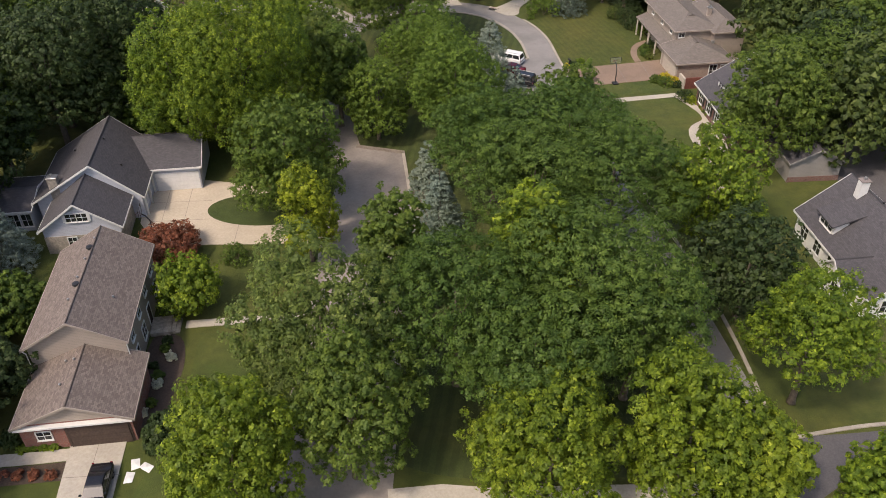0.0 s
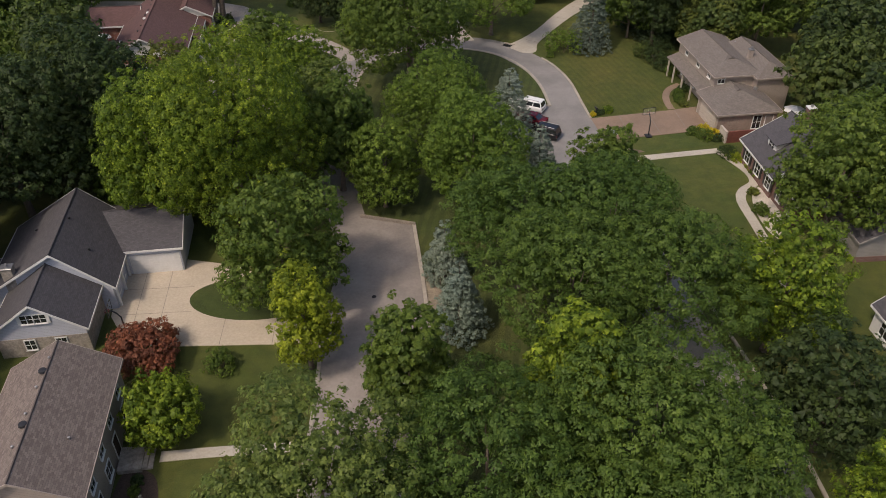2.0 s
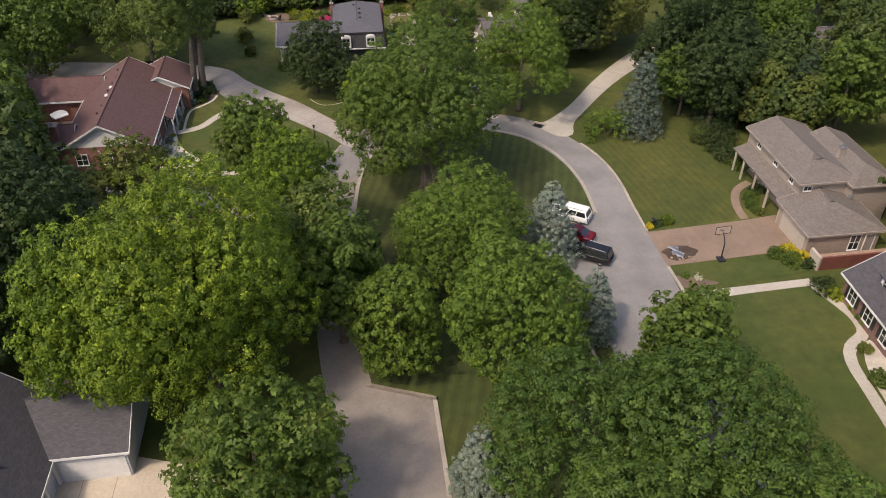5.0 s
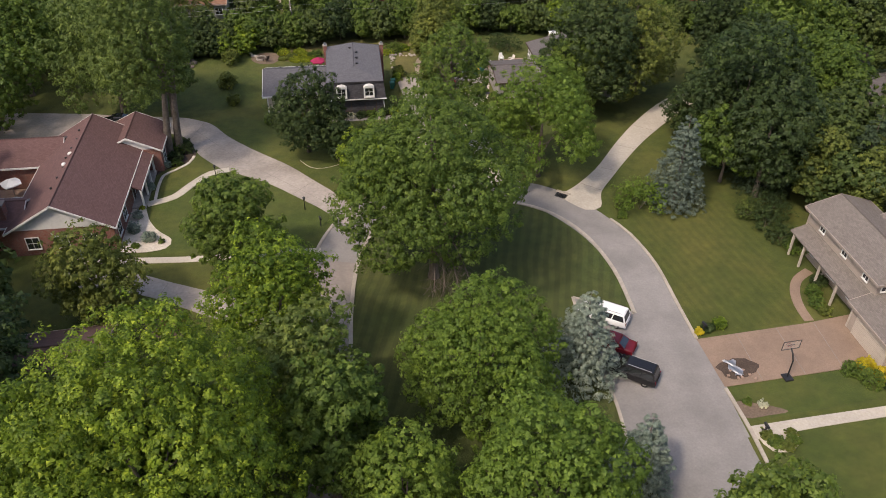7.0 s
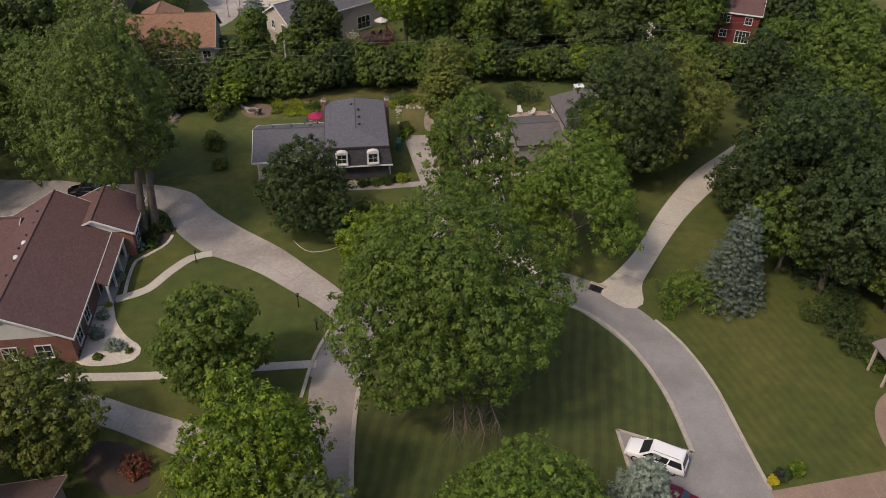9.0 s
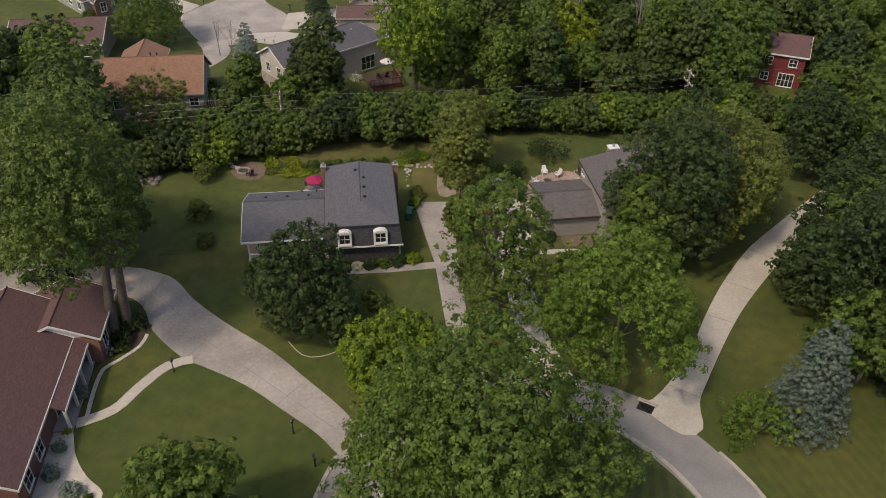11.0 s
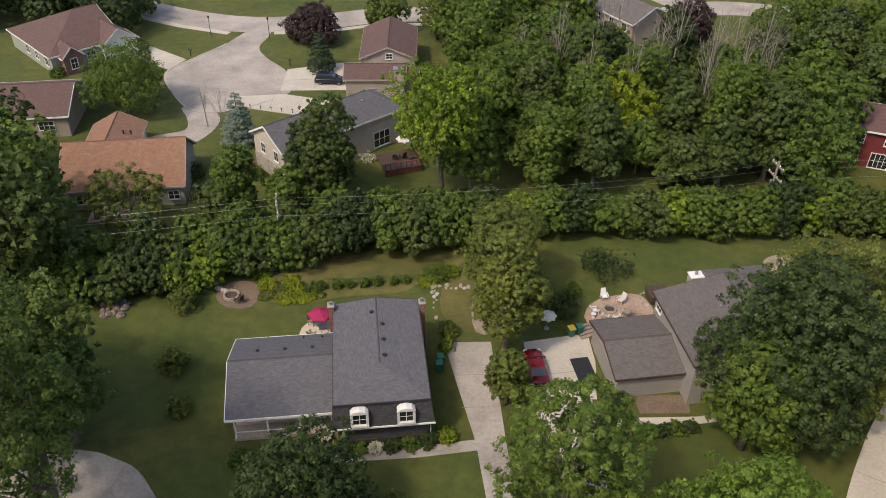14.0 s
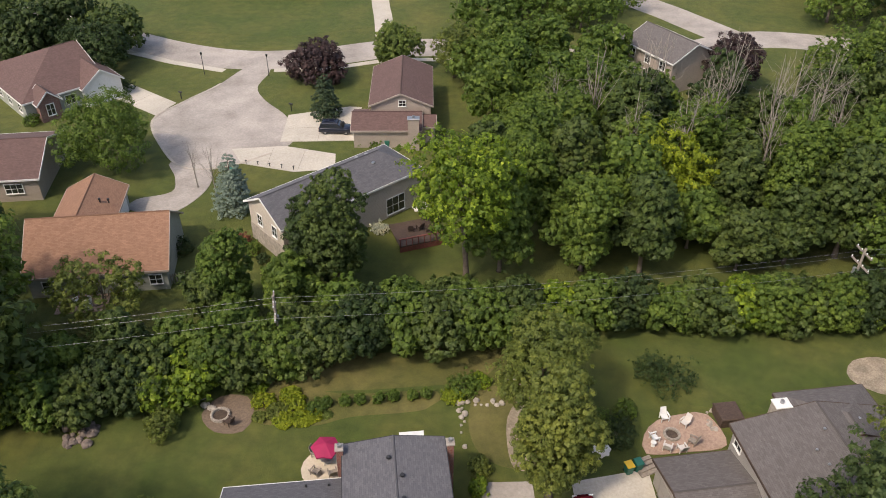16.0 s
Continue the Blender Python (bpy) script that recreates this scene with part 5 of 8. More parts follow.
# grey colonial with two white dormer windows
hd = shaded_house(-18.6, 166.0, 6.8, "slate-grey colonial house with two white dormer windows")
gable(hd, -4.6, 2.9, -6.0, 6.2, 5.1, 0.55, "y", "siding_dark", "roof_slate", 0.2, hip=(True, False), trim="siding_dark")
part("base_wall", Shape().box(-4.65, 2.95, -5.9, 6.15, 0, 2.9), "brick_brown", hd, uv=True)
part("skirt_roof", Shape().poly([(-4.85, -6.08, 5.05), (3.12, -6.08, 5.05), (3.4, -6.55, 2.75), (-5.1, -6.55, 2.75), (-4.85, -6.0, 4.9), (3.12, -6.0, 4.9), (3.4, -6.4, 2.65), (-5.1, -6.4, 2.65)],
                           [(3, 2, 1, 0), (4, 5, 6, 7), (0, 4, 7, 3), (2, 6, 5, 1), (3, 7, 6, 2)]), "siding_dark", hd, uv=True)
part("fascia", Shape().box(-5.15, 3.45, -6.63, -6.55, 2.66, 2.82), "white", hd)
for px in (-2.75, 1.05):
    dm = opening(hd, px, -6.62, 3.3, 0, 1.05, 1.1)
    part("hood", Shape().poly([(-0.75, -0.18, 1.25), (0.75, -0.18, 1.25), (0.5, -0.18, 1.5), (0, -0.18, 1.62), (-0.5, -0.18, 1.5), (-0.75, 0.6, 1.25), (0.75, 0.6, 1.25), (0.5, 0.6, 1.5), (0, 0.6, 1.62), (-0.5, 0.6, 1.5)],
                         [(0, 1, 2, 3, 4), (9, 8, 7, 6, 5), (1, 6, 7, 2), (2, 7, 8, 3), (3, 8, 9, 4), (4, 9, 5, 0), (0, 5, 6, 1)]), "white", dm)
    part("cheek", Shape().box(-0.74, -0.56, -0.12, 0.6, -0.2, 1.27).box(0.56, 0.74, -0.12, 0.6, -0.2, 1.27).box(-0.74, 0.74, -0.16, 0.3, -0.3, -0.1), "white", dm)
for px in (-2.3, 1.2):
    opening(hd, px, -5.95, 0.8, 0, 1.5, 1.3, mat="wood_dark", lights=3)
for py in (-3.5, 1.5, 4.6):
    opening(hd, 2.98, py, 3.3, 90, 0.9, 1.2)
    opening(hd, 2.98, py, 0.8, 90, 0.9, 1.3)
part("downspout", Shape().tube([(3.3, -6.4, 2.7), (3.1, -6.0, 2.3), (3.1, -6.0, 0.1)], [0.05] * 3, 6), "white", hd)
gable(hd, -13.5, -4.7, -4.4, 4.8, 2.85, 1.85, "x", "siding_beige", "roof_slate", 0.35, wall=False)
part("wall", Shape().poly([(-13.4, -3.0, 0), (-4.7, -3.0, 0), (-4.7, 4.7, 0), (-13.4, 4.7, 0), (-13.4, -3.0, 3.3), (-4.7, -3.0, 3.3), (-4.7, 4.7, 2.85), (-13.4, 4.7, 2.85), (-13.4, 0.2, 4.6)],
                      [(0, 1, 5, 4), (2, 3, 7, 6), (3, 0, 4, 8, 7)]), "siding_beige", hd, uv=True)
part("porch_floor", Shape().box(-13.4, -4.7, -4.5, -3.0, 0, 0.3), "concrete_worn", hd)
for k in range(4):
    post(hd, -13.2 + 2.7 * k, -4.4, 0.3, 2.85, 0.14)
part("porch_rail", Shape().box(-13.2, -7.8, -4.44, -4.38, 0.95, 1.03), "white", hd)
part("steps", Shape().box(-6.6, -5.2, -5.3, -4.5, 0, 0.16).box(-6.6, -5.2, -4.9, -4.5, 0.16, 0.3), "concrete_worn", hd)
for k in range(3):
    opening(hd, -11.8 + 2.5 * k, -3.04, 0.9, 0, 1.2, 1.4)
chimney(hd, -4.95, 5.6, 0, 5.8, 0.5, 0.6, "brick", "concrete_worn")
chimney(hd, 3.40, 5.3, 0, 5.8, 0.5, 0.6, "brick", "concrete_worn")
for (vx, vy) in ((-1.3, 4.3), (-0.4, 2.6), (-0.4, 0.6), (-0.4, -1.4)):
    roof_vent(hd, vx, vy, 5.76, 0.17, "black", 0.2)
for vx in (-11.5, -9.1, -6.7):
    roof_vent(hd, vx, 2.0, 4.12, 0.15, "black", 0.16)
for (vx, vy) in ((-5.9, 4.2), (-7.6, 4.3)):
    roof_vent(hd, vx, vy, 3.22, 0.08, "black", 0.25)
part("back_awning", Shape().box(-0.3, 1.7, 8.0, 9.3, 2.6, 2.72), "tarp", hd)
for px in (-0.2, 1.6):
    post(hd, px, 8.1, 0, 2.6, 0.1)
    post(hd, px, 9.2, 0, 2.6, 0.1)

# tan two-storey house at the end of the aggregate driveway
he = shaded_house(37.6, 121.5, 8.5, "tan two-storey house with a taupe hipped roof")
gable(he, -3.1, 3.6, -4.5, 8.3, 5.3, 1.1, "y", "siding_tan", "roof_tan", 0.45, hip=(True, False), trim="siding_tan")
gable(he, 2.6, 7.5, -5.7, 5.2, 5.25, 1.0, "y", "siding_tan", "roof_tan", 0.45, hip=(True, False), trim="siding_tan")
part("pent_roof", Shape().poly([(-3.05, -5.2, 3.6), (-3.05, 7.9, 3.6), (-5.0, 7.9, 2.9), (-5.0, -5.2, 2.9), (-3.05, -5.2, 3.45), (-3.05, 7.9, 3.45), (-5.0, 7.9, 2.75), (-5.0, -5.2, 2.75)],
                          [(0, 1, 2, 3), (7, 6, 5, 4), (3, 2, 6, 7), (0, 3, 7, 4), (2, 1, 5, 6)]), "roof_tan", he, uv=True)
gable(he, -4.9, 3.4, -11.0, -4.5, 2.95, 1.35, "y", "siding_tan", "roof_tan", 0.45, hip=(True, False), trim="siding_tan")
part("vent_gable", Shape().poly([(-1.75, -7.3, 4.05), (0.25, -7.3, 4.05), (-0.75, -7.3, 4.5), (-0.75, -5.6, 4.5)], [(0, 1, 2), (1, 3, 2), (0, 2, 3)]), "roof_tan", he)
part("vent_gable", Shape().poly([(-0.75, -1.7, 6.25), (1.25, -1.7, 6.25), (0.25, -1.7, 6.62), (0.25, -0.4, 6.6)], [(0, 1, 2), (1, 3, 2), (0, 2, 3)]), "roof_tan", he)
for py in (-2.6, 1.2, 5.4):
    opening(he, -3.12, py, 4.2, 270, 0.8, 1.0)
    opening(he, -3.12, py + 0.6, 0.9, 270, 1.4, 1.5)
for py in (-4.6, -1.4, 1.8, 5.0, 7.2):
    post(he, -4.85, py, 0, 2.85, 0.2, "siding_beige")
opening(he, -2.2, -4.54, 4.2, 0, 0.9, 1.1)
opening(he, -4.92, -8.0, 0.0, 270, 4.8, 2.3, "garage_door", "siding_beige", pane_mat="siding_beige")
opening(he, 0.6, -11.1, 0.5, 0, 1.1, 1.9, lights=2)
opening(he, 2.3, -11.1, 0.1, 0, 1.0, 2.2, "door", "white", 1, pane_mat="brick")
part("front_brick", Shape().box(-4.9, 3.4, -11.06, -11.0, 0, 2.9), "brick_tan", he, uv=True)
chimney(he, 3.6, -0.4, 5.4, 7.0, 0.62, 0.55, "siding_tan", "metal")
roof_vent(he, 3.9, 5.0, 5.75, 0.12, "metal", 0.25)
roof_vent(he, 2.6, -5.6, 3.3, 0.3, "metal", 0.5)
part("fence_wall", Shape().box(-4.6, 2.6, -13.6, -13.4, 0, 1.7), "wood_red", he)
part("fence_wall", Shape().box(-4.8, -4.5, -13.6, -11.7, 0, 1.7), "siding_beige", he)
part("terrace", Shape().box(-4.5, 7.0, -13.4, -11.7, 0, 0.7), "paver", he)

# blue-grey cape with brick front
hf = shaded_house(41.6, 98.2, 6.0, "blue-grey-roofed brick cape with a white dormer")
gable(hf, -5.4, 5.4, -3.4, 5.4, 3.1, 3.3, "y", "brick_brown", "roof_grey", 0.45)
gable(hf, -5.2, 4.6, -9.0, -3.6, 2.9, 2.0, "x", "brick_brown", "roof_grey", 0.4)
dm = part("dormer", Shape().box(-3.9, -1.0, 0.4, 2.6, 3.6, 5.1), "white", hf)
part("dormer_roof", Shape().poly([(-4.2, 0.1, 5.1), (-4.2, 2.9, 5.1), (-0.6, 2.9, 5.9), (-0.6, 0.1, 5.9), (-4.2, 0.1, 5.0), (-4.2, 2.9, 5.0), (-0.6, 2.9, 5.8), (-0.6, 0.1, 5.8)], [(0, 3, 2, 1), (4, 5, 6, 7), (0, 1, 5, 4), (1, 2, 6, 5), (3, 0, 4, 7)]), "roof_grey", dm, uv=True)
opening(hf, -3.92, 1.5, 4.0, 270, 1.3, 0.95)
for py in (-2.4, 0.6, 3.6):
    opening(hf, -5.43, py, 0.9, 270, 1.2, 1.5)
    for sy in (-0.95, 0.95):
        part("shutter", Shape().box(-5.47, -5.41, py + sy - 0.22, py + sy + 0.22, 0.85, 2.45), "black", hf)
for py in (-7.8, -5.2):
    opening(hf, -5.23, py, 0.8, 270, 1.0, 1.6)
    for sy in (-0.85, 0.85):
        part("shutter", Shape().box(-5.27, -5.21, py + sy - 0.22, py + sy + 0.22, 0.75, 2.45), "black", hf)
chimney(hf, 1.6, 4.4, 4, 7.6, 0.9, 0.9, "brick_brown", "white")

# dark-roofed white house past the east trees
hg = shaded_house(44.6, 67.0, 7.0, "dark-roofed white house with a shed dormer")
gable(hg, -4.9, 4.9, -9.5, 5.2, 3.0, 4.0, "y", "white", "roof_grey", 0.45)
gable(hg, -6.7, -1.5, -7.4, -3.6, 2.8, 1.7, "x", "white", "roof_grey", 0.35)
gable(hg, 3.6, 12.4, -4.0, 3.6, 3.0, 2.6, "x", "white", "roof_grey", 0.4)
dm = part("dormer", Shape().box(-4.3, -1.2, -0.4, 2.5, 3.4, 4.9), "white", hg)
part("dormer_roof", Shape().poly([(-4.75, -0.7, 4.85), (-4.75, 2.8, 4.85), (-0.9, 2.8, 6.25), (-0.9, -0.7, 6.25), (-4.75, -0.7, 4.7), (-4.75, 2.8, 4.7), (-0.9, 2.8, 6.1), (-0.9, -0.7, 6.1)], [(0, 3, 2, 1), (4, 5, 6, 7), (0, 1, 5, 4), (1, 2, 6, 5), (3, 0, 4, 7)]), "roof_grey", dm, uv=True)
opening(hg, -4.33, 1.05, 3.75, 270, 2.2, 0.85, lights=3)
for py in (-6.4, -4.7):
    opening(hg, -6.74, py, 0.9, 270, 1.0, 1.5)
for py in (-2.4, 0.4, 3.2):
    opening(hg, -4.93, py, 0.8, 270, 1.3, 1.6)
for px in (-3.0, 0.0, 3.0):
    opening(hg, px, -9.54, 0.9, 0, 1.2, 1.5)
chimney(hg, -0.7, 2.4, 6.0, 8.3, 0.9, 0.8, "white", "brick_brown")
for vy in (0.6, -1.8):
    roof_vent(hg, 0.9, vy, 6.5, 0.14, "black", 0.2)
hs = shaded_house(44.7, 84.8, 5.0, "dark-roofed grey garage beside an asphalt court")
gable(hs, -3.2, 3.2, -2.6, 3.4, 2.8, 1.6, "y", "siding_grey", "roof_grey", 0.35, trim="siding_grey")
part("base_course", Shape().box(-3.25, 3.25, -2.66, -2.6, 0, 0.7), "brick_brown", hs, uv=True)
opening(hs, 3.22, 0.6, 0.0, 90, 4.2, 2.2, "garage_door", "white", pane_mat="white")
outlined("driveway", [(48.2, 80.0), (50.0, 77.4), (66, 78.4), (66, 93.0), (52.6, 92.2), (48.2, 90.0)], 0.05, "asphalt_dark", "dark asphalt court before a garage", "driveway")

# grey house with the paver patio
hh = shaded_house(9.8, 171.0, 8.5, "grey split-level house with a paver patio")
gable(hh, -2.75, 10.2, -5.9, 3.7, 5.0, 1.5, "y", "siding_grey", "roof_warm", 0.35, trim="wood_dark")
gable(hh, 2.2, 9.4, 1.0, 6.4, 4.95, 1.3, "y", "siding_grey", "roof_warm", 0.35, hip=(False, True), trim="wood_dark")
gable(hh, -8.9, -2.76, -4.3, 3.0, 2.6, 0.95, "x", "siding_grey", "roof_warm", 0.35, trim="wood_dark")
opening(hh, -8.94, -0.5, 0.0, 270, 4.6, 2.2, "garage_door", "siding_grey", pane_mat="siding_grey")
opening(hh, -2.79, 2.6, 3.75, 270, 1.0, 1.05)
opening(hh, 2.6, -5.94, 2.6, 0, 1.3, 1.3)
opening(hh, -0.2, -5.94, 2.4, 0, 1.3, 1.3)
chimney(hh, 1.2, 4.5, 0, 6.2, 1.2, 0.9, "stone", "white")
for (vx, vy) in ((3.0, 1.4), (1.6, -0.2), (1.8, -1.6), (2.8, -2.8)):
    roof_vent(hh, vx, vy, 5.0 + 1.5 * (1 - abs(vx - 3.72) / 6.47) + 0.14, 0.11, "metal", 0.16)
roof_vent(hh, 6.6, 2.4, 5.95, 0.12, "metal", 0.2)

# rust-roofed ranch house
hi = shaded_house(-52.3, 200.6, 7.8, "long rust-roofed ranch house with pale siding")
gable(hi, -7.4, 6.4, -5.0, 5.0, 2.9, 3.5, "x", "siding_green", "roof_orange", 0.4, trim="siding_tan")
gable(hi, -7.1, -0.8, 3.0, 11.8, 2.8, 1.6, "y", "siding_green", "roof_orange", 0.4, trim="siding_tan")
for px in (-5.4, -1.6, 2.0, 5.2):
    opening(hi, px, -5.04, 0.9, 0, 1.2, 1.1)
opening(hi, -0.77, 8.4, 0.0, 90, 4.6, 2.2, "garage_door", "white", pane_mat="white")
for (vx, vy) in ((-2.4, 7.0), (-1.4, 6.8), (4.6, 3.6)):
    roof_vent(hi, vx, vy, 4.0, 0.14, "black", 0.3)
part("patio", Shape().box(-4.6, 0.4, -7.9, -5.1, 0, 0.06), "paver", hi)

# blue-grey-roofed house with the red deck
hj = shaded_house(-33.0, 206.0, 42.0, "blue-grey-roofed house with pale siding and skylight")
gable(hj, -4.0, 15.0, -3.3, 3.7, 5.0, 2.0, "x", "siding_beige", "roof_slate", 0.4, hip=(False, True))
part("stone_base", Shape().box(-4.06, 6.0, -3.36, 3.76, 0, 2.2), "stone", hj)
opening(hj, -4.04, -1.6, 2.9, 270, 0.9, 1.3)
opening(hj, -4.04, 1.4, 2.9, 270, 0.9, 1.3)
opening(hj, 11.2, -3.34, 0.5, 0, 2.6, 2.1, lights=3)
for px in (-2.4, 0.6, 3.4):
    opening(hj, px, -3.34, 2.9, 0, 1.0, 1.2)
sk = part("skylight", Shape().poly([(0.9, -2.35, 5.86), (1.75, -2.35, 5.86), (1.75, -0.95, 6.68), (0.9, -0.95, 6.68), (0.9, -2.35, 5.6), (1.75, -2.35, 5.6), (1.75, -0.95, 6.4), (0.9, -0.95, 6.4)],
                              [(0, 1, 2, 3), (0, 4, 5, 1), (1, 5, 6, 2), (2, 6, 7, 3), (3, 7, 4, 0)]), "metal", hj)
part("pane", Shape().poly([(1.0, -2.22, 5.96), (1.65, -2.22, 5.96), (1.65, -1.08, 6.62), (1.0, -1.08, 6.62)], [(0, 1, 2, 3)]), "glass", sk)
for (vx, vy) in ((9.2, 1.3), (10.6, 1.2), (10.0, -0.9)):
    roof_vent(hj, vx, vy, 6.42, 0.22, "metal", 0.2)
dk = thing("deck", -19.8, 206.2, 20, "red-stained timber deck with rails", "deck", z=0.0)
part("deck_floor", Shape().box(-2.6, 2.4, -2.2, 2.4, 0.75, 0.9), "wood_dark", dk)
for k in range(8):
    part("baluster", Shape().box(-2.6 + 0.7 * k, -2.52 + 0.7 * k, -2.2, -2.1, 0.1, 1.85), "wood_red", dk)
    part("baluster", Shape().box(2.3, 2.4, -2.2 + 0.62 * k, -2.12 + 0.62 * k, 0.1, 1.85), "wood_red", dk)
part("rail", Shape().box(-2.65, 2.45, -2.25, -2.05, 1.8, 1.9).box(2.25, 2.45, -2.2, 2.4, 1.8, 1.9), "wood_red", dk)
part("skirt", Shape().box(-2.58, 2.36, -2.12, -2.08, 0.02, 0.76).box(2.3, 2.34, -2.1, 2.36, 0.02, 0.76), "wood_red", dk)

# brown house with the pale chimney by the turning circle
hk = shaded_house(-23.0, 236.6, 1.5, "maroon-roofed tan house with a low garage")
gable(hk, -4.1, 4.1, -5.0, 7.6, 4.3, 1.7, "y", "siding_tan", "roof_maroon", 0.35, trim="siding_tan")
gable(hk, -6.3, 2.6, -9.2, -3.4, 2.7, 1.1, "x", "siding_tan", "roof_maroon", 0.35, trim="siding_tan")
gable(hk, 2.6, 4.6, -8.0, -4.8, 2.6, 0.8, "x", "siding_tan", "roof_maroon", 0.3, trim="siding_tan")
opening(hk, 0.2, -5.04, 4.2, 0, 0.9, 0.8)
opening(hk, -6.34, -6.2, 0.0, 270, 4.4, 2.2, "garage_door", "white", pane_mat="white")
chimney(hk, 1.8, -9.6, 0, 4.6, 1.5, 0.9, "siding_tan", "metal")

# the brown-roofed pair further west
hl = shaded_house(-75.0, 240.5, 45.0, "brown-roofed grey house with white garage gable")
gable(hl, -5.8, 6.0, -4.4, 12.0, 3.1, 3.4, "x", "siding_green", "roof_maroon", 0.4, hip=(True, False))
gable(hl, 2.4, 8.1, -5.4, 3.4, 3.1, 2.0, "y", "white", "roof_maroon", 0.4)
gable(hl, -4.4, -1.4, -5.9, -3.0, 3.0, 1.4, "y", "brick_brown", "roof_maroon", 0.35)
opening(hl, 5.2, -5.44, 0.0, 0, 4.6, 2.3, "garage_door", "white", pane_mat="white")
for py in (-2.4, 1.4, 5.0):
    opening(hl, -5.84, py, 1.1, 270, 1.3, 1.3)
opening(hl, -2.9, -5.94, 0.9, 0, 1.0, 1.6)
opening(hl, 0.6, -4.44, 1.0, 0, 1.4, 1.3)
hm = shaded_house(-71.8, 217.5, 8.0, "brown-roofed taupe house with dark windows")
gable(hm, -9, 5.5, -5.0, 6.5, 3.2, 2.2, "x", "siding_tan", "roof_maroon", 0.4)
for px in (-6.5, -1.5, 2.6):
    opening(hm, px, -5.04, 1.2, 0, 2.0, 1.2, lights=3)

# barn-red house in the east woods
hn = shaded_house(43.4, 211.2, -21.0, "barn-red two-storey house with white windows")
gable(hn, -3.4, 3.4, -4.2, 4.4, 5.3, 1.6, "x", "siding_red", "roof_red", 0.4)
for px in (-1.9, 1.7):
    opening(hn, px, -4.24, 3.5, 0, 1.1, 1.1)
opening(hn, 1.2, -4.24, 0.2, 0, 2.2, 2.0, lights=4)
opening(hn, -2.0, -4.24, 0.9, 0, 1.1, 1.2)
part("awning", Shape().poly([(-6.6, -4.0, 2.5), (-3.4, -4.0, 2.9), (-3.4, -0.5, 2.9), (-6.6, -0.5, 2.5), (-6.6, -4.0, 2.4), (-3.4, -4.0, 2.8), (-3.4, -0.5, 2.8), (-6.6, -0.5, 2.4)], [(0, 1, 2, 3), (7, 6, 5, 4), (0, 4, 5, 1), (0, 3, 7, 4)]), "tarp", hn)
for px in (-6.4, -3.6):
    post(hn, px, -3.9, 0, 2.6)

# far house behind the bare trees
ho = shaded_house(18.2, 251.4, -58.0, "warm-grey far house with pale siding")
gable(ho, -5.2, 5.2, -4.4, 4.4, 5.3, 2.0, "x", "siding_tan", "roof_warm", 0.4)
gable(ho, -10.5, -5.2, -4.0, 2.8, 3.0, 1.6, "x", "siding_tan", "roof_warm", 0.4)
for px in (-3.4, 0.0, 3.2):
    opening(ho, px, -4.44, 3.5, 0, 1.1, 1.2)
    opening(ho, px, -4.44, 0.8, 0, 1.3, 1.5)

# low house under the maples, with half-timbered gable
hr = shaded_house(-40.4, 108.2, 12.0, "low maroon-roofed house with a half-timbered gable")
gable(hr, -6.0, 4.2, -4.6, 3.4, 2.8, 1.9, "x", "siding_beige", "roof_maroon", 0.5, trim="siding_tan")
for k in range(4):
    part("timber", Shape().box(4.22, 4.28, -3.0 + 1.6 * k, -2.82 + 1.6 * k, 2.8, 3.2 + 0.9 * (1 - abs(-2.9 + 1.6 * k + 0.6) / 4)), "wood_dark", hr)
# greyish house deep in the north-east trees
hq = shaded_house(55.5, 163.5, 10.0, "grey-roofed house hidden among trees")
gable(hq, -5.5, 6.0, -4.5, 4.5, 3.0, 1.8, "x", "siding_beige", "roof_warm", 0.4)
for px in (-3, 2):
    opening(hq, px, -4.54, 0.9, 0, 1.3, 1.3)


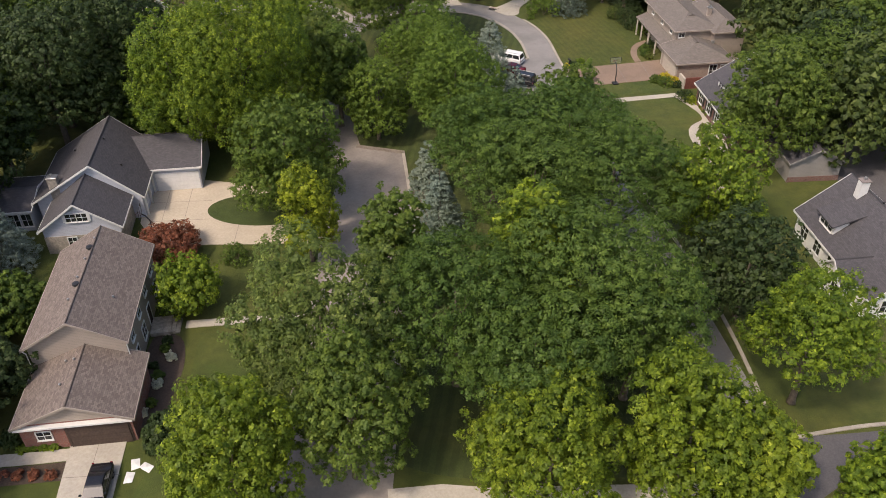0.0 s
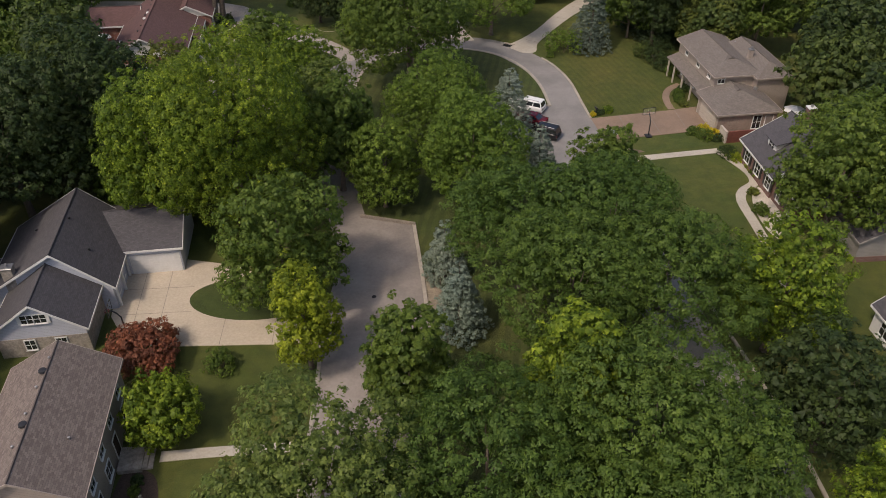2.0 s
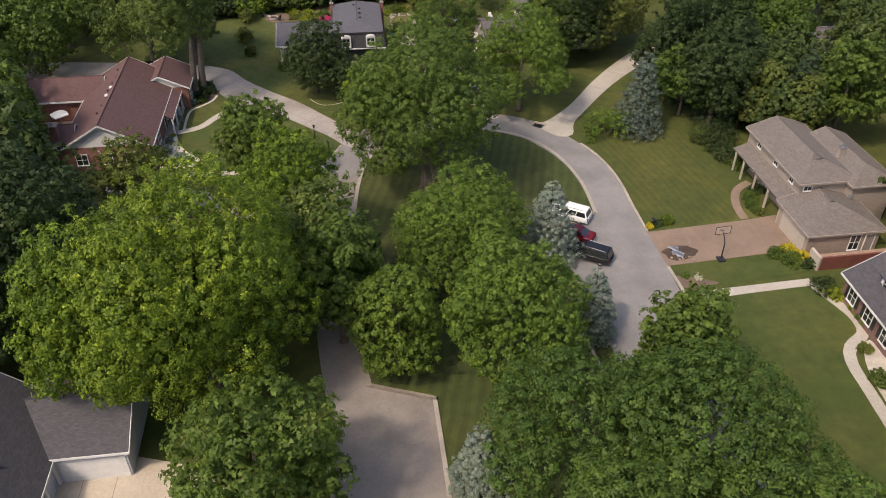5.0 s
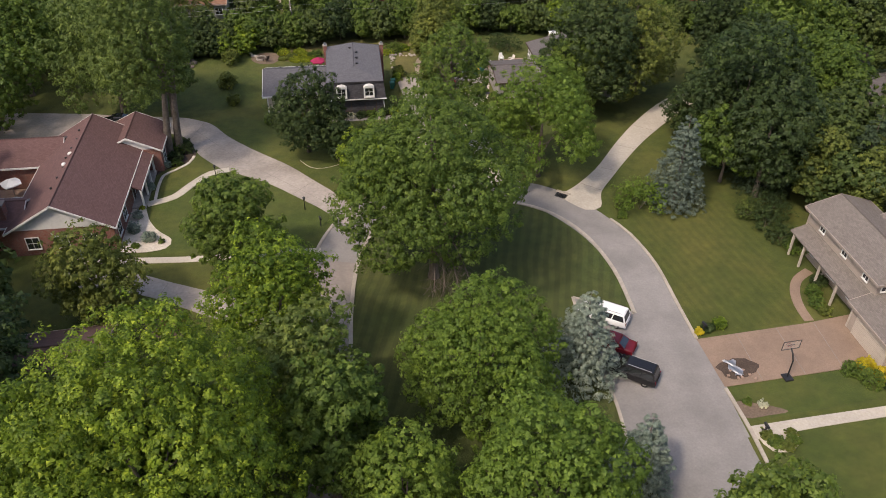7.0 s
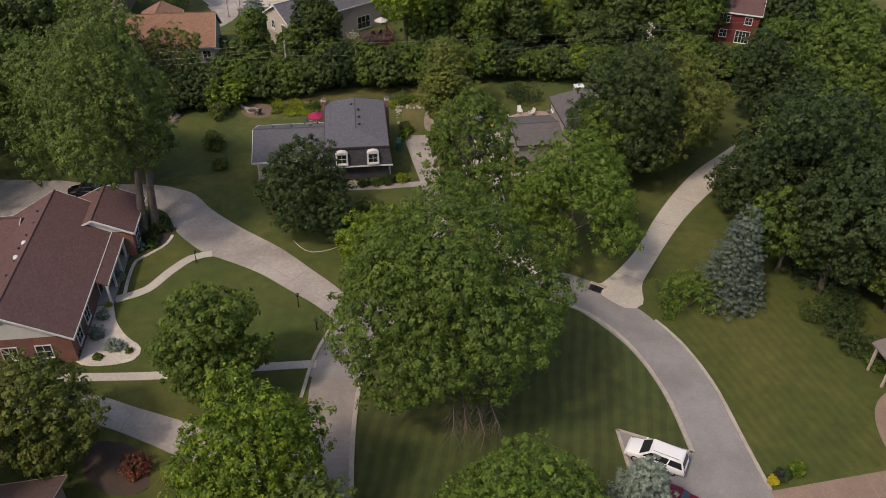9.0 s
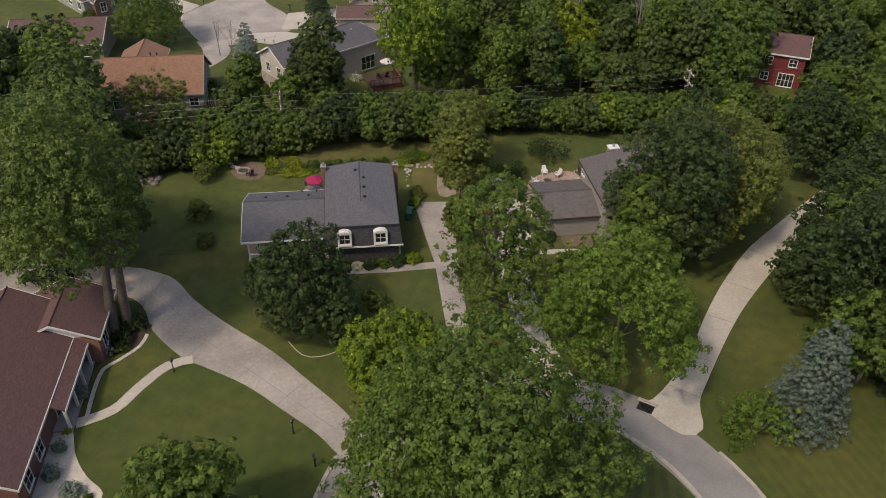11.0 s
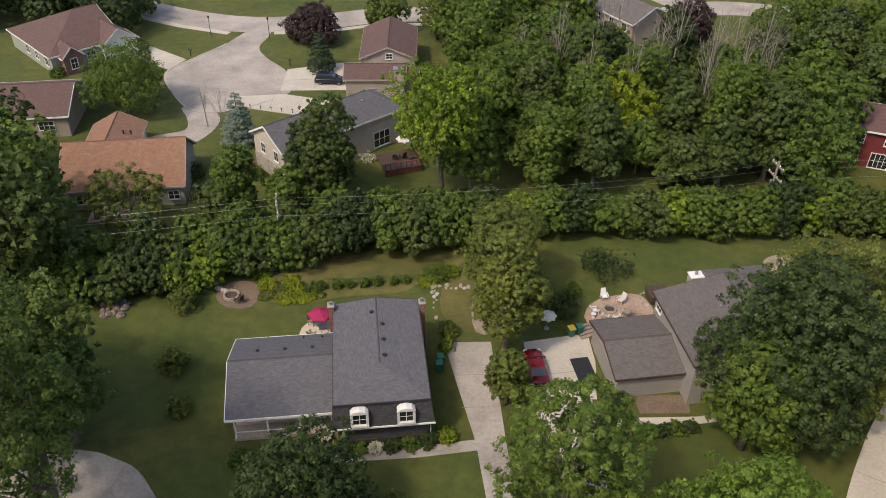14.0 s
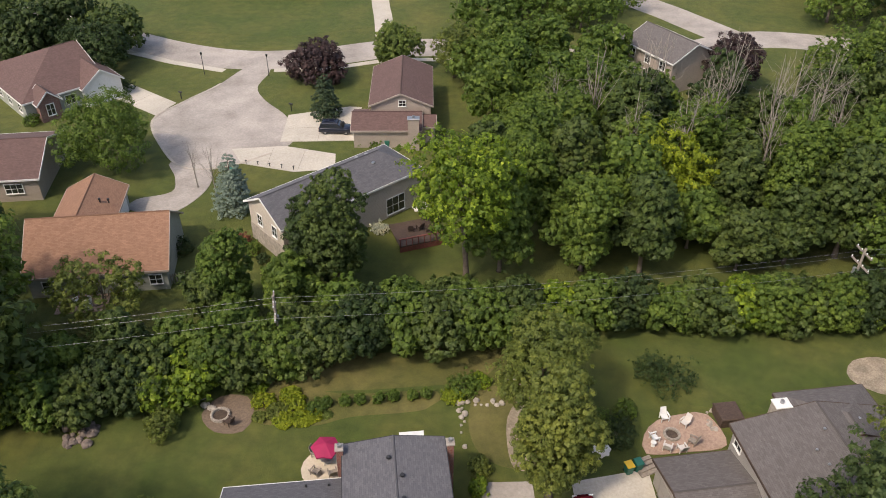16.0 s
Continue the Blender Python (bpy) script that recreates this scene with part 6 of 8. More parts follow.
# ---- trees, the measured ones first ----
TREES = [
    # x, y, height, crown radius, species, label, extras
    (-24.8, 89.2, 24.3, 9.4, "maple", "broad bright-green maple beside the charcoal-roofed house", dict(fine=0.62)),
    (-31.6, 87.4, 20.5, 6.6, "maple", "bright-green maple crowded by a larger one", dict(base=4.0, fine=0.75)),
    (-17.8, 75.6, 15.8, 5.9, "ash", "rounded green ash over the driveway oval", {}),
    (-14.2, 66.2, 12.4, 2.7, "yellow", "slender yellow-green young tree beside the street", {}),
    (-4.9, 59.4, 13.6, 3.6, "ash", "slim green tree on the island edge", {}),
    (1.2, 48.4, 16.0, 7.6, "locust", "broad flat-topped honey locust on the island", {}),
    (12.2, 50.2, 17.6, 8.6, "locust", "broad flat-topped honey locust on the island", {}),
    (15.8, 46.8, 15.2, 5.6, "locust", "broad flat-topped honey locust on the island", {}),
    (7.2, 42.6, 15.2, 6.6, "locust", "broad flat-topped honey locust on the island", {}),
    (5.6, 77.5, 15.2, 7.2, "locust", "tall feathery honey locust on the island", {}),
    (14.0, 77.0, 16.6, 7.6, "locust", "tall feathery honey locust on the island", {}),
    (17.6, 67.6, 16.8, 6.6, "locust", "tall feathery honey locust on the island", {}),
    (9.0, 67.4, 16.6, 6.8, "locust", "tall feathery honey locust on the island", {}),
    (8.0, 56.2, 17.6, 3.8, "ash", "lighter green tree rising between locusts", dict(leaf="leaf_bright")),
    (-9.8, 45.6, 18.2, 7.0, "elm", "large loose-crowned silver maple beside the street", dict(fine=0.8)),
    (-6.8, 38.4, 15.4, 4.8, "elm", "loose-crowned silver maple beside the street", dict(leaf="leaf_mid", fine=0.8)),
    (-15.2, 34.4, 15.4, 5.0, "maple", "yellowish-green maple on the front lawn", dict(leaf="leaf_gold", fine=0.75)),
    (7.8, 35.4, 14.2, 5.5, "maple", "bright yellow-green maple on the island", dict(leaf="leaf_gold", fine=0.75)),
    (18.0, 36.4, 14.8, 4.9, "maple", "bright yellow-green maple on the island", dict(leaf="leaf_gold", fine=0.75)),
    (22.8, 35.0, 11, 3.2, "maple", "small bright maple at the street corner", dict(leaf="leaf_gold")),
    (28.0, 68.6, 15.6, 5.2, "elm", "pale green maple beside the east street", dict(leaf="leaf_bright")),
    (39.8, 86.4, 17.8, 6.5, "ash", "tall green tree beside the dark-roofed house", {}),
    (28.4, 57.0, 13.4, 5.4, "oak", "dense dark green oak beside the street", {}),
    (30.4, 46.4, 14.8, 5.3, "ash", "bright rounded tree on the corner lawn", dict(leaf="leaf_bright", base=3.6, fine=0.75)),
    (31.6, 33.4, 10.5, 3.4, "maple", "bright young maple by the side street", {}),
    (47.6, 94.5, 16, 5.2, "ash", "green tree behind the brick cape", {}),
    (-25.2, 58.2, 6.7, 3.0, "yellow", "low rounded yellow-green tree by the front steps", dict(leaf="leaf_bright", base=0.6, flat=0.8)),
    (-29.5, 66.6, 3.9, 3.4, "red", "dark red Japanese maple beside the driveway", {}),
    (-3.2, 104.8, 14.2, 6.2, "linden", "dense round-topped linden on the island", dict(leaf="leaf_lime", fine=0.85)),
    (1.0, 91.7, 16.3, 5.5, "linden", "dense lighter green oval linden on the island", dict(leaf="leaf_lime")),
    (-9.0, 92.4, 12.2, 3.7, "linden", "dense narrow linden by the street end", dict(leaf="leaf_lime")),
    (15.6, 88.6, 13.6, 4.0, "ash", "green maple overhanging the east street", {}),
    (-20.9, 109.6, 15.6, 5.3, "elm", "pale-tipped maple beside the west street", dict(leaf="leaf_bright", fine=0.8)),
    (-17.4, 102.0, 14.8, 4.9, "elm", "loose green maple beside the west street", {}),
    (-14.4, 96.0, 16.6, 3.8, "ash", "tall green tree beside the narrow street", {}),
    (-7.3, 123.6, 22.4, 9.3, "ash", "very large spreading maple in the loop lawn", dict(twigs=3, limbs=12, fine=0.72)),
    (5.5, 144.0, 15.4, 6.6, "ash", "broad yellow-green maple at the head of the loop", dict(leaf="leaf_lime", fine=0.75)),
    (-24.1, 149.6, 11.6, 4.9, "oak", "rounded dark tree before the grey house", dict(fine=0.75)),
    (-19.9, 147.2, 5.4, 1.8, "oak", "small dark tree on the front lawn", {}),
    (-42.2, 147.6, 26.5, 7.0, "elm", "tall willowy silver maple with forked trunk", dict(fork=2, base=8.0, loose=0.5, fine=0.8)),
    (-51.0, 158.0, 22.0, 7.2, "elm", "tall pale-leaved silver maple on the back lawn", {}),
    (-44.6, 159.4, 18, 4.0, "elm", "pale-leaved silver maple beside the driveway", {}),
    (-27.2, 123.2, 12.8, 4.2, "ash", "small green tree on the front lawn", {}),
    (-39.6, 116.6, 10.8, 4.3, "olive", "thin olive-leaved tree beside the driveway", {}),
    (14.2, 162.4, 19.4, 6.4, "oak", "tall dark oak beside the winding driveway", dict(fine=0.72)),
    (-5.0, 150.0, 18.6, 4.7, "elm", "half-bare silver maple between two driveways", dict(leaf="leaf_mid", keep=0.72, twigs=6, limbs=22, fine=0.75)),
    (-8.0, 171.2, 14.2, 3.2, "olive", "pale olive locust between the driveways", dict(base=1.5, fine=0.8)),
    (-8.0, 179.6, 13.0, 3.8, "olive", "pale olive locust at the lawn edge", dict(fine=0.8)),
    (-8.2, 164.6, 7.6, 1.9, "olive", "pale olive locust beside the driveway", dict(fine=0.8)),
    (19.0, 165.2, 17.0, 6.4, "oak", "massive half-bare oak beside the grey house", dict(keep=0.85, twigs=3, limbs=12, leaf="leaf_olive", fine=0.75)),
    (11.4, 160.0, 13.5, 3.8, "ash", "green oak leaning to the grey house", dict(fine=0.75)),
    (28.2, 153.6, 10.5, 4.6, "oak", "dark rounded tree beside the winding driveway", {}),
    (32.6, 160.6, 12.5, 4.8, "oak", "dark rounded tree beside the winding driveway", {}),
    (38.4, 168.0, 13.5, 5.2, "oak", "dark tree overhanging the driveway end", {}),
    (37.0, 179.5, 12.5, 4.6, "oak", "dark tree overhanging the driveway end", {}),
    (22.4, 168.5, 16, 5.6, "olive", "half-bare oak behind the grey house", dict(keep=0.7, twigs=3, limbs=12)),
    (-60.0, 220.6, 10.4, 6.0, "elm", "loose rounded green pear tree by the turning circle", dict(leaf="leaf_mid", fine=0.8)),
    (-49.6, 190.6, 9.6, 3.8, "olive", "thin olive tree behind the rust-roofed house", dict(keep=0.65)),
    (-37.6, 192.2, 11.6, 2.5, "ash", "slim tree on the back boundary", dict(leaf="leaf_mid", keep=0.9, fine=0.75)),
    (-27.5, 195.8, 16.0, 3.1, "ash", "birch-like tree before the blue-grey house", dict(leaf="leaf_wood", keep=0.8, fine=0.7)),
    (-29.4, 199.2, 11.5, 3.6, "oak", "dark tree beside the pale wall", {}),
    (-14.2, 198.6, 18.2, 5.4, "maple", "large bright tree above the red deck", dict(base=6.0, leaf="leaf_bright")),
    (-72.2, 251.2, 8.4, 5.2, "oak", "rounded dark tree by the far street", {}),
    (-36.8, 248.6, 6.6, 4.0, "purple", "dark purple-leaved plum on a verge", {}),
    (8.6, 211.0, 12.4, 5.2, "maple", "bright yellow-green tree in the woods", dict(leaf="leaf_yellow")),
    (-24.6, 252.6, 8.5, 3.4, "elm", "young pale tree by the far pavement", {}),
    (-15.5, 250.5, 10.5, 3.6, "olive", "thin olive tree by the far pavement", dict(keep=0.75)),
    (27.5, 247.5, 9, 4.0, "purple", "dark purple plum tree by a far driveway", {}),
    (-48.5, 88.0, 22, 7.6, "oak", "tall dark tree behind the charcoal-roofed house", {}),
    (-54.0, 75.0, 20, 7.0, "oak", "tall dark tree in the west woods", {}),
    (-42.0, 95.5, 22, 7.0, "oak", "tall dark tree in the west woods", {}),
    (-33.0, 98.0, 12.5, 5.0, "elm", "tall maple beside the low house", {}),
    (-39.8, 45.5, 8, 4.2, "oak", "dark dense tree beside the brown-roofed house", {}),
    (-40.8, 55.0, 6.0, 3.2, "ash", "low green tree beside the brown-roofed house", {}),
    (30.6, 147.0, 20.0, 6.6, "ash", "tall green tree behind the grey-blue spruce", dict(leaf="leaf_dark")),
    (31.6, 139.6, 17.4, 5.4, "ash", "tall green tree beside the grey-blue spruce", dict(leaf="leaf_dark")),
    (37.1, 136.4, 12.0, 2.6, "olive", "slim yellowish tree at the edge of the woods", dict(leaf="leaf_olive")),
    (40.4, 132.6, 11.0, 2.4, "olive", "slim yellowish tree at the edge of the woods", dict(leaf="leaf_olive")),
    (-22.4, 41.6, 3.2, 1.9, "oak", "low dark bush-like yew by the garage", {}),
    (-13.8, 141.1, 8.0, 4.6, "maple", "bright yellow-green young tree beside the driveway", dict(leaf="leaf_bright", fine=0.75)),
]
for k, (tx, ty, th, tr_, sp, lab, ex) in enumerate(TREES):
    e = tree(tx, ty, th, tr_, sp, k, lab, group="neighbourhood trees", **ex)
    if lab.startswith("very large"):
        # bare low boughs hanging out of the skirt of the great maple
        e.matrix_basis = pose(tx, ty, 0)
        rng = np.random.default_rng(77)
        for ax, ay in ((1.2, -7.4), (2.6, -7.8), (3.8, -7.0), (0.2, -7.9)):
            s = Shape()
            a0, b0 = np.array([ax * 0.3, ay * 0.35, 8.0]), np.array([ax, ay, 4.6])
            s.tube([a0, (a0 + b0) / 2 + np.array([0, 0, 0.5]), b0], [0.09, 0.06, 0.03], 5)
            for _ in range(44):
                p0 = a0 + (b0 - a0) * rng.uniform(0.35, 1.0)
                dv = np.array([rng.normal() * 0.8, -0.5 + rng.normal() * 0.5, -0.75 + rng.normal() * 0.5])
                p2 = p0 + dv / np.linalg.norm(dv) * rng.uniform(0.8, 2.4)
                s.tube([p0, (p0 + p2) / 2 + rng.normal(size=3) * 0.12, p2], [0.018, 0.014, 0.008], 4)
            part("bare_limb", s, "bark", e, "leafless grey limb with hanging twigs")

SPRUCES = [
    (-2.0, 79.4, 7.6, 2.5, "needle_blue", "silvery blue spruce beside the street kerb"),
    (-0.6, 71.0, 8.8, 2.9, "needle_blue", "silvery blue spruce beside the street kerb"),
    (6.2, 109.4, 10.2, 3.9, "needle_blue", "tall blue spruce beside the parked cars"),
    (9.2, 97.2, 8.6, 2.7, "needle_blue", "slim blue spruce beside the parking bay"),
    (21.3, 138.0, 12.2, 3.6, "needle_grey", "tall grey-blue spruce on the east lawn"),
    (-46.5, 65.0, 8.5, 3.6, "needle_blue", "wide blue spruce beside the stone wall"),
    (-34.0, 236.6, 7.0, 2.4, "needle_green", "dark green conifer on a front lawn"),
    (-41.8, 211.8, 8.0, 2.6, "needle_blue", "pale blue spruce by the turning circle"),
    (33.5, 142.0, 15, 4.2, "needle_green", "dark green spruce in the east woods"),
    (42.0, 137.0, 13, 3.8, "needle_green", "dark green spruce in the east woods"),
    (34.0, 155.5, 13, 4.4, "needle_green", "dark green spruce beside the winding driveway"),
    (30.5, 148.5, 10, 3.8, "needle_green", "dark green spruce beside the winding driveway"),
]
for k, (tx, ty, th, tr_, m_, lab) in enumerate(SPRUCES):
    spruce(tx, ty, th, tr_, k, lab, m_, "neighbourhood trees")

BARE = [(5.0, 214, 18, 2.6), (10.5, 211, 19, 2.8), (15.0, 216, 20, 3.0), (20.5, 213, 19, 2.8), (26.0, 216, 18, 3.0), (31.0, 219, 17, 3.2), (2.5, 226, 18, 4.0), (8.0, 224, 20, 4.0), (11.5, 230, 18, 5), (15.5, 222, 17, 4), (19.5, 227, 20, 5), (24.0, 222, 19, 4.5), (28.0, 226, 18, 4.5),
        (-3.5, 221, 16, 3.5), (34.5, 232, 15, 4.5), (-47.6, 216.6, 8, 2.4), (-44.8, 214.6, 8.5, 2.6)]
for k, (tx, ty, th, tr_) in enumerate(BARE):
    bare_tree(tx, ty, th, tr_, k, "pale bare dead tree standing among green trees", "dead trees")


# woods: scattered trees within plan outlines, kept off the houses and streets
def inside(p, poly):
    c = False
    for (x0, y0), (x1, y1) in zip(poly, poly[1:] + poly[:1]):
        if (y0 > p[1]) != (y1 > p[1]) and p[0] < (x1 - x0) * (p[1] - y0) / (y1 - y0) + x0:
            c = not c
    return c


HOUSE_CLEAR = [(-32, 51, 12), (-40, 78, 13), (-50, 140, 15), (-20, 166, 12), (39, 119, 13), (42, 97, 9), (46, 72, 13), (9, 171, 11), (-52, 203, 12), (-29, 211, 12), (-23, 236, 11), (-74, 240, 13), (-72, 217, 12), (43, 211, 7), (41, 203.5, 6.5), (38.5, 199.5, 6.5), (18, 251, 10), (-40, 108, 8), (55, 163, 8)]


def woods(poly, gap, hmin, hmax, kinds, seed, label, clear=True, fine=1.05):
    rng = np.random.default_rng(seed)
    xs, ys = [p[0] for p in poly], [p[1] for p in poly]
    taken = []
    for _ in range(4000):
        p = (rng.uniform(min(xs), max(xs)), rng.uniform(min(ys), max(ys)))
        if not inside(p, poly) or any((p[0] - q[0]) ** 2 + (p[1] - q[1]) ** 2 < gap * gap for q in taken):
            continue
        if clear and any((p[0] - q[0]) ** 2 + (p[1] - q[1]) ** 2 < q[2] ** 2 for q in HOUSE_CLEAR):
            continue
        if any((p[0] - q[0]) ** 2 + (p[1] - q[1]) ** 2 < (q[3] * 0.7) ** 2 for q in TREES):
            continue
        taken.append(p)
        h = float(rng.uniform(hmin, hmax))
        sp = kinds[int(rng.integers(len(kinds)))]
        leaf = ("leaf_dark", "leaf_mid", "leaf_wood", "leaf_mid", "leaf_wood")[int(rng.integers(5))] if sp == "wood" else ""
        tree(p[0], p[1], h, gap * float(rng.uniform(0.56, 0.74)), sp, seed * 100 + len(taken), label, base=h * 0.07, leaf=leaf, group="woodland trees", limbs=4, fine=fine)
    return len(taken)


# boundary thicket behind the back lawns
HEDGE = spline([(-66, 176.4), (-51.6, 178.6), (-40.2, 182.3), (-34.6, 184.0), (-23.9, 186.8), (-10, 189.4), (-2.2, 190.6), (9.3, 191.6), (22, 192.4), (34, 192.6), (48, 190)], 2.9)
for k, p in enumerate(HEDGE):
    rng = np.random.default_rng(300 + k)
    h = float(rng.uniform(4.6, 7.0)) * (0.8 if p.x < -40 else 1.0)
    tree(p.x, p.y + float(rng.uniform(-0.5, 0.9)), h, float(rng.uniform(2.6, 3.5)), "woodmid", 3000 + k, "dense green boundary shrub tree behind a lawn", base=0.1, leaf=("leaf_mid", "leaf_wood", "leaf_mid", "leaf_wood", "leaf_bright")[k % 5] if k % 7 else "leaf_dark", group="boundary thicket", limbs=3, fine=0.75)
for k, p in enumerate(spline([(-60, 181.5), (-46, 184.6), (-36, 187.4), (-26, 190.2), (-16, 192.4)], 3.6)):
    rng = np.random.default_rng(360 + k)
    tree(p.x, p.y + float(rng.uniform(-0.6, 0.6)), float(rng.uniform(4.2, 6.4)), float(rng.uniform(2.2, 3.0)), "woodmid", 3100 + k, "dense green boundary shrub tree behind a lawn", base=0.1, leaf=("leaf_wood", "leaf_mid", "leaf_mid")[k % 3], group="boundary thicket", limbs=3, fine=0.8)
woods([(-12, 198), (30, 200), (38, 204), (38, 224), (24, 230), (0, 230), (-12, 222)], 5.2, 7, 15, ["wood", "woodmid", "wood"], 41, "green woodland tree behind the back lawns", fine=0.78)
woods([(-42, 190.5), (-30, 191), (-29, 194), (-34, 195), (-42, 194)], 4.4, 6, 9, ["woodmid", "wood"], 42, "green woodland tree behind the back lawns", fine=0.78)
woods([(30, 199), (64, 194), (66, 246), (50, 250), (36, 240), (38, 215)], 7.0, 8, 13, ["wood", "woodmid"], 43, "green woodland tree in the east woods", fine=0.9)
woods([(28, 142), (32, 137), (46, 131), (60, 128), (64, 190), (50, 192), (44, 184), (44, 174), (34, 161), (29.5, 152)], 7.0, 10, 17, ["wood", "wood", "woodmid"], 44, "dark woodland tree in the east woods", fine=0.8)
woods([(48, 86), (64, 80), (64, 125), (50, 128), (48, 106)], 8, 12, 18, ["wood"], 45, "dark woodland tree in the east woods")
woods([(-68, 62), (-52, 60), (-50, 90), (-46, 102), (-54, 120), (-60, 130), (-70, 130), (-70, 62)], 7.6, 14, 20, ["wood"], 46, "dark woodland tree in the west woods")
woods([(-64, 120), (-58, 124), (-58, 130), (-66, 146), (-62, 176), (-55, 178), (-54, 186), (-68, 190), (-76, 190), (-78, 130)], 8, 11, 18, ["wood", "woodmid"], 47, "dark woodland tree in the west woods")
woods([(-37, 89), (-29, 92), (-25, 95), (-26, 99), (-31, 98), (-40, 96)], 6.5, 9, 12, ["wood"], 48, "dark woodland tree behind the maple", False)
woods([(-100, 252), (-84, 254), (-72, 259), (-90, 268), (-104, 270)], 7.5, 7, 12, ["wood"], 49, "dark tree beside the far street")
woods([(-84, 195), (-66, 194), (-66, 205), (-80, 212)], 7.5, 8, 12, ["wood", "woodmid"], 50, "green tree beside the brown-roofed houses")
woods([(-12, 232), (10, 234), (10, 250), (-12, 254)], 6.0, 7, 12, ["woodmid", "wood"], 51, "thin green tree beside the far street")
woods([(-10, 270), (14, 272), (14, 300), (-14, 300)], 8.5, 7, 11, ["woodmid", "wood"], 52, "green tree beyond the far street")
woods([(-75, 296), (-45, 290), (-40, 300), (-60, 320), (-80, 320)], 8, 8, 12, ["wood"], 53, "dark tree beyond the meadow")
woods([(52, 274), (90, 268), (90, 310), (50, 310)], 10, 8, 12, ["wood"], 54, "green tree beyond the far street")
woods([(-56, 28), (-40, 28), (-40, 36), (-45, 46), (-45, 58), (-58, 58)], 6.6, 7, 11, ["wood", "woodmid"], 55, "green tree west of the brown-roofed house")


# ---- vehicles ----
def wheel(car, x, y, r=0.33, w=0.22):
    s = Shape()
    prof = [(r * 0.62, -w / 2), (r * 0.97, -w / 2), (r, -w / 4), (r, w / 4), (r * 0.97, w / 2), (r * 0.62, w / 2)]
    n = 16
    for pr, px in prof:
        for j in range(n):
            a = 2 * math.pi * j / n
            s.v.append((px, pr * math.cos(a), pr * math.sin(a)))
    for i in range(len(prof) - 1):
        for j in range(n):
            s.f.append((i * n + j, (i + 1) * n + j, (i + 1) * n + (j + 1) % n, i * n + (j + 1) % n))
    t = part("tyre", s, "rubber", car, m=pose(x, y, r))
    h = Shape()
    for px in (-w / 2 + 0.03, w / 2 - 0.03):
        k = len(h.v)
        h.v += [(px, r * 0.64 * math.cos(2 * math.pi * j / n), r * 0.64 * math.sin(2 * math.pi * j / n)) for j in range(n)]
        h.f.append(tuple(range(k, k + n)))
    for j in range(n):
        h.f.append((j, (j + 1) % n, n + (j + 1) % n, n + j))
    part("rim", h, "metal", t)


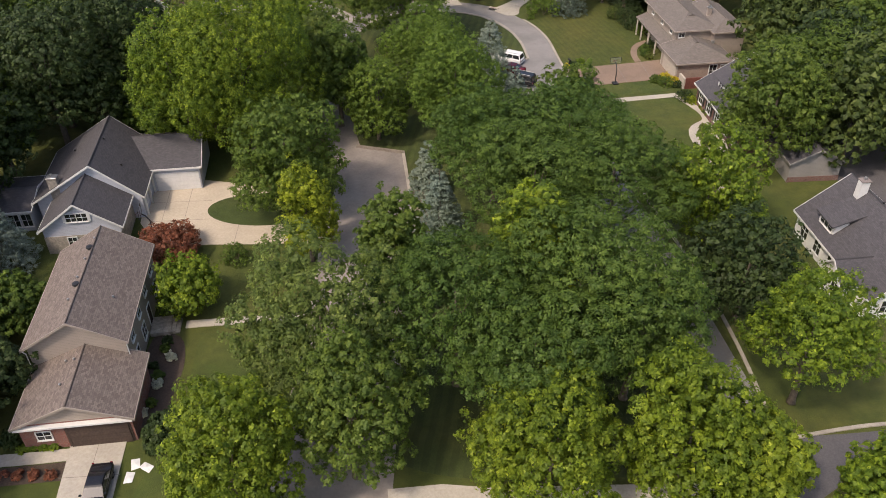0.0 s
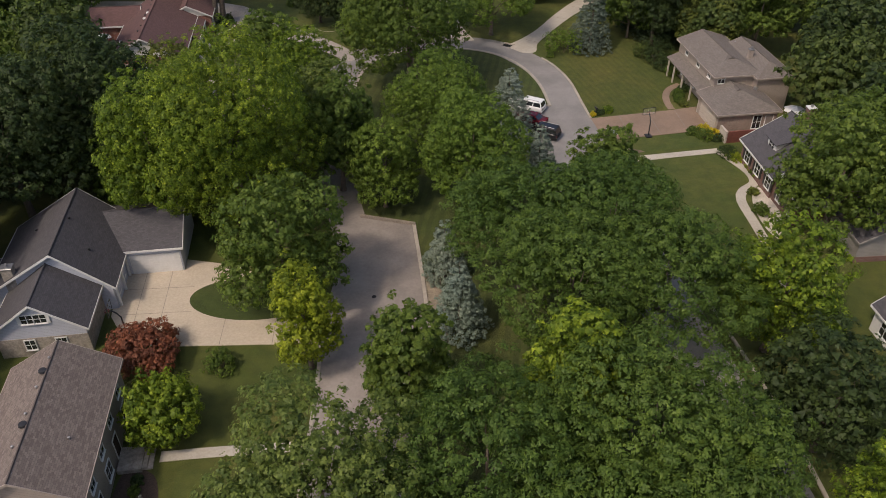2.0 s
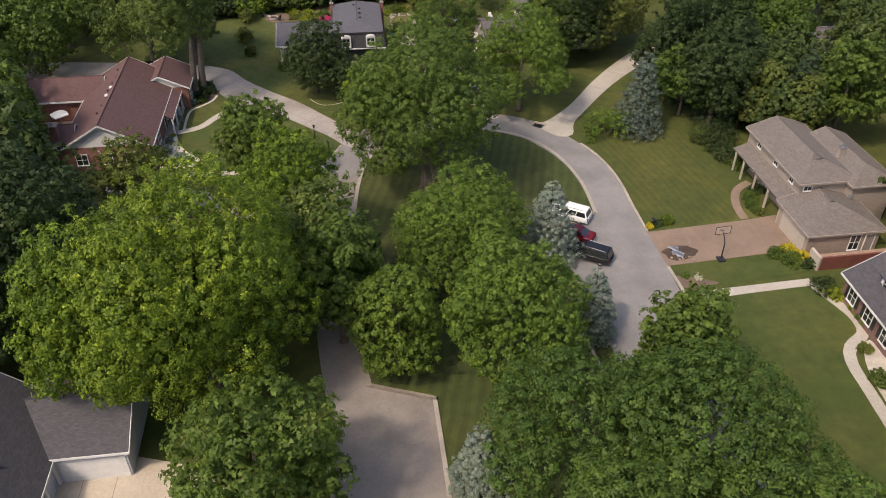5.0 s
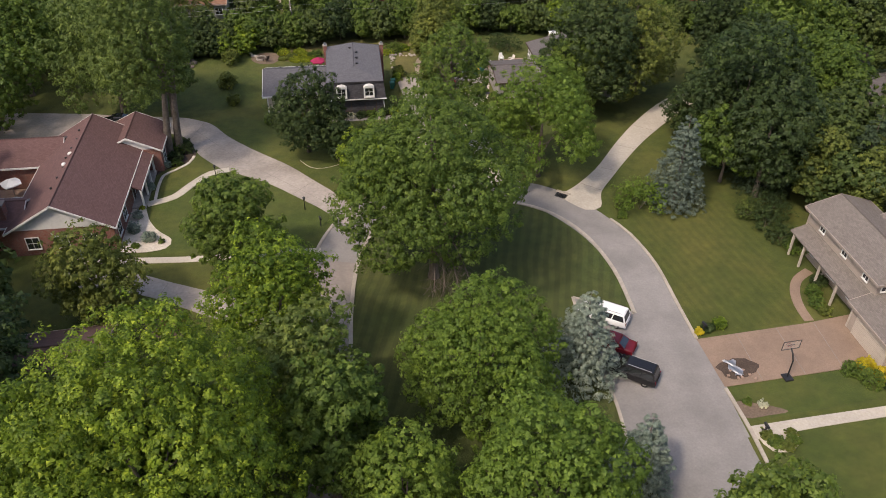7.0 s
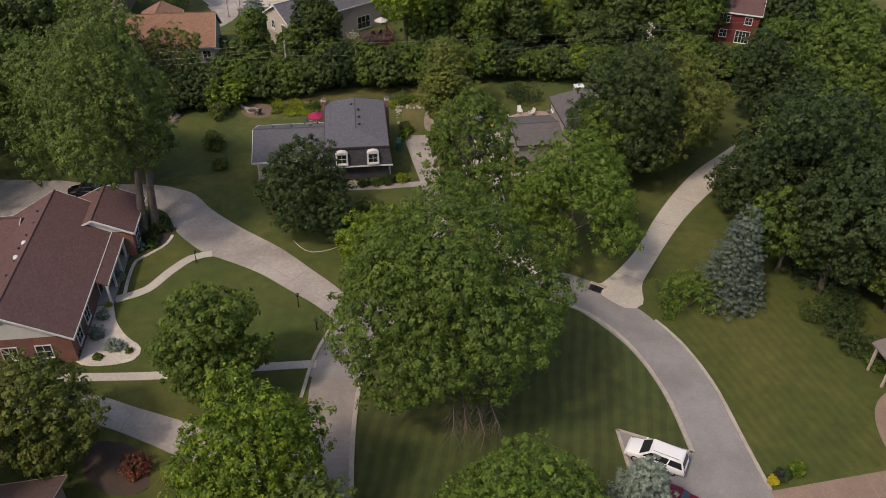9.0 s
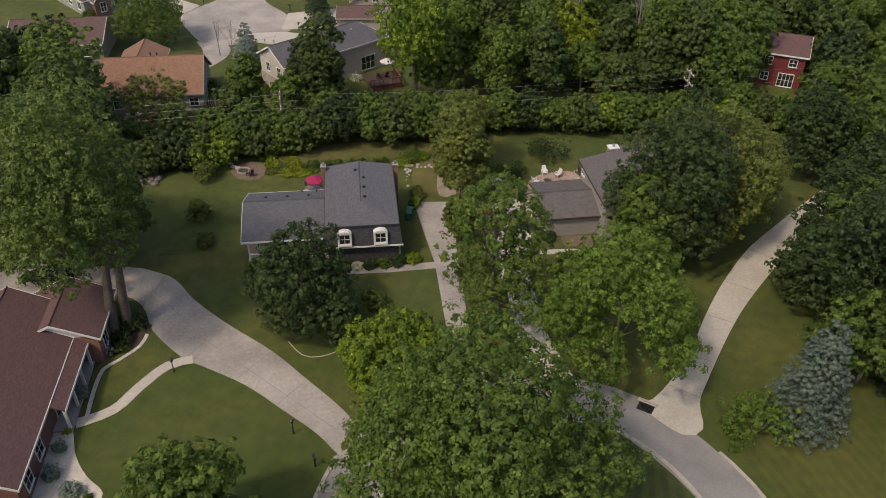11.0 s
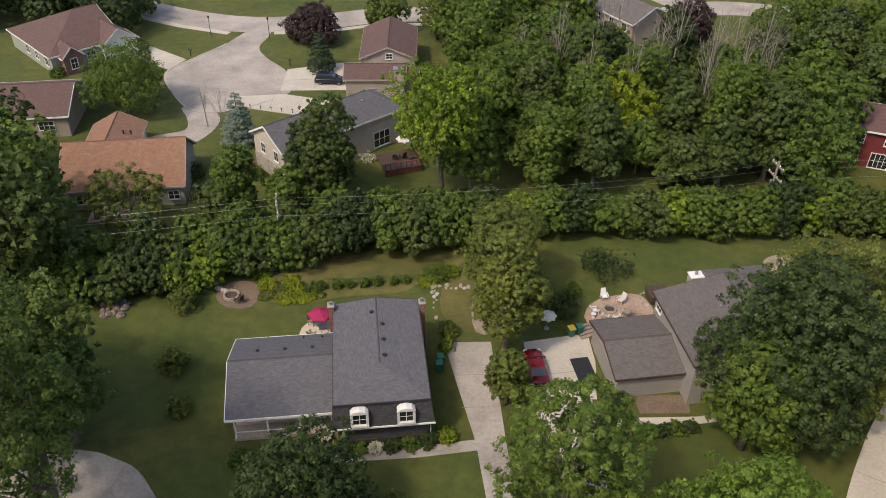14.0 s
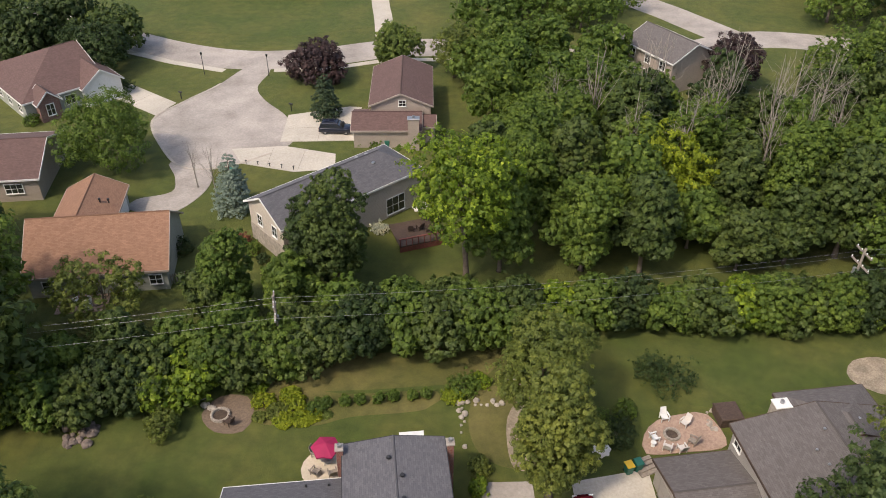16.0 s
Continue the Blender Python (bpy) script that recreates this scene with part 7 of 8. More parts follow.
def car(x, y, turn, paint, label, kind="sedan", z=0.06):
    """A parked vehicle, nose towards its own +y, with a shaped body, glass band, lamps and wheels."""
    L, W, H, hood, tail, belt = {"van": (4.95, 1.92, 1.74, 0.24, 0.015, 1.02), "suv": (4.7, 1.88, 1.68, 0.26, 0.03, 1.0), "sedan": (4.6, 1.8, 1.42, 0.28, 0.16, 0.92)}[kind]
    e = thing("car", x, y, turn, label, "car", "parked cars", z=z)
    nose = 0.80 if kind == "sedan" else 0.84
    st = [(-0.5, 0.46, 0.80, 0.84), (-0.492, 0.36, 0.92, 0.92), (-0.47, 0.28, 0.985, 0.97), (-0.38, 0.24, 1.0, 1.0), (0.0, 0.22, 1.0, 1.0), (0.5 - hood, 0.23, 0.985, 0.99),
          (0.36, 0.24, 0.985 * 0.6 + nose * 0.4, 0.97), (0.44, 0.27, nose + 0.02, 0.91), (0.485, 0.33, nose - 0.08, 0.80), (0.5, 0.42, nose - 0.22, 0.66)]
    s = Shape()
    for u, lo, top, wd in st:
        yy, hw, b = u * L, W / 2 * wd, belt * top
        half = [(0.86, lo), (0.97, lo + 0.09), (1.0, lo + 0.26), (0.99, b - 0.20), (0.95, b - 0.07), (0.82, b)]
        s.v += [(-q * hw, yy, zz) for q, zz in half] + [(q * hw, yy, zz) for q, zz in reversed(half)]
    n = 12
    for i in range(len(st) - 1):
        for j in range(n):
            s.f.append((i * n + j, i * n + (j + 1) % n, (i + 1) * n + (j + 1) % n, (i + 1) * n + j))
    s.f += [tuple(range(n)), tuple(reversed(range((len(st) - 1) * n, len(st) * n)))]
    part("body", s, paint, e, smooth=True)
    # the cabin: a rounded shell in body colour, with the panes set on it
    c0, c1 = -0.5 * L + tail * L, 0.5 * L - hood * L + 0.10
    r0, r1 = c0 + (0.30 if kind != "sedan" else 0.72), c1 - (0.92 if kind != "sedan" else 0.80)
    hw = W / 2 * 0.93
    rings = [(c0, c1, hw, belt - 0.06), (r0 - 0.04, r1 + 0.06, hw * 0.83, H - 0.13), (r0 + 0.05, r1 - 0.05, hw * 0.76, H - 0.035), (r0 + 0.3, r1 - 0.3, hw * 0.55, H)]
    cb = Shape()
    for y0, y1, w, zz in rings:
        cb.v += [(-w, y0, zz), (w, y0, zz), (w, y1, zz), (-w, y1, zz)]
    for i in range(len(rings) - 1):
        cb.f += [(4 * i + j, 4 * i + (j + 1) % 4, 4 * i + 4 + (j + 1) % 4, 4 * i + 4 + j) for j in range(4)]
    cb.f.append((12, 13, 14, 15))
    part("roof", cb, paint, e)
    v = [Vector(p) for p in cb.v]

    def pane(name, a, b, c, d, u0, u1, t0=0.10, t1=0.94):
        at = lambda u, t: (a * (1 - u) + b * u) * (1 - t) + (d * (1 - u) + c * u) * t
        o = (b - a).cross(d - a).normalized() * 0.012
        q = [at(u0, t0), at(u1, t0), at(u1, t1), at(u0, t1)]
        part(name, Shape().poly([p + o for p in q] + [p - o for p in q], [(0, 1, 2, 3), (7, 6, 5, 4)] + [(k, 4 + k, 4 + (k + 1) % 4, (k + 1) % 4) for k in range(4)]), "glass", e, "dark tinted glass")

    pane("rear_window", v[0], v[1], v[5], v[4], 0.07, 0.93)
    pane("windscreen", v[2], v[3], v[7], v[6], 0.05, 0.95)
    cuts = ((0.04, 0.36), (0.39, 0.66), (0.69, 0.93)) if kind != "sedan" else ((0.14, 0.50), (0.53, 0.90))
    for u0, u1 in cuts:
        pane("side_window", v[1], v[2], v[6], v[5], u0, u1)
        pane("side_window", v[3], v[0], v[4], v[7], 1 - u1, 1 - u0)
    for sx in (-1, 1):
        part("headlight", Shape().box(sx * W * 0.36 - 0.17, sx * W * 0.36 + 0.17, L * 0.468, L * 0.49, 0.56, 0.72), "tarp", e)
        part("tail_light", Shape().box(sx * W * 0.40 - 0.09, sx * W * 0.40 + 0.09, -L * 0.5, -L * 0.488, 0.62, 0.92), "car_red", e)
        part("mirror", Shape().box(sx * W * 0.53 - 0.09, sx * W * 0.53 + 0.09, c1 - 0.35, c1 - 0.22, belt - 0.02, belt + 0.13), paint, e)
        if kind != "sedan":
            part("roof_rail", Shape().tube([(sx * hw * 0.7, r0 + 0.2, H + 0.05), (sx * hw * 0.7, r1 - 0.2, H + 0.05)], [0.02, 0.02], 5), "metal" if paint == "car_black" else "black", e)
        for u in (-0.31, 0.31):
            wheel(e, sx * (W / 2 - 0.12), u * L)
    part("bumper", Shape().box(-W * 0.44, W * 0.44, L * 0.47, L * 0.503, 0.3, 0.5, 0.03), paint, e)
    part("bumper", Shape().box(-W * 0.44, W * 0.44, -L * 0.505, -L * 0.47, 0.34, 0.56, 0.03), paint, e)
    return e


car(9.6, 117.1, 63, "car_white", "white minivan parked in the island bay", "van")
car(9.7, 113.2, 62, "car_red", "dark red car parked in the island bay", "sedan")
car(10.9, 109.4, 62, "car_black", "black van parked in the island bay", "van")
car(-26.9, 36.6, 187, "car_black", "black sedan parked on the south driveway", "sedan", 0.08)
car(-32.0, 231.6, 268, "car_navy", "dark navy wagon parked beside the tan house", "suv", 0.08)
car(-5.2, 168.6, 6, "car_red", "dark red sedan parked beside the grey house", "sedan", 0.08)
car(-51.5, 156.6, 96, "car_black", "black sedan parked behind the brick house", "sedan", 0.08)


# ---- yard things ----
def hoop(x, y, turn, label):
    e = thing("basketball_hoop", x, y, turn, label, "basketball hoop", z=0.06)
    part("base", Shape().box(-0.4, 0.4, -0.5, 0.4, 0, 0.18, 0.05), "black", e)
    part("pole", Shape().tube([(0, 0, 0.15), (0, 0, 2.1), (0, 0.35, 2.7), (0, 0.75, 3.05)], [0.07] * 4, 8), "black", e)
    bb = Shape()
    part("backboard_frame", bb.box(-0.9, -0.85, 0.8, 0.84, 2.8, 3.8).box(0.85, 0.9, 0.8, 0.84, 2.8, 3.8).box(-0.9, 0.9, 0.8, 0.84, 3.75, 3.8).box(-0.9, 0.9, 0.8, 0.84, 2.8, 2.85).box(-0.32, 0.32, 0.8, 0.84, 3.3, 3.34), "black", e)
    pane = part("backboard", Shape().box(-0.85, 0.85, 0.81, 0.83, 2.85, 3.75), "clear", e)
    pane.visible_shadow = False
    ring = [(0.23 * math.cos(a * math.pi / 6), 1.1 + 0.23 * math.sin(a * math.pi / 6), 3.05) for a in range(13)]
    part("rim", Shape().tube(ring, [0.015] * 13, 5), "car_red", e)
    return e


hoop(25.2, 109.2, 12, "black basketball hoop standing beside the driveway")
hoop(-32.7, 70.6, 100, "black basketball hoop standing beside the driveway")


def lamp_post(x, y, h, label):
    e = thing("lamp_post", x, y, 0, label, "lamp post", "lamp posts")
    part("pole", Shape().lathe([(0.09, 0), (0.06, 0.3), (0.045, h - 0.4)], 8), "black", e)
    part("lantern", Shape().lathe([(0.08, h - 0.4), (0.19, h - 0.05), (0.19, h - 0.02), (0.04, h + 0.12)], 8), "glass", e)
    return e


lamp_post(-55.4, 250.6, 3.6, "slim black lamp post beside the turning circle")
lamp_post(-45.0, 250.2, 3.6, "slim black lamp post beside the turning circle")
lamp_post(-22.7, 136.0, 1.7, "slim black lamp post on the front lawn")
lamp_post(-34.9, 143.2, 1.6, "slim black lamp post by the porch path")


def mailbox(x, y, turn, label):
    e = thing("mailbox", x, y, turn, label, "mailbox", "mailboxes")
    part("post", Shape().box(-0.06, 0.06, -0.06, 0.06, 0, 1.05), "black", e)
    s = Shape()
    pr = [(-0.12, 0), (0.12, 0), (0.12, 0.14), (0.08, 0.22), (-0.08, 0.22), (-0.12, 0.14)]
    s.poly([(px, yy, 1.05 + pz) for yy in (-0.3, 0.3) for px, pz in pr], [tuple(reversed(range(6))), tuple(range(6, 12))] + [(k, (k + 1) % 6, 6 + (k + 1) % 6, 6 + k) for k in range(6)])
    part("box", s, "black", e)


mailbox(-20.4, 132.6, 20, "black mailbox on a post beside the kerb")
mailbox(-56.6, 241.6, 60, "black mailbox on a post beside the turning circle")
mailbox(-39.4, 238.0, 60, "black mailbox on a post beside the turning circle")
mailbox(19.0, 115.2, 20, "black mailbox on a post among flowers")
mailbox(21.0, 102.6, 10, "grey mailbox on a post among low plants")
for k in range(5):
    e = thing("garden_lamp", -42.8 + 1.62 * k, 222.5 - 0.34 * k, 0, "low black garden lamp edging a driveway", "lamp", "driveway lamps")
    part("stem", Shape().lathe([(0.05, 0), (0.05, 0.5)], 8), "black", e)
    part("hood", Shape().lathe([(0.07, 0.5), (0.16, 0.56), (0.03, 0.66)], 8), "black", e)

e = thing("manhole_cover", -9.2, 76.1, 0, "dark round manhole cover in the worn street", "manhole cover", z=0.035)
part("lid", Shape().lathe([(0.24, -0.02), (0.24, 0.012), (0.21, 0.016), (0.02, 0.016)], 14), "rubber", e)
e = thing("storm_drain", 8.0, 139.4, -30, "dark iron storm drain beside the kerb", "storm drain", z=0.05)
part("frame", Shape().box(-0.7, 0.7, -0.5, 0.5, -0.02, 0.01), "black", e)
part("apron", Shape().box(-0.9, 0.9, 0.52, 0.9, -0.02, 0.1, 0.03), "kerb", e)


def umbrella(x, y, mat, label, h=2.5, r=1.45, sides=6):
    e = thing("patio_umbrella", x, y, 0, label, "umbrella", z=0.05)
    part("pole", Shape().lathe([(0.28, 0), (0.28, 0.08), (0.03, 0.1), (0.03, h)], 8), "metal", e)
    s = Shape()
    for k in range(sides):
        a, b = 2 * math.pi * k / sides, 2 * math.pi * (k + 1) / sides
        m_ = (a + b) / 2
        s.poly([(0, 0, h + 0.1), (r * math.cos(a), r * math.sin(a), h - 0.5), (r * 0.84 * math.cos(m_), r * 0.84 * math.sin(m_), h - 0.44), (r * math.cos(b), r * math.sin(b), h - 0.5),
                (r * math.cos(a), r * math.sin(a), h - 0.62), (r * 0.84 * math.cos(m_), r * 0.84 * math.sin(m_), h - 0.56), (r * math.cos(b), r * math.sin(b), h - 0.62)],
               [(0, 1, 2), (0, 2, 3), (1, 4, 5, 2), (2, 5, 6, 3)])
    part("canopy", s, mat, e)
    return e


def chair(x, y, turn, mat, label, group, z=0.07):
    e = thing("garden_chair", x, y, turn, label, "chair", group, z=z)
    part("seat", Shape().box(-0.3, 0.3, -0.3, 0.3, 0.34, 0.40, 0.02), mat, e)
    part("backrest", Shape().poly([(-0.3, -0.28, 0.38), (0.3, -0.28, 0.38), (0.26, -0.52, 1.05), (-0.26, -0.52, 1.05), (-0.3, -0.33, 0.36), (0.3, -0.33, 0.36), (0.26, -0.57, 1.03), (-0.26, -0.57, 1.03)],
                             [(0, 1, 2, 3), (7, 6, 5, 4), (0, 4, 5, 1), (1, 5, 6, 2), (2, 6, 7, 3), (3, 7, 4, 0)]), mat, e)
    for sx in (-0.33, 0.33):
        part("arm", Shape().box(sx - 0.06, sx + 0.06, -0.32, 0.34, 0.58, 0.62), mat, e)
        for sy in (-0.26, 0.28):
            part("leg", Shape().box(sx - 0.03, sx + 0.03, sy - 0.03, sy + 0.03, 0, 0.58), mat, e)
    return e


def stone_ring(x, y, r, n, label, mat="rock", name="fire_pit", z=0.06):
    e = thing(name, x, y, 0, label, "fire pit", z=z)
    for k in range(n):
        a = 2 * math.pi * k / n
        part("stone", Shape().box(-0.16, 0.16, -0.11, 0.11, 0, 0.26, 0.05), mat, e, m=pose(r * math.cos(a), r * math.sin(a), 0, 0, 0, math.degrees(a) + 90))
    part("ash_bed", Shape().lathe([(r - 0.1, 0.02), (r - 0.15, 0.05), (0.02, 0.07)], 14), "mulch", e)
    return e


# the grey colonial's back garden
slab("patio", [(-26.0 + 2.0 * math.cos(k * 0.4), 173.6 + 2.0 * math.sin(k * 0.4)) for k in range(16)], 0.05, "concrete_warm", 0.1, "round pale patio behind the grey house", "patio")
umbrella(-25.9, 174.2, "pink", "magenta patio umbrella over a garden table", 2.4, 1.25)
e = thing("garden_table", -25.9, 174.2, 0, "round metal garden table under the umbrella", "table", z=0.06)
part("top", Shape().lathe([(0.06, 0.68), (0.6, 0.7), (0.6, 0.74), (0.06, 0.74)], 14), "metal", e)
for k in range(3):
    part("leg", Shape().tube([(0.1 * math.cos(k * 2.1), 0.1 * math.sin(k * 2.1), 0.7), (0.45 * math.cos(k * 2.1), 0.45 * math.sin(k * 2.1), 0)], [0.025, 0.025], 5), "metal", e)
for k, (cx_, cy_, ct) in enumerate(((-26.7, 173.0, -30), (-25.3, 172.9, 20), (-26.9, 174.9, -110))):
    chair(cx_, cy_, ct, "wood_grey", "brown metal garden chair on the round patio", "patio chairs")
slab("gravel_bed", spline([(-37.6, 179.2), (-36.4, 181.4), (-34.0, 181.4), (-33.0, 179.4), (-33.6, 177.4), (-36.0, 177.3)], 0.8, True), 0.035, "soil", 0.05, "bare earth round the fire pit", "garden bed")
stone_ring(-35.9, 179.1, 0.75, 14, "pale stone ring fire pit on bare earth")
chair(-34.9, 178.2, 60, "wood_dark", "dark wooden chair beside the fire pit", "fire pit chairs", 0.04)


def boulders(x, y, w, d, n, seed, label, mat="rock", size=0.4, kind=""):
    rng = np.random.default_rng(seed)
    e = thing("rock_pile", x, y, 0, label, "rocks")
    for k in range(n):
        r = size * float(rng.uniform(0.5, 1.2))
        px, py = float(rng.uniform(-w, w)), float(rng.uniform(-d, d))
        pts = [(px + r * float(rng.uniform(0.7, 1.2)) * math.cos(a) * math.sin(b), py + r * float(rng.uniform(0.7, 1.2)) * math.sin(a) * math.sin(b), max(0, r * 0.35 + r * 0.7 * math.cos(b))) for b in (0.5, 1.2, 1.9) for a in np.linspace(0, 5.4, 7)]
        s = Shape()
        s.v = pts
        for i in range(2):
            for j in range(7):
                s.f.append((i * 7 + j, i * 7 + (j + 1) % 7, (i + 1) * 7 + (j + 1) % 7, (i + 1) * 7 + j))
        s.f += [tuple(reversed(range(7))), tuple(range(14, 21))]
        part("stone", s, mat, e)
    return e


band("lawn_edging", spline([(-25.0, 147.4), (-23.4, 145.6), (-21.6, 145.4), (-19.0, 147.0), (-16.4, 150.4)], 0.8), 0.06, 0.05, "gravel", "thin curved edging laid in the front lawn", "edging", 0.08)
boulders(-47.4, 176.6, 1.4, 1.2, 26, 1, "loose pile of dark brown field stones", "rock_dark", 0.42)
boulders(-37.5, 180.6, 1.0, 0.9, 9, 2, "scattered pale stones by the fire pit", size=0.28)
boulders(-13.6, 181.0, 2.6, 0.3, 14, 3, "row of pale stones edging a bed", size=0.26)
boulders(-14.8, 178.5, 0.3, 2.6, 12, 4, "line of pale stepping stones in the grass", size=0.26)
boulders(-10.2, 183.4, 1.6, 0.6, 8, 5, "loose stones at the wild edge", size=0.3)
slab("flower_bed", spline([(-33.2, 181.4), (-33.2, 178.7), (-30, 178.0), (-27.2, 178.2), (-24.4, 179.2), (-18, 180.2), (-17, 182.4), (-25, 181.9), (-30, 182.6)], 0.9, True), 0.03, "lawn_dry", 0.05, "yellow-green planted bed along the back lawn", "garden bed")
slab("wild_grass", spline([(-33, 182.4), (-24, 182.4), (-15.5, 183.2), (-9.4, 182.4), (-6.5, 178), (-8.6, 174), (-12.6, 174.6), (-14.2, 178), (-13.4, 183), (-10, 189), (-24, 187), (-33, 186)], 0.9, True), 0.022, "lawn_dry", 0.05, "rough yellowing grass at the garden edge", "grass")
slab("bare_patch", spline([(-10.6, 174), (-8.0, 174.6), (-7.0, 179), (-8.6, 182.2), (-10.8, 179.4)], 0.8, True), 0.03, "dry_soil", 0.05, "bare earth beyond the driveway end", "ground")
for k in range(7):
    shrub(-26.8 + 1.48 * k + 0.2 * (k % 2), 180.5 + 0.2 * k, 0.46, 1.0, "leaf_mid", k, "round clipped dark green shrub in a row", group="clipped shrubs")
for k, (sx, sy, r, h, m_) in enumerate([(-32.4, 180.6, 0.9, 0.8, "leaf_yellow"), (-31.0, 179.6, 0.9, 0.6, "leaf_olive"), (-29.4, 180.4, 0.8, 0.8, "leaf_yellow"), (-28.6, 178.8, 0.9, 0.45, "leaf_yellow"), (-30.2, 178.5, 0.9, 0.4, "leaf_yellow"), (-32.4, 178.9, 0.6, 0.5, "leaf_olive"), (-30.2, 181.6, 0.9, 0.6, "leaf_yellow"), (-27.6, 178.9, 0.7, 0.4, "leaf_yellow"), (-26.6, 179.3, 0.4, 0.4, "leaf_pale"), (-27.6, 180.0, 0.8, 1.0, "leaf_mid"), (-33.4, 182.6, 1.0, 0.8, "leaf_bright"), (-14.6, 182.6, 1.3, 1.2, "leaf_mid"), (-15.6, 181.6, 0.9, 0.7, "leaf_yellow"), (-13.2, 183.4, 1.0, 0.8, "leaf_bright")]):
    shrub(sx, sy, r, h, m_, 20 + k, "loose yellow-green perennial clump in a bed", "perennial", "garden plants")
for k, (sx, sy, r, h) in enumerate([(-40.2, 177.0, 1.3, 2.4), (-38.7, 168.2, 1.2, 2.6), (-36.8, 163.0, 0.9, 1.6), (-40.6, 179.4, 0.8, 1.4), (-17.2, 152.8, 1.1, 2.2)]):
    shrub(sx, sy, r, h, "leaf_olive", 40 + k, "small loose young tree on the lawn", "young_tree", "young trees", 0.24)
for k, (sx, sy, r, h, m_) in enumerate([(-22.0, 159.0, 0.7, 0.9, "leaf_dark"), (-20.6, 159.1, 0.6, 0.8, "leaf_mid"), (-19.4, 159.2, 0.6, 0.7, "flower_white"), (-18.0, 159.4, 0.7, 0.9, "leaf_dark"), (-16.6, 159.6, 0.7, 0.9, "leaf_mid"), (-15.0, 160.0, 0.8, 1.2, "leaf_dark"), (-13.4, 160.4, 0.8, 1.0, "leaf_yellow"), (-23.4, 158.6, 0.6, 1.0, "leaf_yellow"), (-25.6, 158.3, 0.9, 1.3, "leaf_bright"), (-28.0, 157.8, 0.9, 0.9, "leaf_olive"), (-30.4, 157.6, 1.0, 1.2, "leaf_mid"), (-13.6, 171.6, 0.7, 1.2, "leaf_bright"), (-13.4, 173.6, 0.8, 1.4, "leaf_olive")]):
    shrub(sx, sy, r, h, m_, 60 + k, "leafy foundation shrub beside the grey house", group="foundation shrubs")
slab("flower_bed", [(-23.4, 159.6), (-23.3, 158.8), (-13.2, 159.9), (-13.3, 160.8)], 0.03, "mulch", 0.05, "mulched bed below the front wall", "garden bed")


def bin_(x, y, turn, mat, label, z=0.06, lid=None):
    e = thing("wheelie_bin", x, y, turn, label, "bin", "bins", z=z)
    part("body", Shape().poly([(-0.25, -0.28, 0.06), (0.25, -0.28, 0.06), (0.25, 0.28, 0.06), (-0.25, 0.28, 0.06), (-0.31, -0.35, 1.0), (0.31, -0.35, 1.0), (0.31, 0.37, 1.0), (-0.31, 0.37, 1.0)],
                         [(3, 2, 1, 0), (0, 1, 5, 4), (1, 2, 6, 5), (2, 3, 7, 6), (3, 0, 4, 7), (4, 5, 6, 7)]), mat, e)
    part("lid", Shape().box(-0.34, 0.34, -0.4, 0.38, 1.0, 1.09, 0.04), lid or mat, e)
    for sx in (-0.26, 0.26):
        part("wheel", Shape().tube([(sx - 0.03, 0.3, 0.1), (sx + 0.03, 0.3, 0.1)], [0.1, 0.1], 10), "rubber", e)


bin_(-14.2, 168.6, 10, "green_bin", "green wheeled bin beside the driveway")
bin_(-14.1, 169.5, 10, "green_bin", "green wheeled bin beside the driveway")
bin_(-1.3, 173.6, 20, "green_bin", "green wheeled bin with a yellow lid", 0.08, "yellow")
bin_(-0.5, 173.9, 20, "green_bin", "green wheeled bin beside the patio steps", 0.08)
bin_(-24.6, 227.6, 0, "green_bin", "green wheeled bin beside the tan house", 0.0)

# the patio of the grey split-level house
pt = slab("patio", spline([(0.6, 175.6), (0.8, 177.6), (2.2, 179.2), (4.6, 180.0), (6.8, 180.0), (7.6, 176.6), (4.0, 175.8)], 0.8, True), 0.07, "paver", 0.1, "reddish paver patio behind the grey house", "patio")
stone_ring(3.15, 177.6, 0.62, 12, "pale stone ring fire pit on the paver patio")
for k in range(6):
    a = radians((200, 245, 100, 40, 330, 285)[k])
    chair(3.15 + 1.75 * math.cos(a), 177.6 + 1.75 * math.sin(a), math.degrees(a) + 90, ("tarp", "canvas", "tarp", "canvas", "wood_grey", "canvas")[k], "pale slatted garden chair round the fire pit", "patio chairs", 0.08)
e = thing("side_table", 1.3, 176.4, 0, "small white side table on the patio", "table", z=0.07)
part("top", Shape().lathe([(0.25, 0.42), (0.25, 0.47), (0.02, 0.47)], 10), "tarp", e)
part("leg", Shape().lathe([(0.18, 0), (0.1, 0.42)], 8), "tarp", e)
boulders(7.0, 179.4, 0.35, 1.2, 10, 6, "row of pale pots and stones edging the patio", size=0.24)
e = thing("hot_tub", 8.4, 179.6, 8, "covered brown hot tub beside the patio", "hot tub")
part("shell", Shape().box(-1.0, 1.0, -1.0, 1.0, 0, 0.85, 0.06), "wood_dark", e)
part("cover", Shape().box(-1.05, 1.05, -1.05, 1.05, 0.85, 1.02, 0.07), "wood_dark", e)
st = thing("patio_steps", 0.1, 174.2, 25, "weathered timber steps up to the patio", "steps")
for k in range(4):
    part("tread", Shape().box(-0.8, 0.8, -0.9 + 0.35 * k, -0.55 + 0.35 * k, 0, 0.16 * (k + 1)), "wood_grey", st)
e = thing("tarpaulin", -0.6, 168.6, 10, "dark tarpaulin lying on the concrete driveway", "tarpaulin", z=0.065)
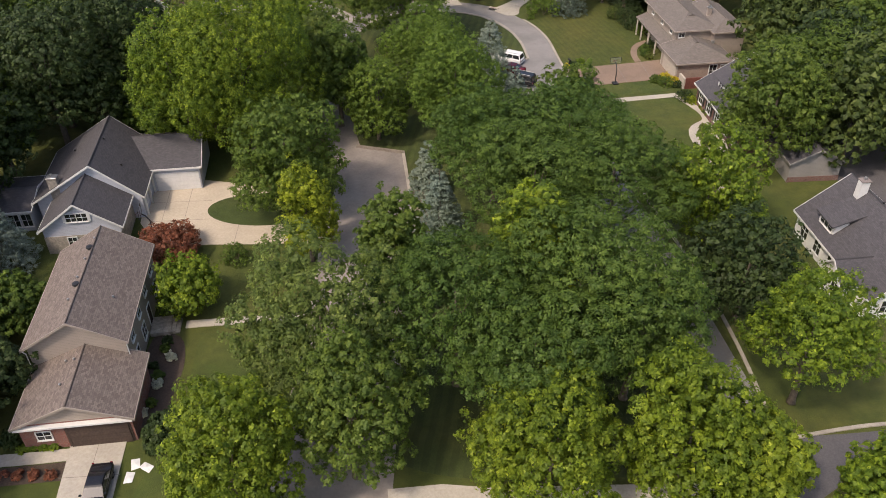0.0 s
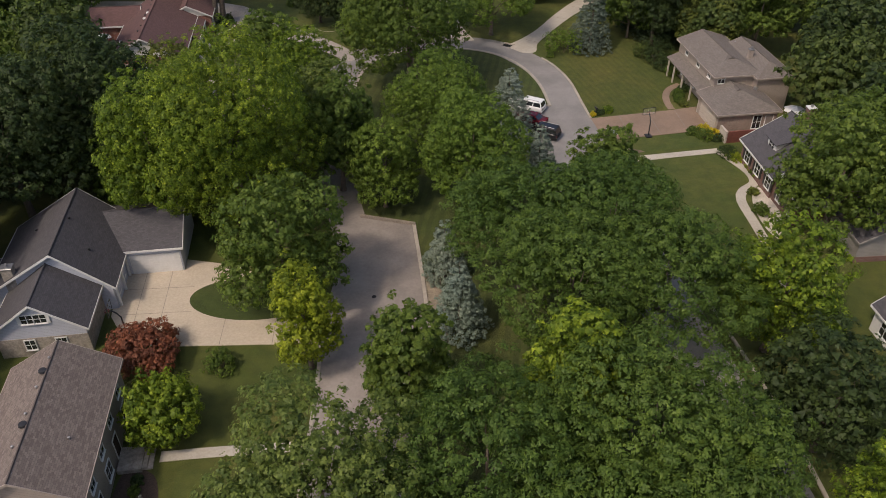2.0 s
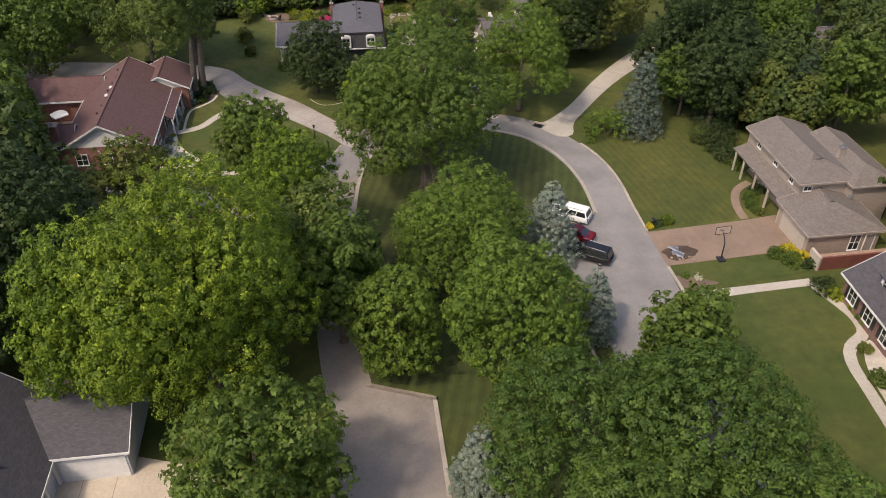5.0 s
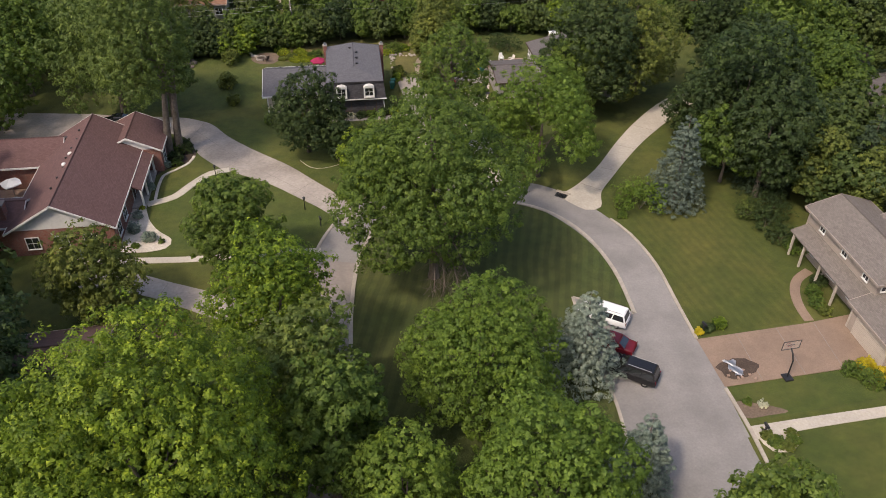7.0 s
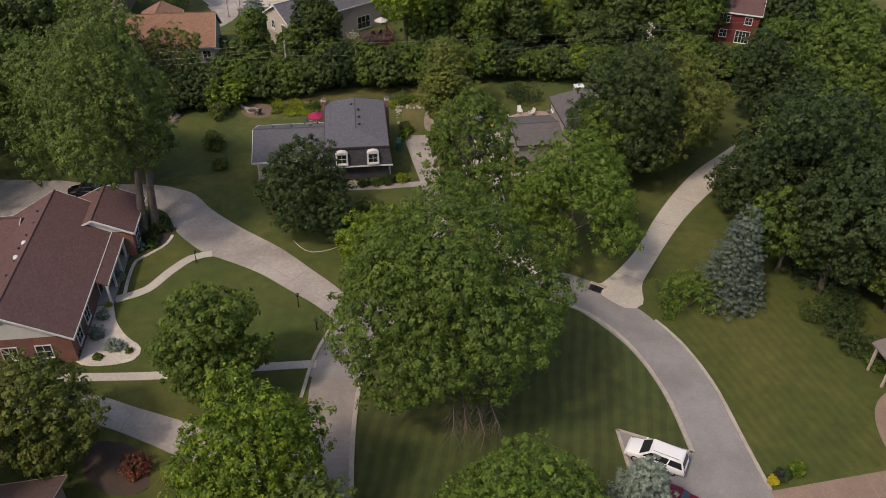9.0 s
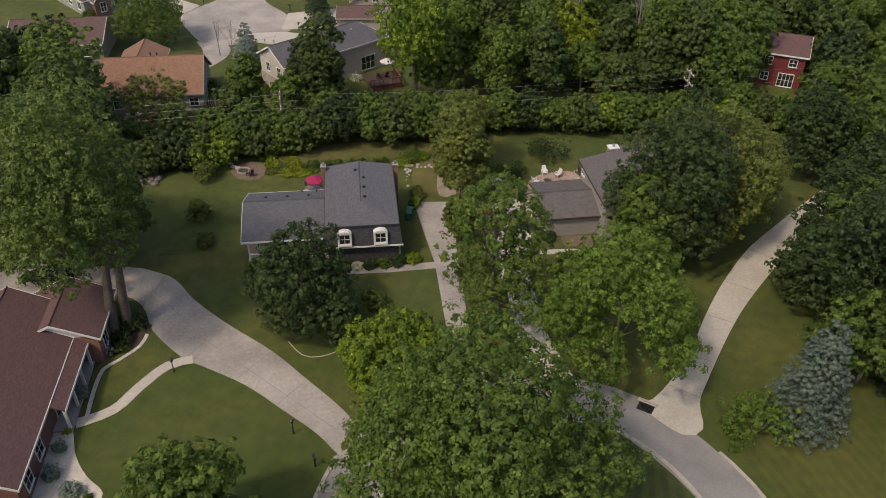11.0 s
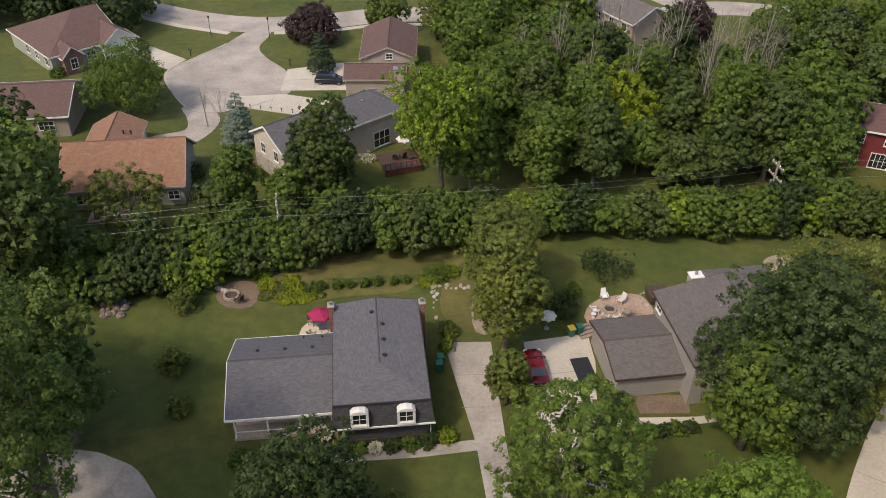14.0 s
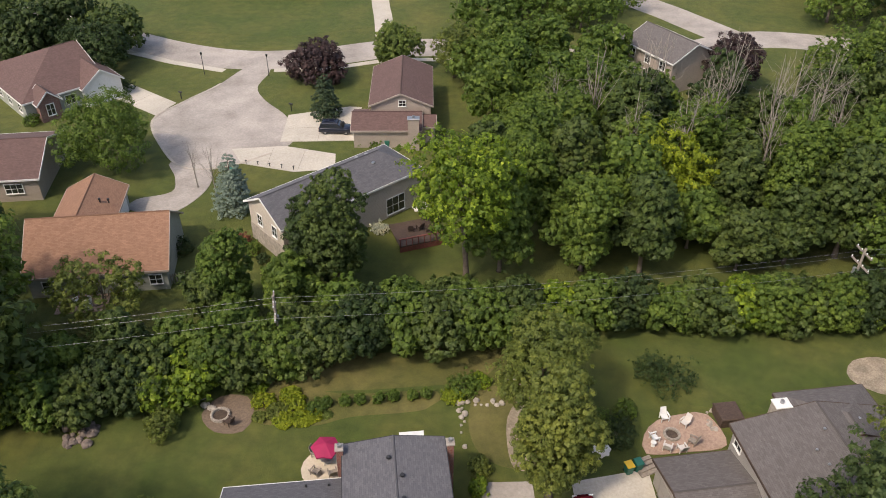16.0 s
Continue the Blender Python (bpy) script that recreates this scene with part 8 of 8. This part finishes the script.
part("sheet", Shape().box(-0.9, 0.9, -1.9, 1.9, 0, 0.02), "black", e)
umbrella(-3.6, 174.6, "canvas", "grey patio umbrella beside the driveway", 2.2, 0.9, 8)
slab("flower_bed", [(3.6, 163.6), (8.1, 163.7), (8.3, 165.9), (3.4, 165.7)], 0.03, "soil", 0.05, "reddish bare bed before the grey house", "garden bed")
slab("brush_patch", spline([(21.2, 184.6), (22.4, 187), (25.6, 187.4), (26.4, 184.6), (24, 182.6)], 0.8, True), 0.03, "dry_soil", 0.05, "bare brown patch in the back lawn", "ground")
for k, (sx, sy, r, h) in enumerate([(2.0, 164.9, 0.8, 1.0), (3.2, 161.2, 0.7, 0.8), (7.5, 161.8, 0.7, 0.8), (6.3, 161.6, 0.7, 0.8), (5.2, 161.4, 0.7, 0.8), (4.1, 161.3, 0.7, 0.8), (-1.6, 177.2, 1.4, 1.8), (-3.2, 178.2, 1.3, 1.6), (4.4, 183.4, 2.0, 2.4), (-0.6, 179.8, 1.0, 1.6), (2.6, 184.4, 1.6, 2.6)]):
    shrub(sx, sy, r, h, ("leaf_dark", "leaf_mid")[k % 2], 90 + k, "dense green shrub beside the grey house", group="foundation shrubs")

# the brick bungalow's gravel bed with globe spruces
slab("gravel_bed", spline([(-43.2, 137.2), (-42.0, 136.9), (-40.3, 133.4), (-38.6, 131.3), (-36.8, 129.8), (-37.0, 128.1), (-39.8, 127.3), (-42.2, 127.8), (-43.0, 130.9), (-43.4, 134.5)], 0.7, True), 0.05, "gravel", 0.08, "pale gravel bed edged round blue globe shrubs", "garden bed")
band("bed_edge", spline([(-40.9, 137.6), (-41.4, 140.6), (-41.5, 143.3), (-40.5, 144.5), (-39.1, 146.5), (-38.9, 148.2)], 0.7), 0.35, 0.08, "gravel", "pale stone edging below the porch", "edging", 0.1)
slab("flower_bed", spline([(-42.6, 140.6), (-42.4, 143.2), (-41.3, 145.2), (-39.5, 146.4), (-38.8, 149), (-41.4, 151.6), (-43.4, 146)], 0.8, True), 0.03, "mulch", 0.05, "mulched bed below the forked tree", "garden bed")
for k, (sx, sy, r, h) in enumerate([(-41.8, 134.0, 0.52, 0.9), (-41.4, 131.3, 0.66, 1.0), (-39.2, 129.7, 0.70, 1.0), (-42.0, 145.4, 0.8, 1.0), (-42.2, 140.0, 0.7, 0.9), (-45.2, 127.2, 0.9, 1.1)]):
    shrub(sx, sy, r, h, "needle_blue", 110 + k, "blue-grey globe spruce in pale gravel", "globe_spruce", "globe spruces", 0.17)
for k, (sx, sy, r, h, m_) in enumerate([(-40.4, 128.4, 0.36, 0.5, "leaf_mid"), (-37.7, 129.2, 0.28, 0.4, "leaf_mid"), (-42.6, 128.6, 0.5, 0.8, "leaf_dark"), (-41.0, 147.2, 0.9, 1.3, "leaf_dark"), (-40.2, 149.4, 1.0, 1.5, "leaf_dark"), (-41.5, 149.0, 1.0, 1.6, "leaf_mid"), (-41.9, 135.8, 0.3, 0.4, "leaf_yellow"), (-40.6, 145.9, 0.6, 0.7, "leaf_mid"), (-44.0, 127.0, 0.7, 0.9, "leaf_mid"), (-47.2, 126.6, 0.8, 0.8, "leaf_olive")]):
    shrub(sx, sy, r, h, m_, 130 + k, "small rounded shrub beside the brick house", group="foundation shrubs")
shrub(17.0, 136.6, 2.8, 3.8, "leaf_lime", 150, "large rounded bright green shrub on the lawn", leaf=0.3)
shrub(14.6, 135.0, 0.6, 0.7, "leaf_mid", 152, "low shrub beside the kerb")

# east driveway: the opened patch, flower beds, terrace
e = thing("driveway_pit", 21.0, 110.3, 5, "opened rubble-filled patch in the aggregate driveway", "pit", z=0.06)
rim = [((1.95 + 0.22 * math.sin(3 * a + 0.6) + 0.1 * math.sin(7 * a)) * math.cos(a), (1.25 + 0.25 * math.sin(2 * a) + 0.08 * math.sin(9 * a)) * math.sin(a), 0.012) for a in [2 * math.pi * k / 28 for k in range(28)]]
ring2 = [(x * 0.66, y * 0.66, 0.03 + 0.03 * math.sin(k * 1.7)) for k, (x, y, _) in enumerate(rim)]
part("earth", Shape().poly(rim + ring2 + [(0.1, 0, 0.04)], [(k, (k + 1) % 28, 28 + (k + 1) % 28, 28 + k) for k in range(28)] + [(28 + k, 28 + (k + 1) % 28, 56) for k in range(28)]), "mulch", e, smooth=True)
sheet = [(-0.62 + 0.105 * c + 0.14 * math.sin(0.8 * r + 0.5 * c) - 0.03 * r, -1.0 + 0.155 * r + 0.05 * math.sin(c * 1.1), 0.13 + 0.05 * math.sin(c * 1.0 + r * 0.9) + 0.03 * math.sin(c * 2.3 - r * 1.7)) for r in range(14) for c in range(10)]
part("sheet", Shape().poly(sheet, [(r * 10 + c, r * 10 + c + 1, r * 10 + c + 11, r * 10 + c + 10) for r in range(13) for c in range(9)]), "metal", e, "crumpled grey sheet", smooth=True)
for k in range(7):
    part("rubble", Shape().box(-0.13, 0.13, -0.1, 0.1, 0, 0.13, 0.04), "paver", e, m=pose(-1.2 + 0.4 * k, -0.85 + 0.6 * math.sin(k * 1.9), 0.02, 0, 0, k * 37))
slab("flower_bed", spline([(19.5, 106.2), (19.9, 104.4), (22.1, 104.7), (24.0, 105.2), (21.8, 106.0)], 0.6, True), 0.03, "soil", 0.05, "half-empty mulched bed by the kerb", "garden bed")
slab("flower_bed", spline([(20.4, 102.4), (21.2, 103.0), (23.4, 103.2), (23.9, 102.2), (23.0, 100.9), (21.2, 100.8)], 0.6, True), 0.04, "gravel", 0.05, "low bed edged in pale gravel", "garden bed")
for k, (sx, sy, r, h, m_) in enumerate([(21.2, 102.3, 0.55, 0.5, "leaf_olive"), (21.7, 101.6, 0.6, 0.5, "leaf_mid"), (22.5, 101.3, 0.6, 0.5, "leaf_olive"), (23.2, 101.8, 0.55, 0.5, "leaf_mid"), (23.3, 102.6, 0.5, 0.5, "leaf_olive"), (18.6, 115.1, 0.36, 0.5, "flower_yellow"), (19.6, 115.6, 0.6, 0.5, "leaf_dark"), (20.9, 116.1, 0.65, 0.9, "leaf_bright"),
                                        (31.6, 110.0, 1.0, 0.9, "leaf_mid"), (32.8, 110.3, 0.9, 1.0, "flower_yellow"), (33.9, 109.3, 0.8, 1.0, "flower_yellow"), (32.6, 108.8, 1.1, 1.1, "leaf_mid"), (34.4, 108.2, 0.8, 0.8, "leaf_dark"),
                                        (20.6, 106.2, 0.4, 0.4, "leaf_mid"), (21.9, 105.8, 0.4, 0.4, "flower_white"), (31.6, 119.4, 0.8, 0.9, "leaf_mid"), (31.9, 121.0, 0.8, 1.0, "leaf_mid"), (33.0, 122.8, 0.8, 1.0, "leaf_dark"), (32.0, 118.2, 0.6, 0.7, "leaf_olive"),
                                        (31.6, 130.4, 1.5, 1.8, "leaf_dark"), (30.8, 133.0, 2.0, 2.8, "leaf_dark"), (31.8, 135.4, 2.2, 3.2, "leaf_dark"), (32.6, 128.4, 1.2, 1.6, "leaf_mid"), (29.4, 135.2, 1.5, 2.2, "leaf_wood"),
                                        (34.4, 104.4, 1.3, 1.2, "leaf_dark"), (35.4, 103.0, 1.0, 0.9, "leaf_yellow"), (36.4, 101.0, 0.8, 0.8, "leaf_yellow"), (35.0, 95.2, 0.6, 0.7, "leaf_olive"), (36.8, 99.4, 0.9, 0.9, "leaf_bright"), (34.6, 91.0, 0.9, 1.2, "leaf_mid")]):
    shrub(sx, sy, r, h, m_, 160 + k, "leafy garden shrub in a planted bed", group="garden plants")
slab("gravel_bed", spline([(35.6, 96.4), (36.6, 96.0), (37.0, 91), (35.6, 86), (34.4, 88), (34.4, 93)], 0.7, True), 0.04, "gravel", 0.06, "pale gravel bed inside the curving path", "garden bed")
umbrella(45.6, 112.6, "tarp", "white patio umbrella on the terrace", 2.6, 1.6, 8)

# south-west house: front bed, step, car-side sheets
slab("flower_bed", spline([(-27.6, 54.6), (-25.2, 54.2), (-24.0, 51), (-23.9, 47), (-24.0, 43.6), (-26.0, 43.2), (-27.0, 48), (-27.8, 51)], 0.8, True), 0.03, "mulch", 0.05, "dark mulched bed along the house front", "garden bed")
for k in range(9):
    shrub(-26.0 + 0.7 * math.sin(k * 2.3), 44.6 + 1.12 * k, 0.45, 0.6, ("flower_white", "leaf_mid", "leaf_dark")[k % 3], 200 + k, "low flowering plant in the dark bed", "perennial", "garden plants")
e = thing("front_steps", -27.0, 55.6, 8, "grey stone front steps with urns", "steps")
part("landing", Shape().box(-1.3, 0.6, -1.2, 1.2, 0, 0.45), "rock", e)
part("tread", Shape().box(0.6, 1.0, -1.0, 1.0, 0, 0.3), "rock", e)
part("tread", Shape().box(1.0, 1.4, -1.0, 1.0, 0, 0.15), "rock", e)
for k in range(4):
    shrub(-34.5 + 0.82 * k, 40.75 + 0.11 * k, 0.42, 0.55, "leaf_bright", 220 + k, "small clipped shrub below the brick wall", group="clipped shrubs")
shrub(-35.8, 41.6, 0.9, 1.4, "leaf_dark", 226, "dark rounded shrub at the house corner")
slab("flower_bed", [(-36.5, 38.8), (-30.6, 39.6), (-30.4, 37.8), (-36.5, 37.0)], 0.03, "mulch", 0.05, "dark bed with red flowers by the path", "garden bed")
for k in range(4):
    shrub(-35.2 + 1.3 * k, 38.2, 0.4, 0.5, "leaf_red", 230 + k, "red-flowered plant in the dark bed", "perennial", "garden plants")
for k, (sx, sy, tn) in enumerate(((-24.9, 39.4, 20), (-23.9, 39.1, 65), (-25.0, 38.1, 5))):
    e = thing("white_sheet", sx, sy, tn, "white sheet lying on the grass", "sheet", "white sheets", z=0.02)
    part("sheet", Shape().poly([(-0.35, -0.55, 0.02), (0.35, -0.5, 0.05), (0.38, 0.5, 0.02), (-0.3, 0.55, 0.08), (0, 0, 0.12)], [(0, 1, 4), (1, 2, 4), (2, 3, 4), (3, 0, 4)]), "tarp", e)

slab("bare_bed", spline([(-37.6, 118.2), (-35.0, 118.4), (-32.6, 117.0), (-31.3, 113.8), (-34.2, 113.2), (-36.8, 115.2)], 0.8, True), 0.02, "mulch", 0.05, "reddish bare bed beside the low house", "garden bed")
shrub(-32.9, 115.6, 1.1, 1.5, "leaf_red", 262, "dark red shrub in a bare bed")

# low retaining wall and bushes at the dead end, gravel strip by the spruces
wl = thing("retaining_wall", -8.6, 89.4, -14, "low brown timber wall closing the street bay", "wall")
for k in range(7):
    part("sleeper", Shape().box(-3.3 + 0.94 * k, -2.38 + 0.94 * k, -0.12, 0.12, 0, 0.42, 0.03), "wood_grey", wl)
band("gravel_strip", spline([(-2.2, 63), (-2.4, 70), (-3.1, 77), (-3.4, 80)], 1), 1.7, 0.03, "dry_soil", "strip of pale stones behind the kerb", "gravel strip", 0.06)

shrub(-22.4, 66.0, 1.3, 1.9, "leaf_mid", 260, "rounded grey-green bush on the lawn strip")

# wires and poles over the boundary thicket
def power_pole(x, y, h, turn, label):
    e = thing("power_pole", x, y, turn, label, "power pole", "power poles")
    part("pole", Shape().tube([(0, 0, 0), (0, 0, h)], [0.17, 0.12], 8), "wood_grey", e)
    for z, w in ((h - 0.5, 1.2), (h - 1.9, 1.4)):
        part("cross_arm", Shape().box(-w, w, -0.07, 0.07, z - 0.08, z + 0.08), "wood_grey", e)
        for px in (-w + 0.1, -0.4, 0.4, w - 0.1):
            part("insulator", Shape().lathe([(0.05, z + 0.08), (0.07, z + 0.16), (0.03, z + 0.26)], 6, (px, 0, 0)), "tarp", e)
    part("transformer", Shape().lathe([(0.2, h - 3.4), (0.24, h - 3.3), (0.24, h - 2.6), (0.05, h - 2.5)], 10, (0.35, 0, 0)), "metal", e)


POLES = [(-92, 174, 9.5), (-31.7, 186.2, 7.8), (23.6, 193.4, 8.6), (90, 203, 9.5)]
for px, py, ph in POLES:
    power_pole(px, py, ph, 100, "weathered timber power pole with cross arms")
for (x0, y0, h0), (x1, y1, h1) in zip(POLES, POLES[1:]):
    for lat, dz in ((0.0, -0.2), (-1.1, -1.7), (1.1, -1.7)):
        e = thing("power_line", 0, 0, 0, "thin pale power line between poles", "cable", "power lines")
        pts = [(x0 + (x1 - x0) * t + 0.1 * lat, y0 + (y1 - y0) * t + lat, h0 + dz + (h1 - h0) * t - 4 * 0.9 * t * (1 - t)) for t in [k / 14 for k in range(15)]]
        part("wire", Shape().tube(pts, [0.008] * 15, 4), "metal", e)

# around the far houses
fn = thing("fence", -44.6, 197.6, 20, "short weathered picket fence beside the ranch house", "fence")
for k in range(8):
    part("picket", Shape().box(-1.2 + 0.3 * k, -1.05 + 0.3 * k, -0.03, 0.03, 0, 1.3), "wood_grey", fn)
part("rail", Shape().box(-1.2, 1.2, 0.03, 0.08, 0.9, 1.0), "wood_grey", fn)
for k, (sx, sy, tn) in enumerate(((-55.2, 193.6, 20), (-54.0, 193.9, -30), (-52.8, 193.4, 160))):
    chair(sx, sy, tn, "tarp", "white garden chair behind the ranch house", "back patio chairs", 0.06)
umbrella(-19.2, 208.6, "canvas", "pale patio umbrella on the red deck", 3.2, 1.2, 8)
for k in range(3):
    chair(-20.4 + 1.0 * k, 206.4 + 0.4 * (k % 2), 40 * k, "wood_dark", "dark garden chair on the red deck", "deck chairs", 0.9)
for k, (sx, sy, r, h, m_) in enumerate([(-39.4, 204.4, 0.9, 1.4, "leaf_red"), (-38.0, 203.0, 0.9, 1.3, "leaf_mid"), (-36.4, 201.4, 0.7, 1.0, "leaf_dark"), (-24.2, 207.6, 0.9, 0.9, "flower_white"), (-66.2, 244.0, 1.6, 1.5, "leaf_dark"), (-75.4, 233.0, 1.2, 1.4, "leaf_mid"), (-46.0, 203.0, 1.2, 1.6, "leaf_dark"), (-28.4, 228.0, 0.7, 0.7, "leaf_mid"), (-26.0, 227.6, 0.8, 0.8, "leaf_mid")]):
    shrub(sx, sy, r, h, m_, 240 + k, "garden shrub beside a far house", group="far shrubs")
e = thing("electrical_box", -44.0, 219.9, 0, "small green utility box on a lawn", "utility box")
part("cabinet", Shape().box(-0.6, 0.6, -0.4, 0.4, 0, 0.8, 0.05), "green_bin", e)

umbrella(-57.7, 137.9, "tarp", "white square parasol in the brick courtyard", 2.6, 1.3, 4)
slab("patio", [(-61.5, 133.0), (-54.6, 133.9), (-55.5, 140.2), (-62.4, 139.3)], 0.05, "paver", 0.1, "paver courtyard of the brick bungalow", "patio")
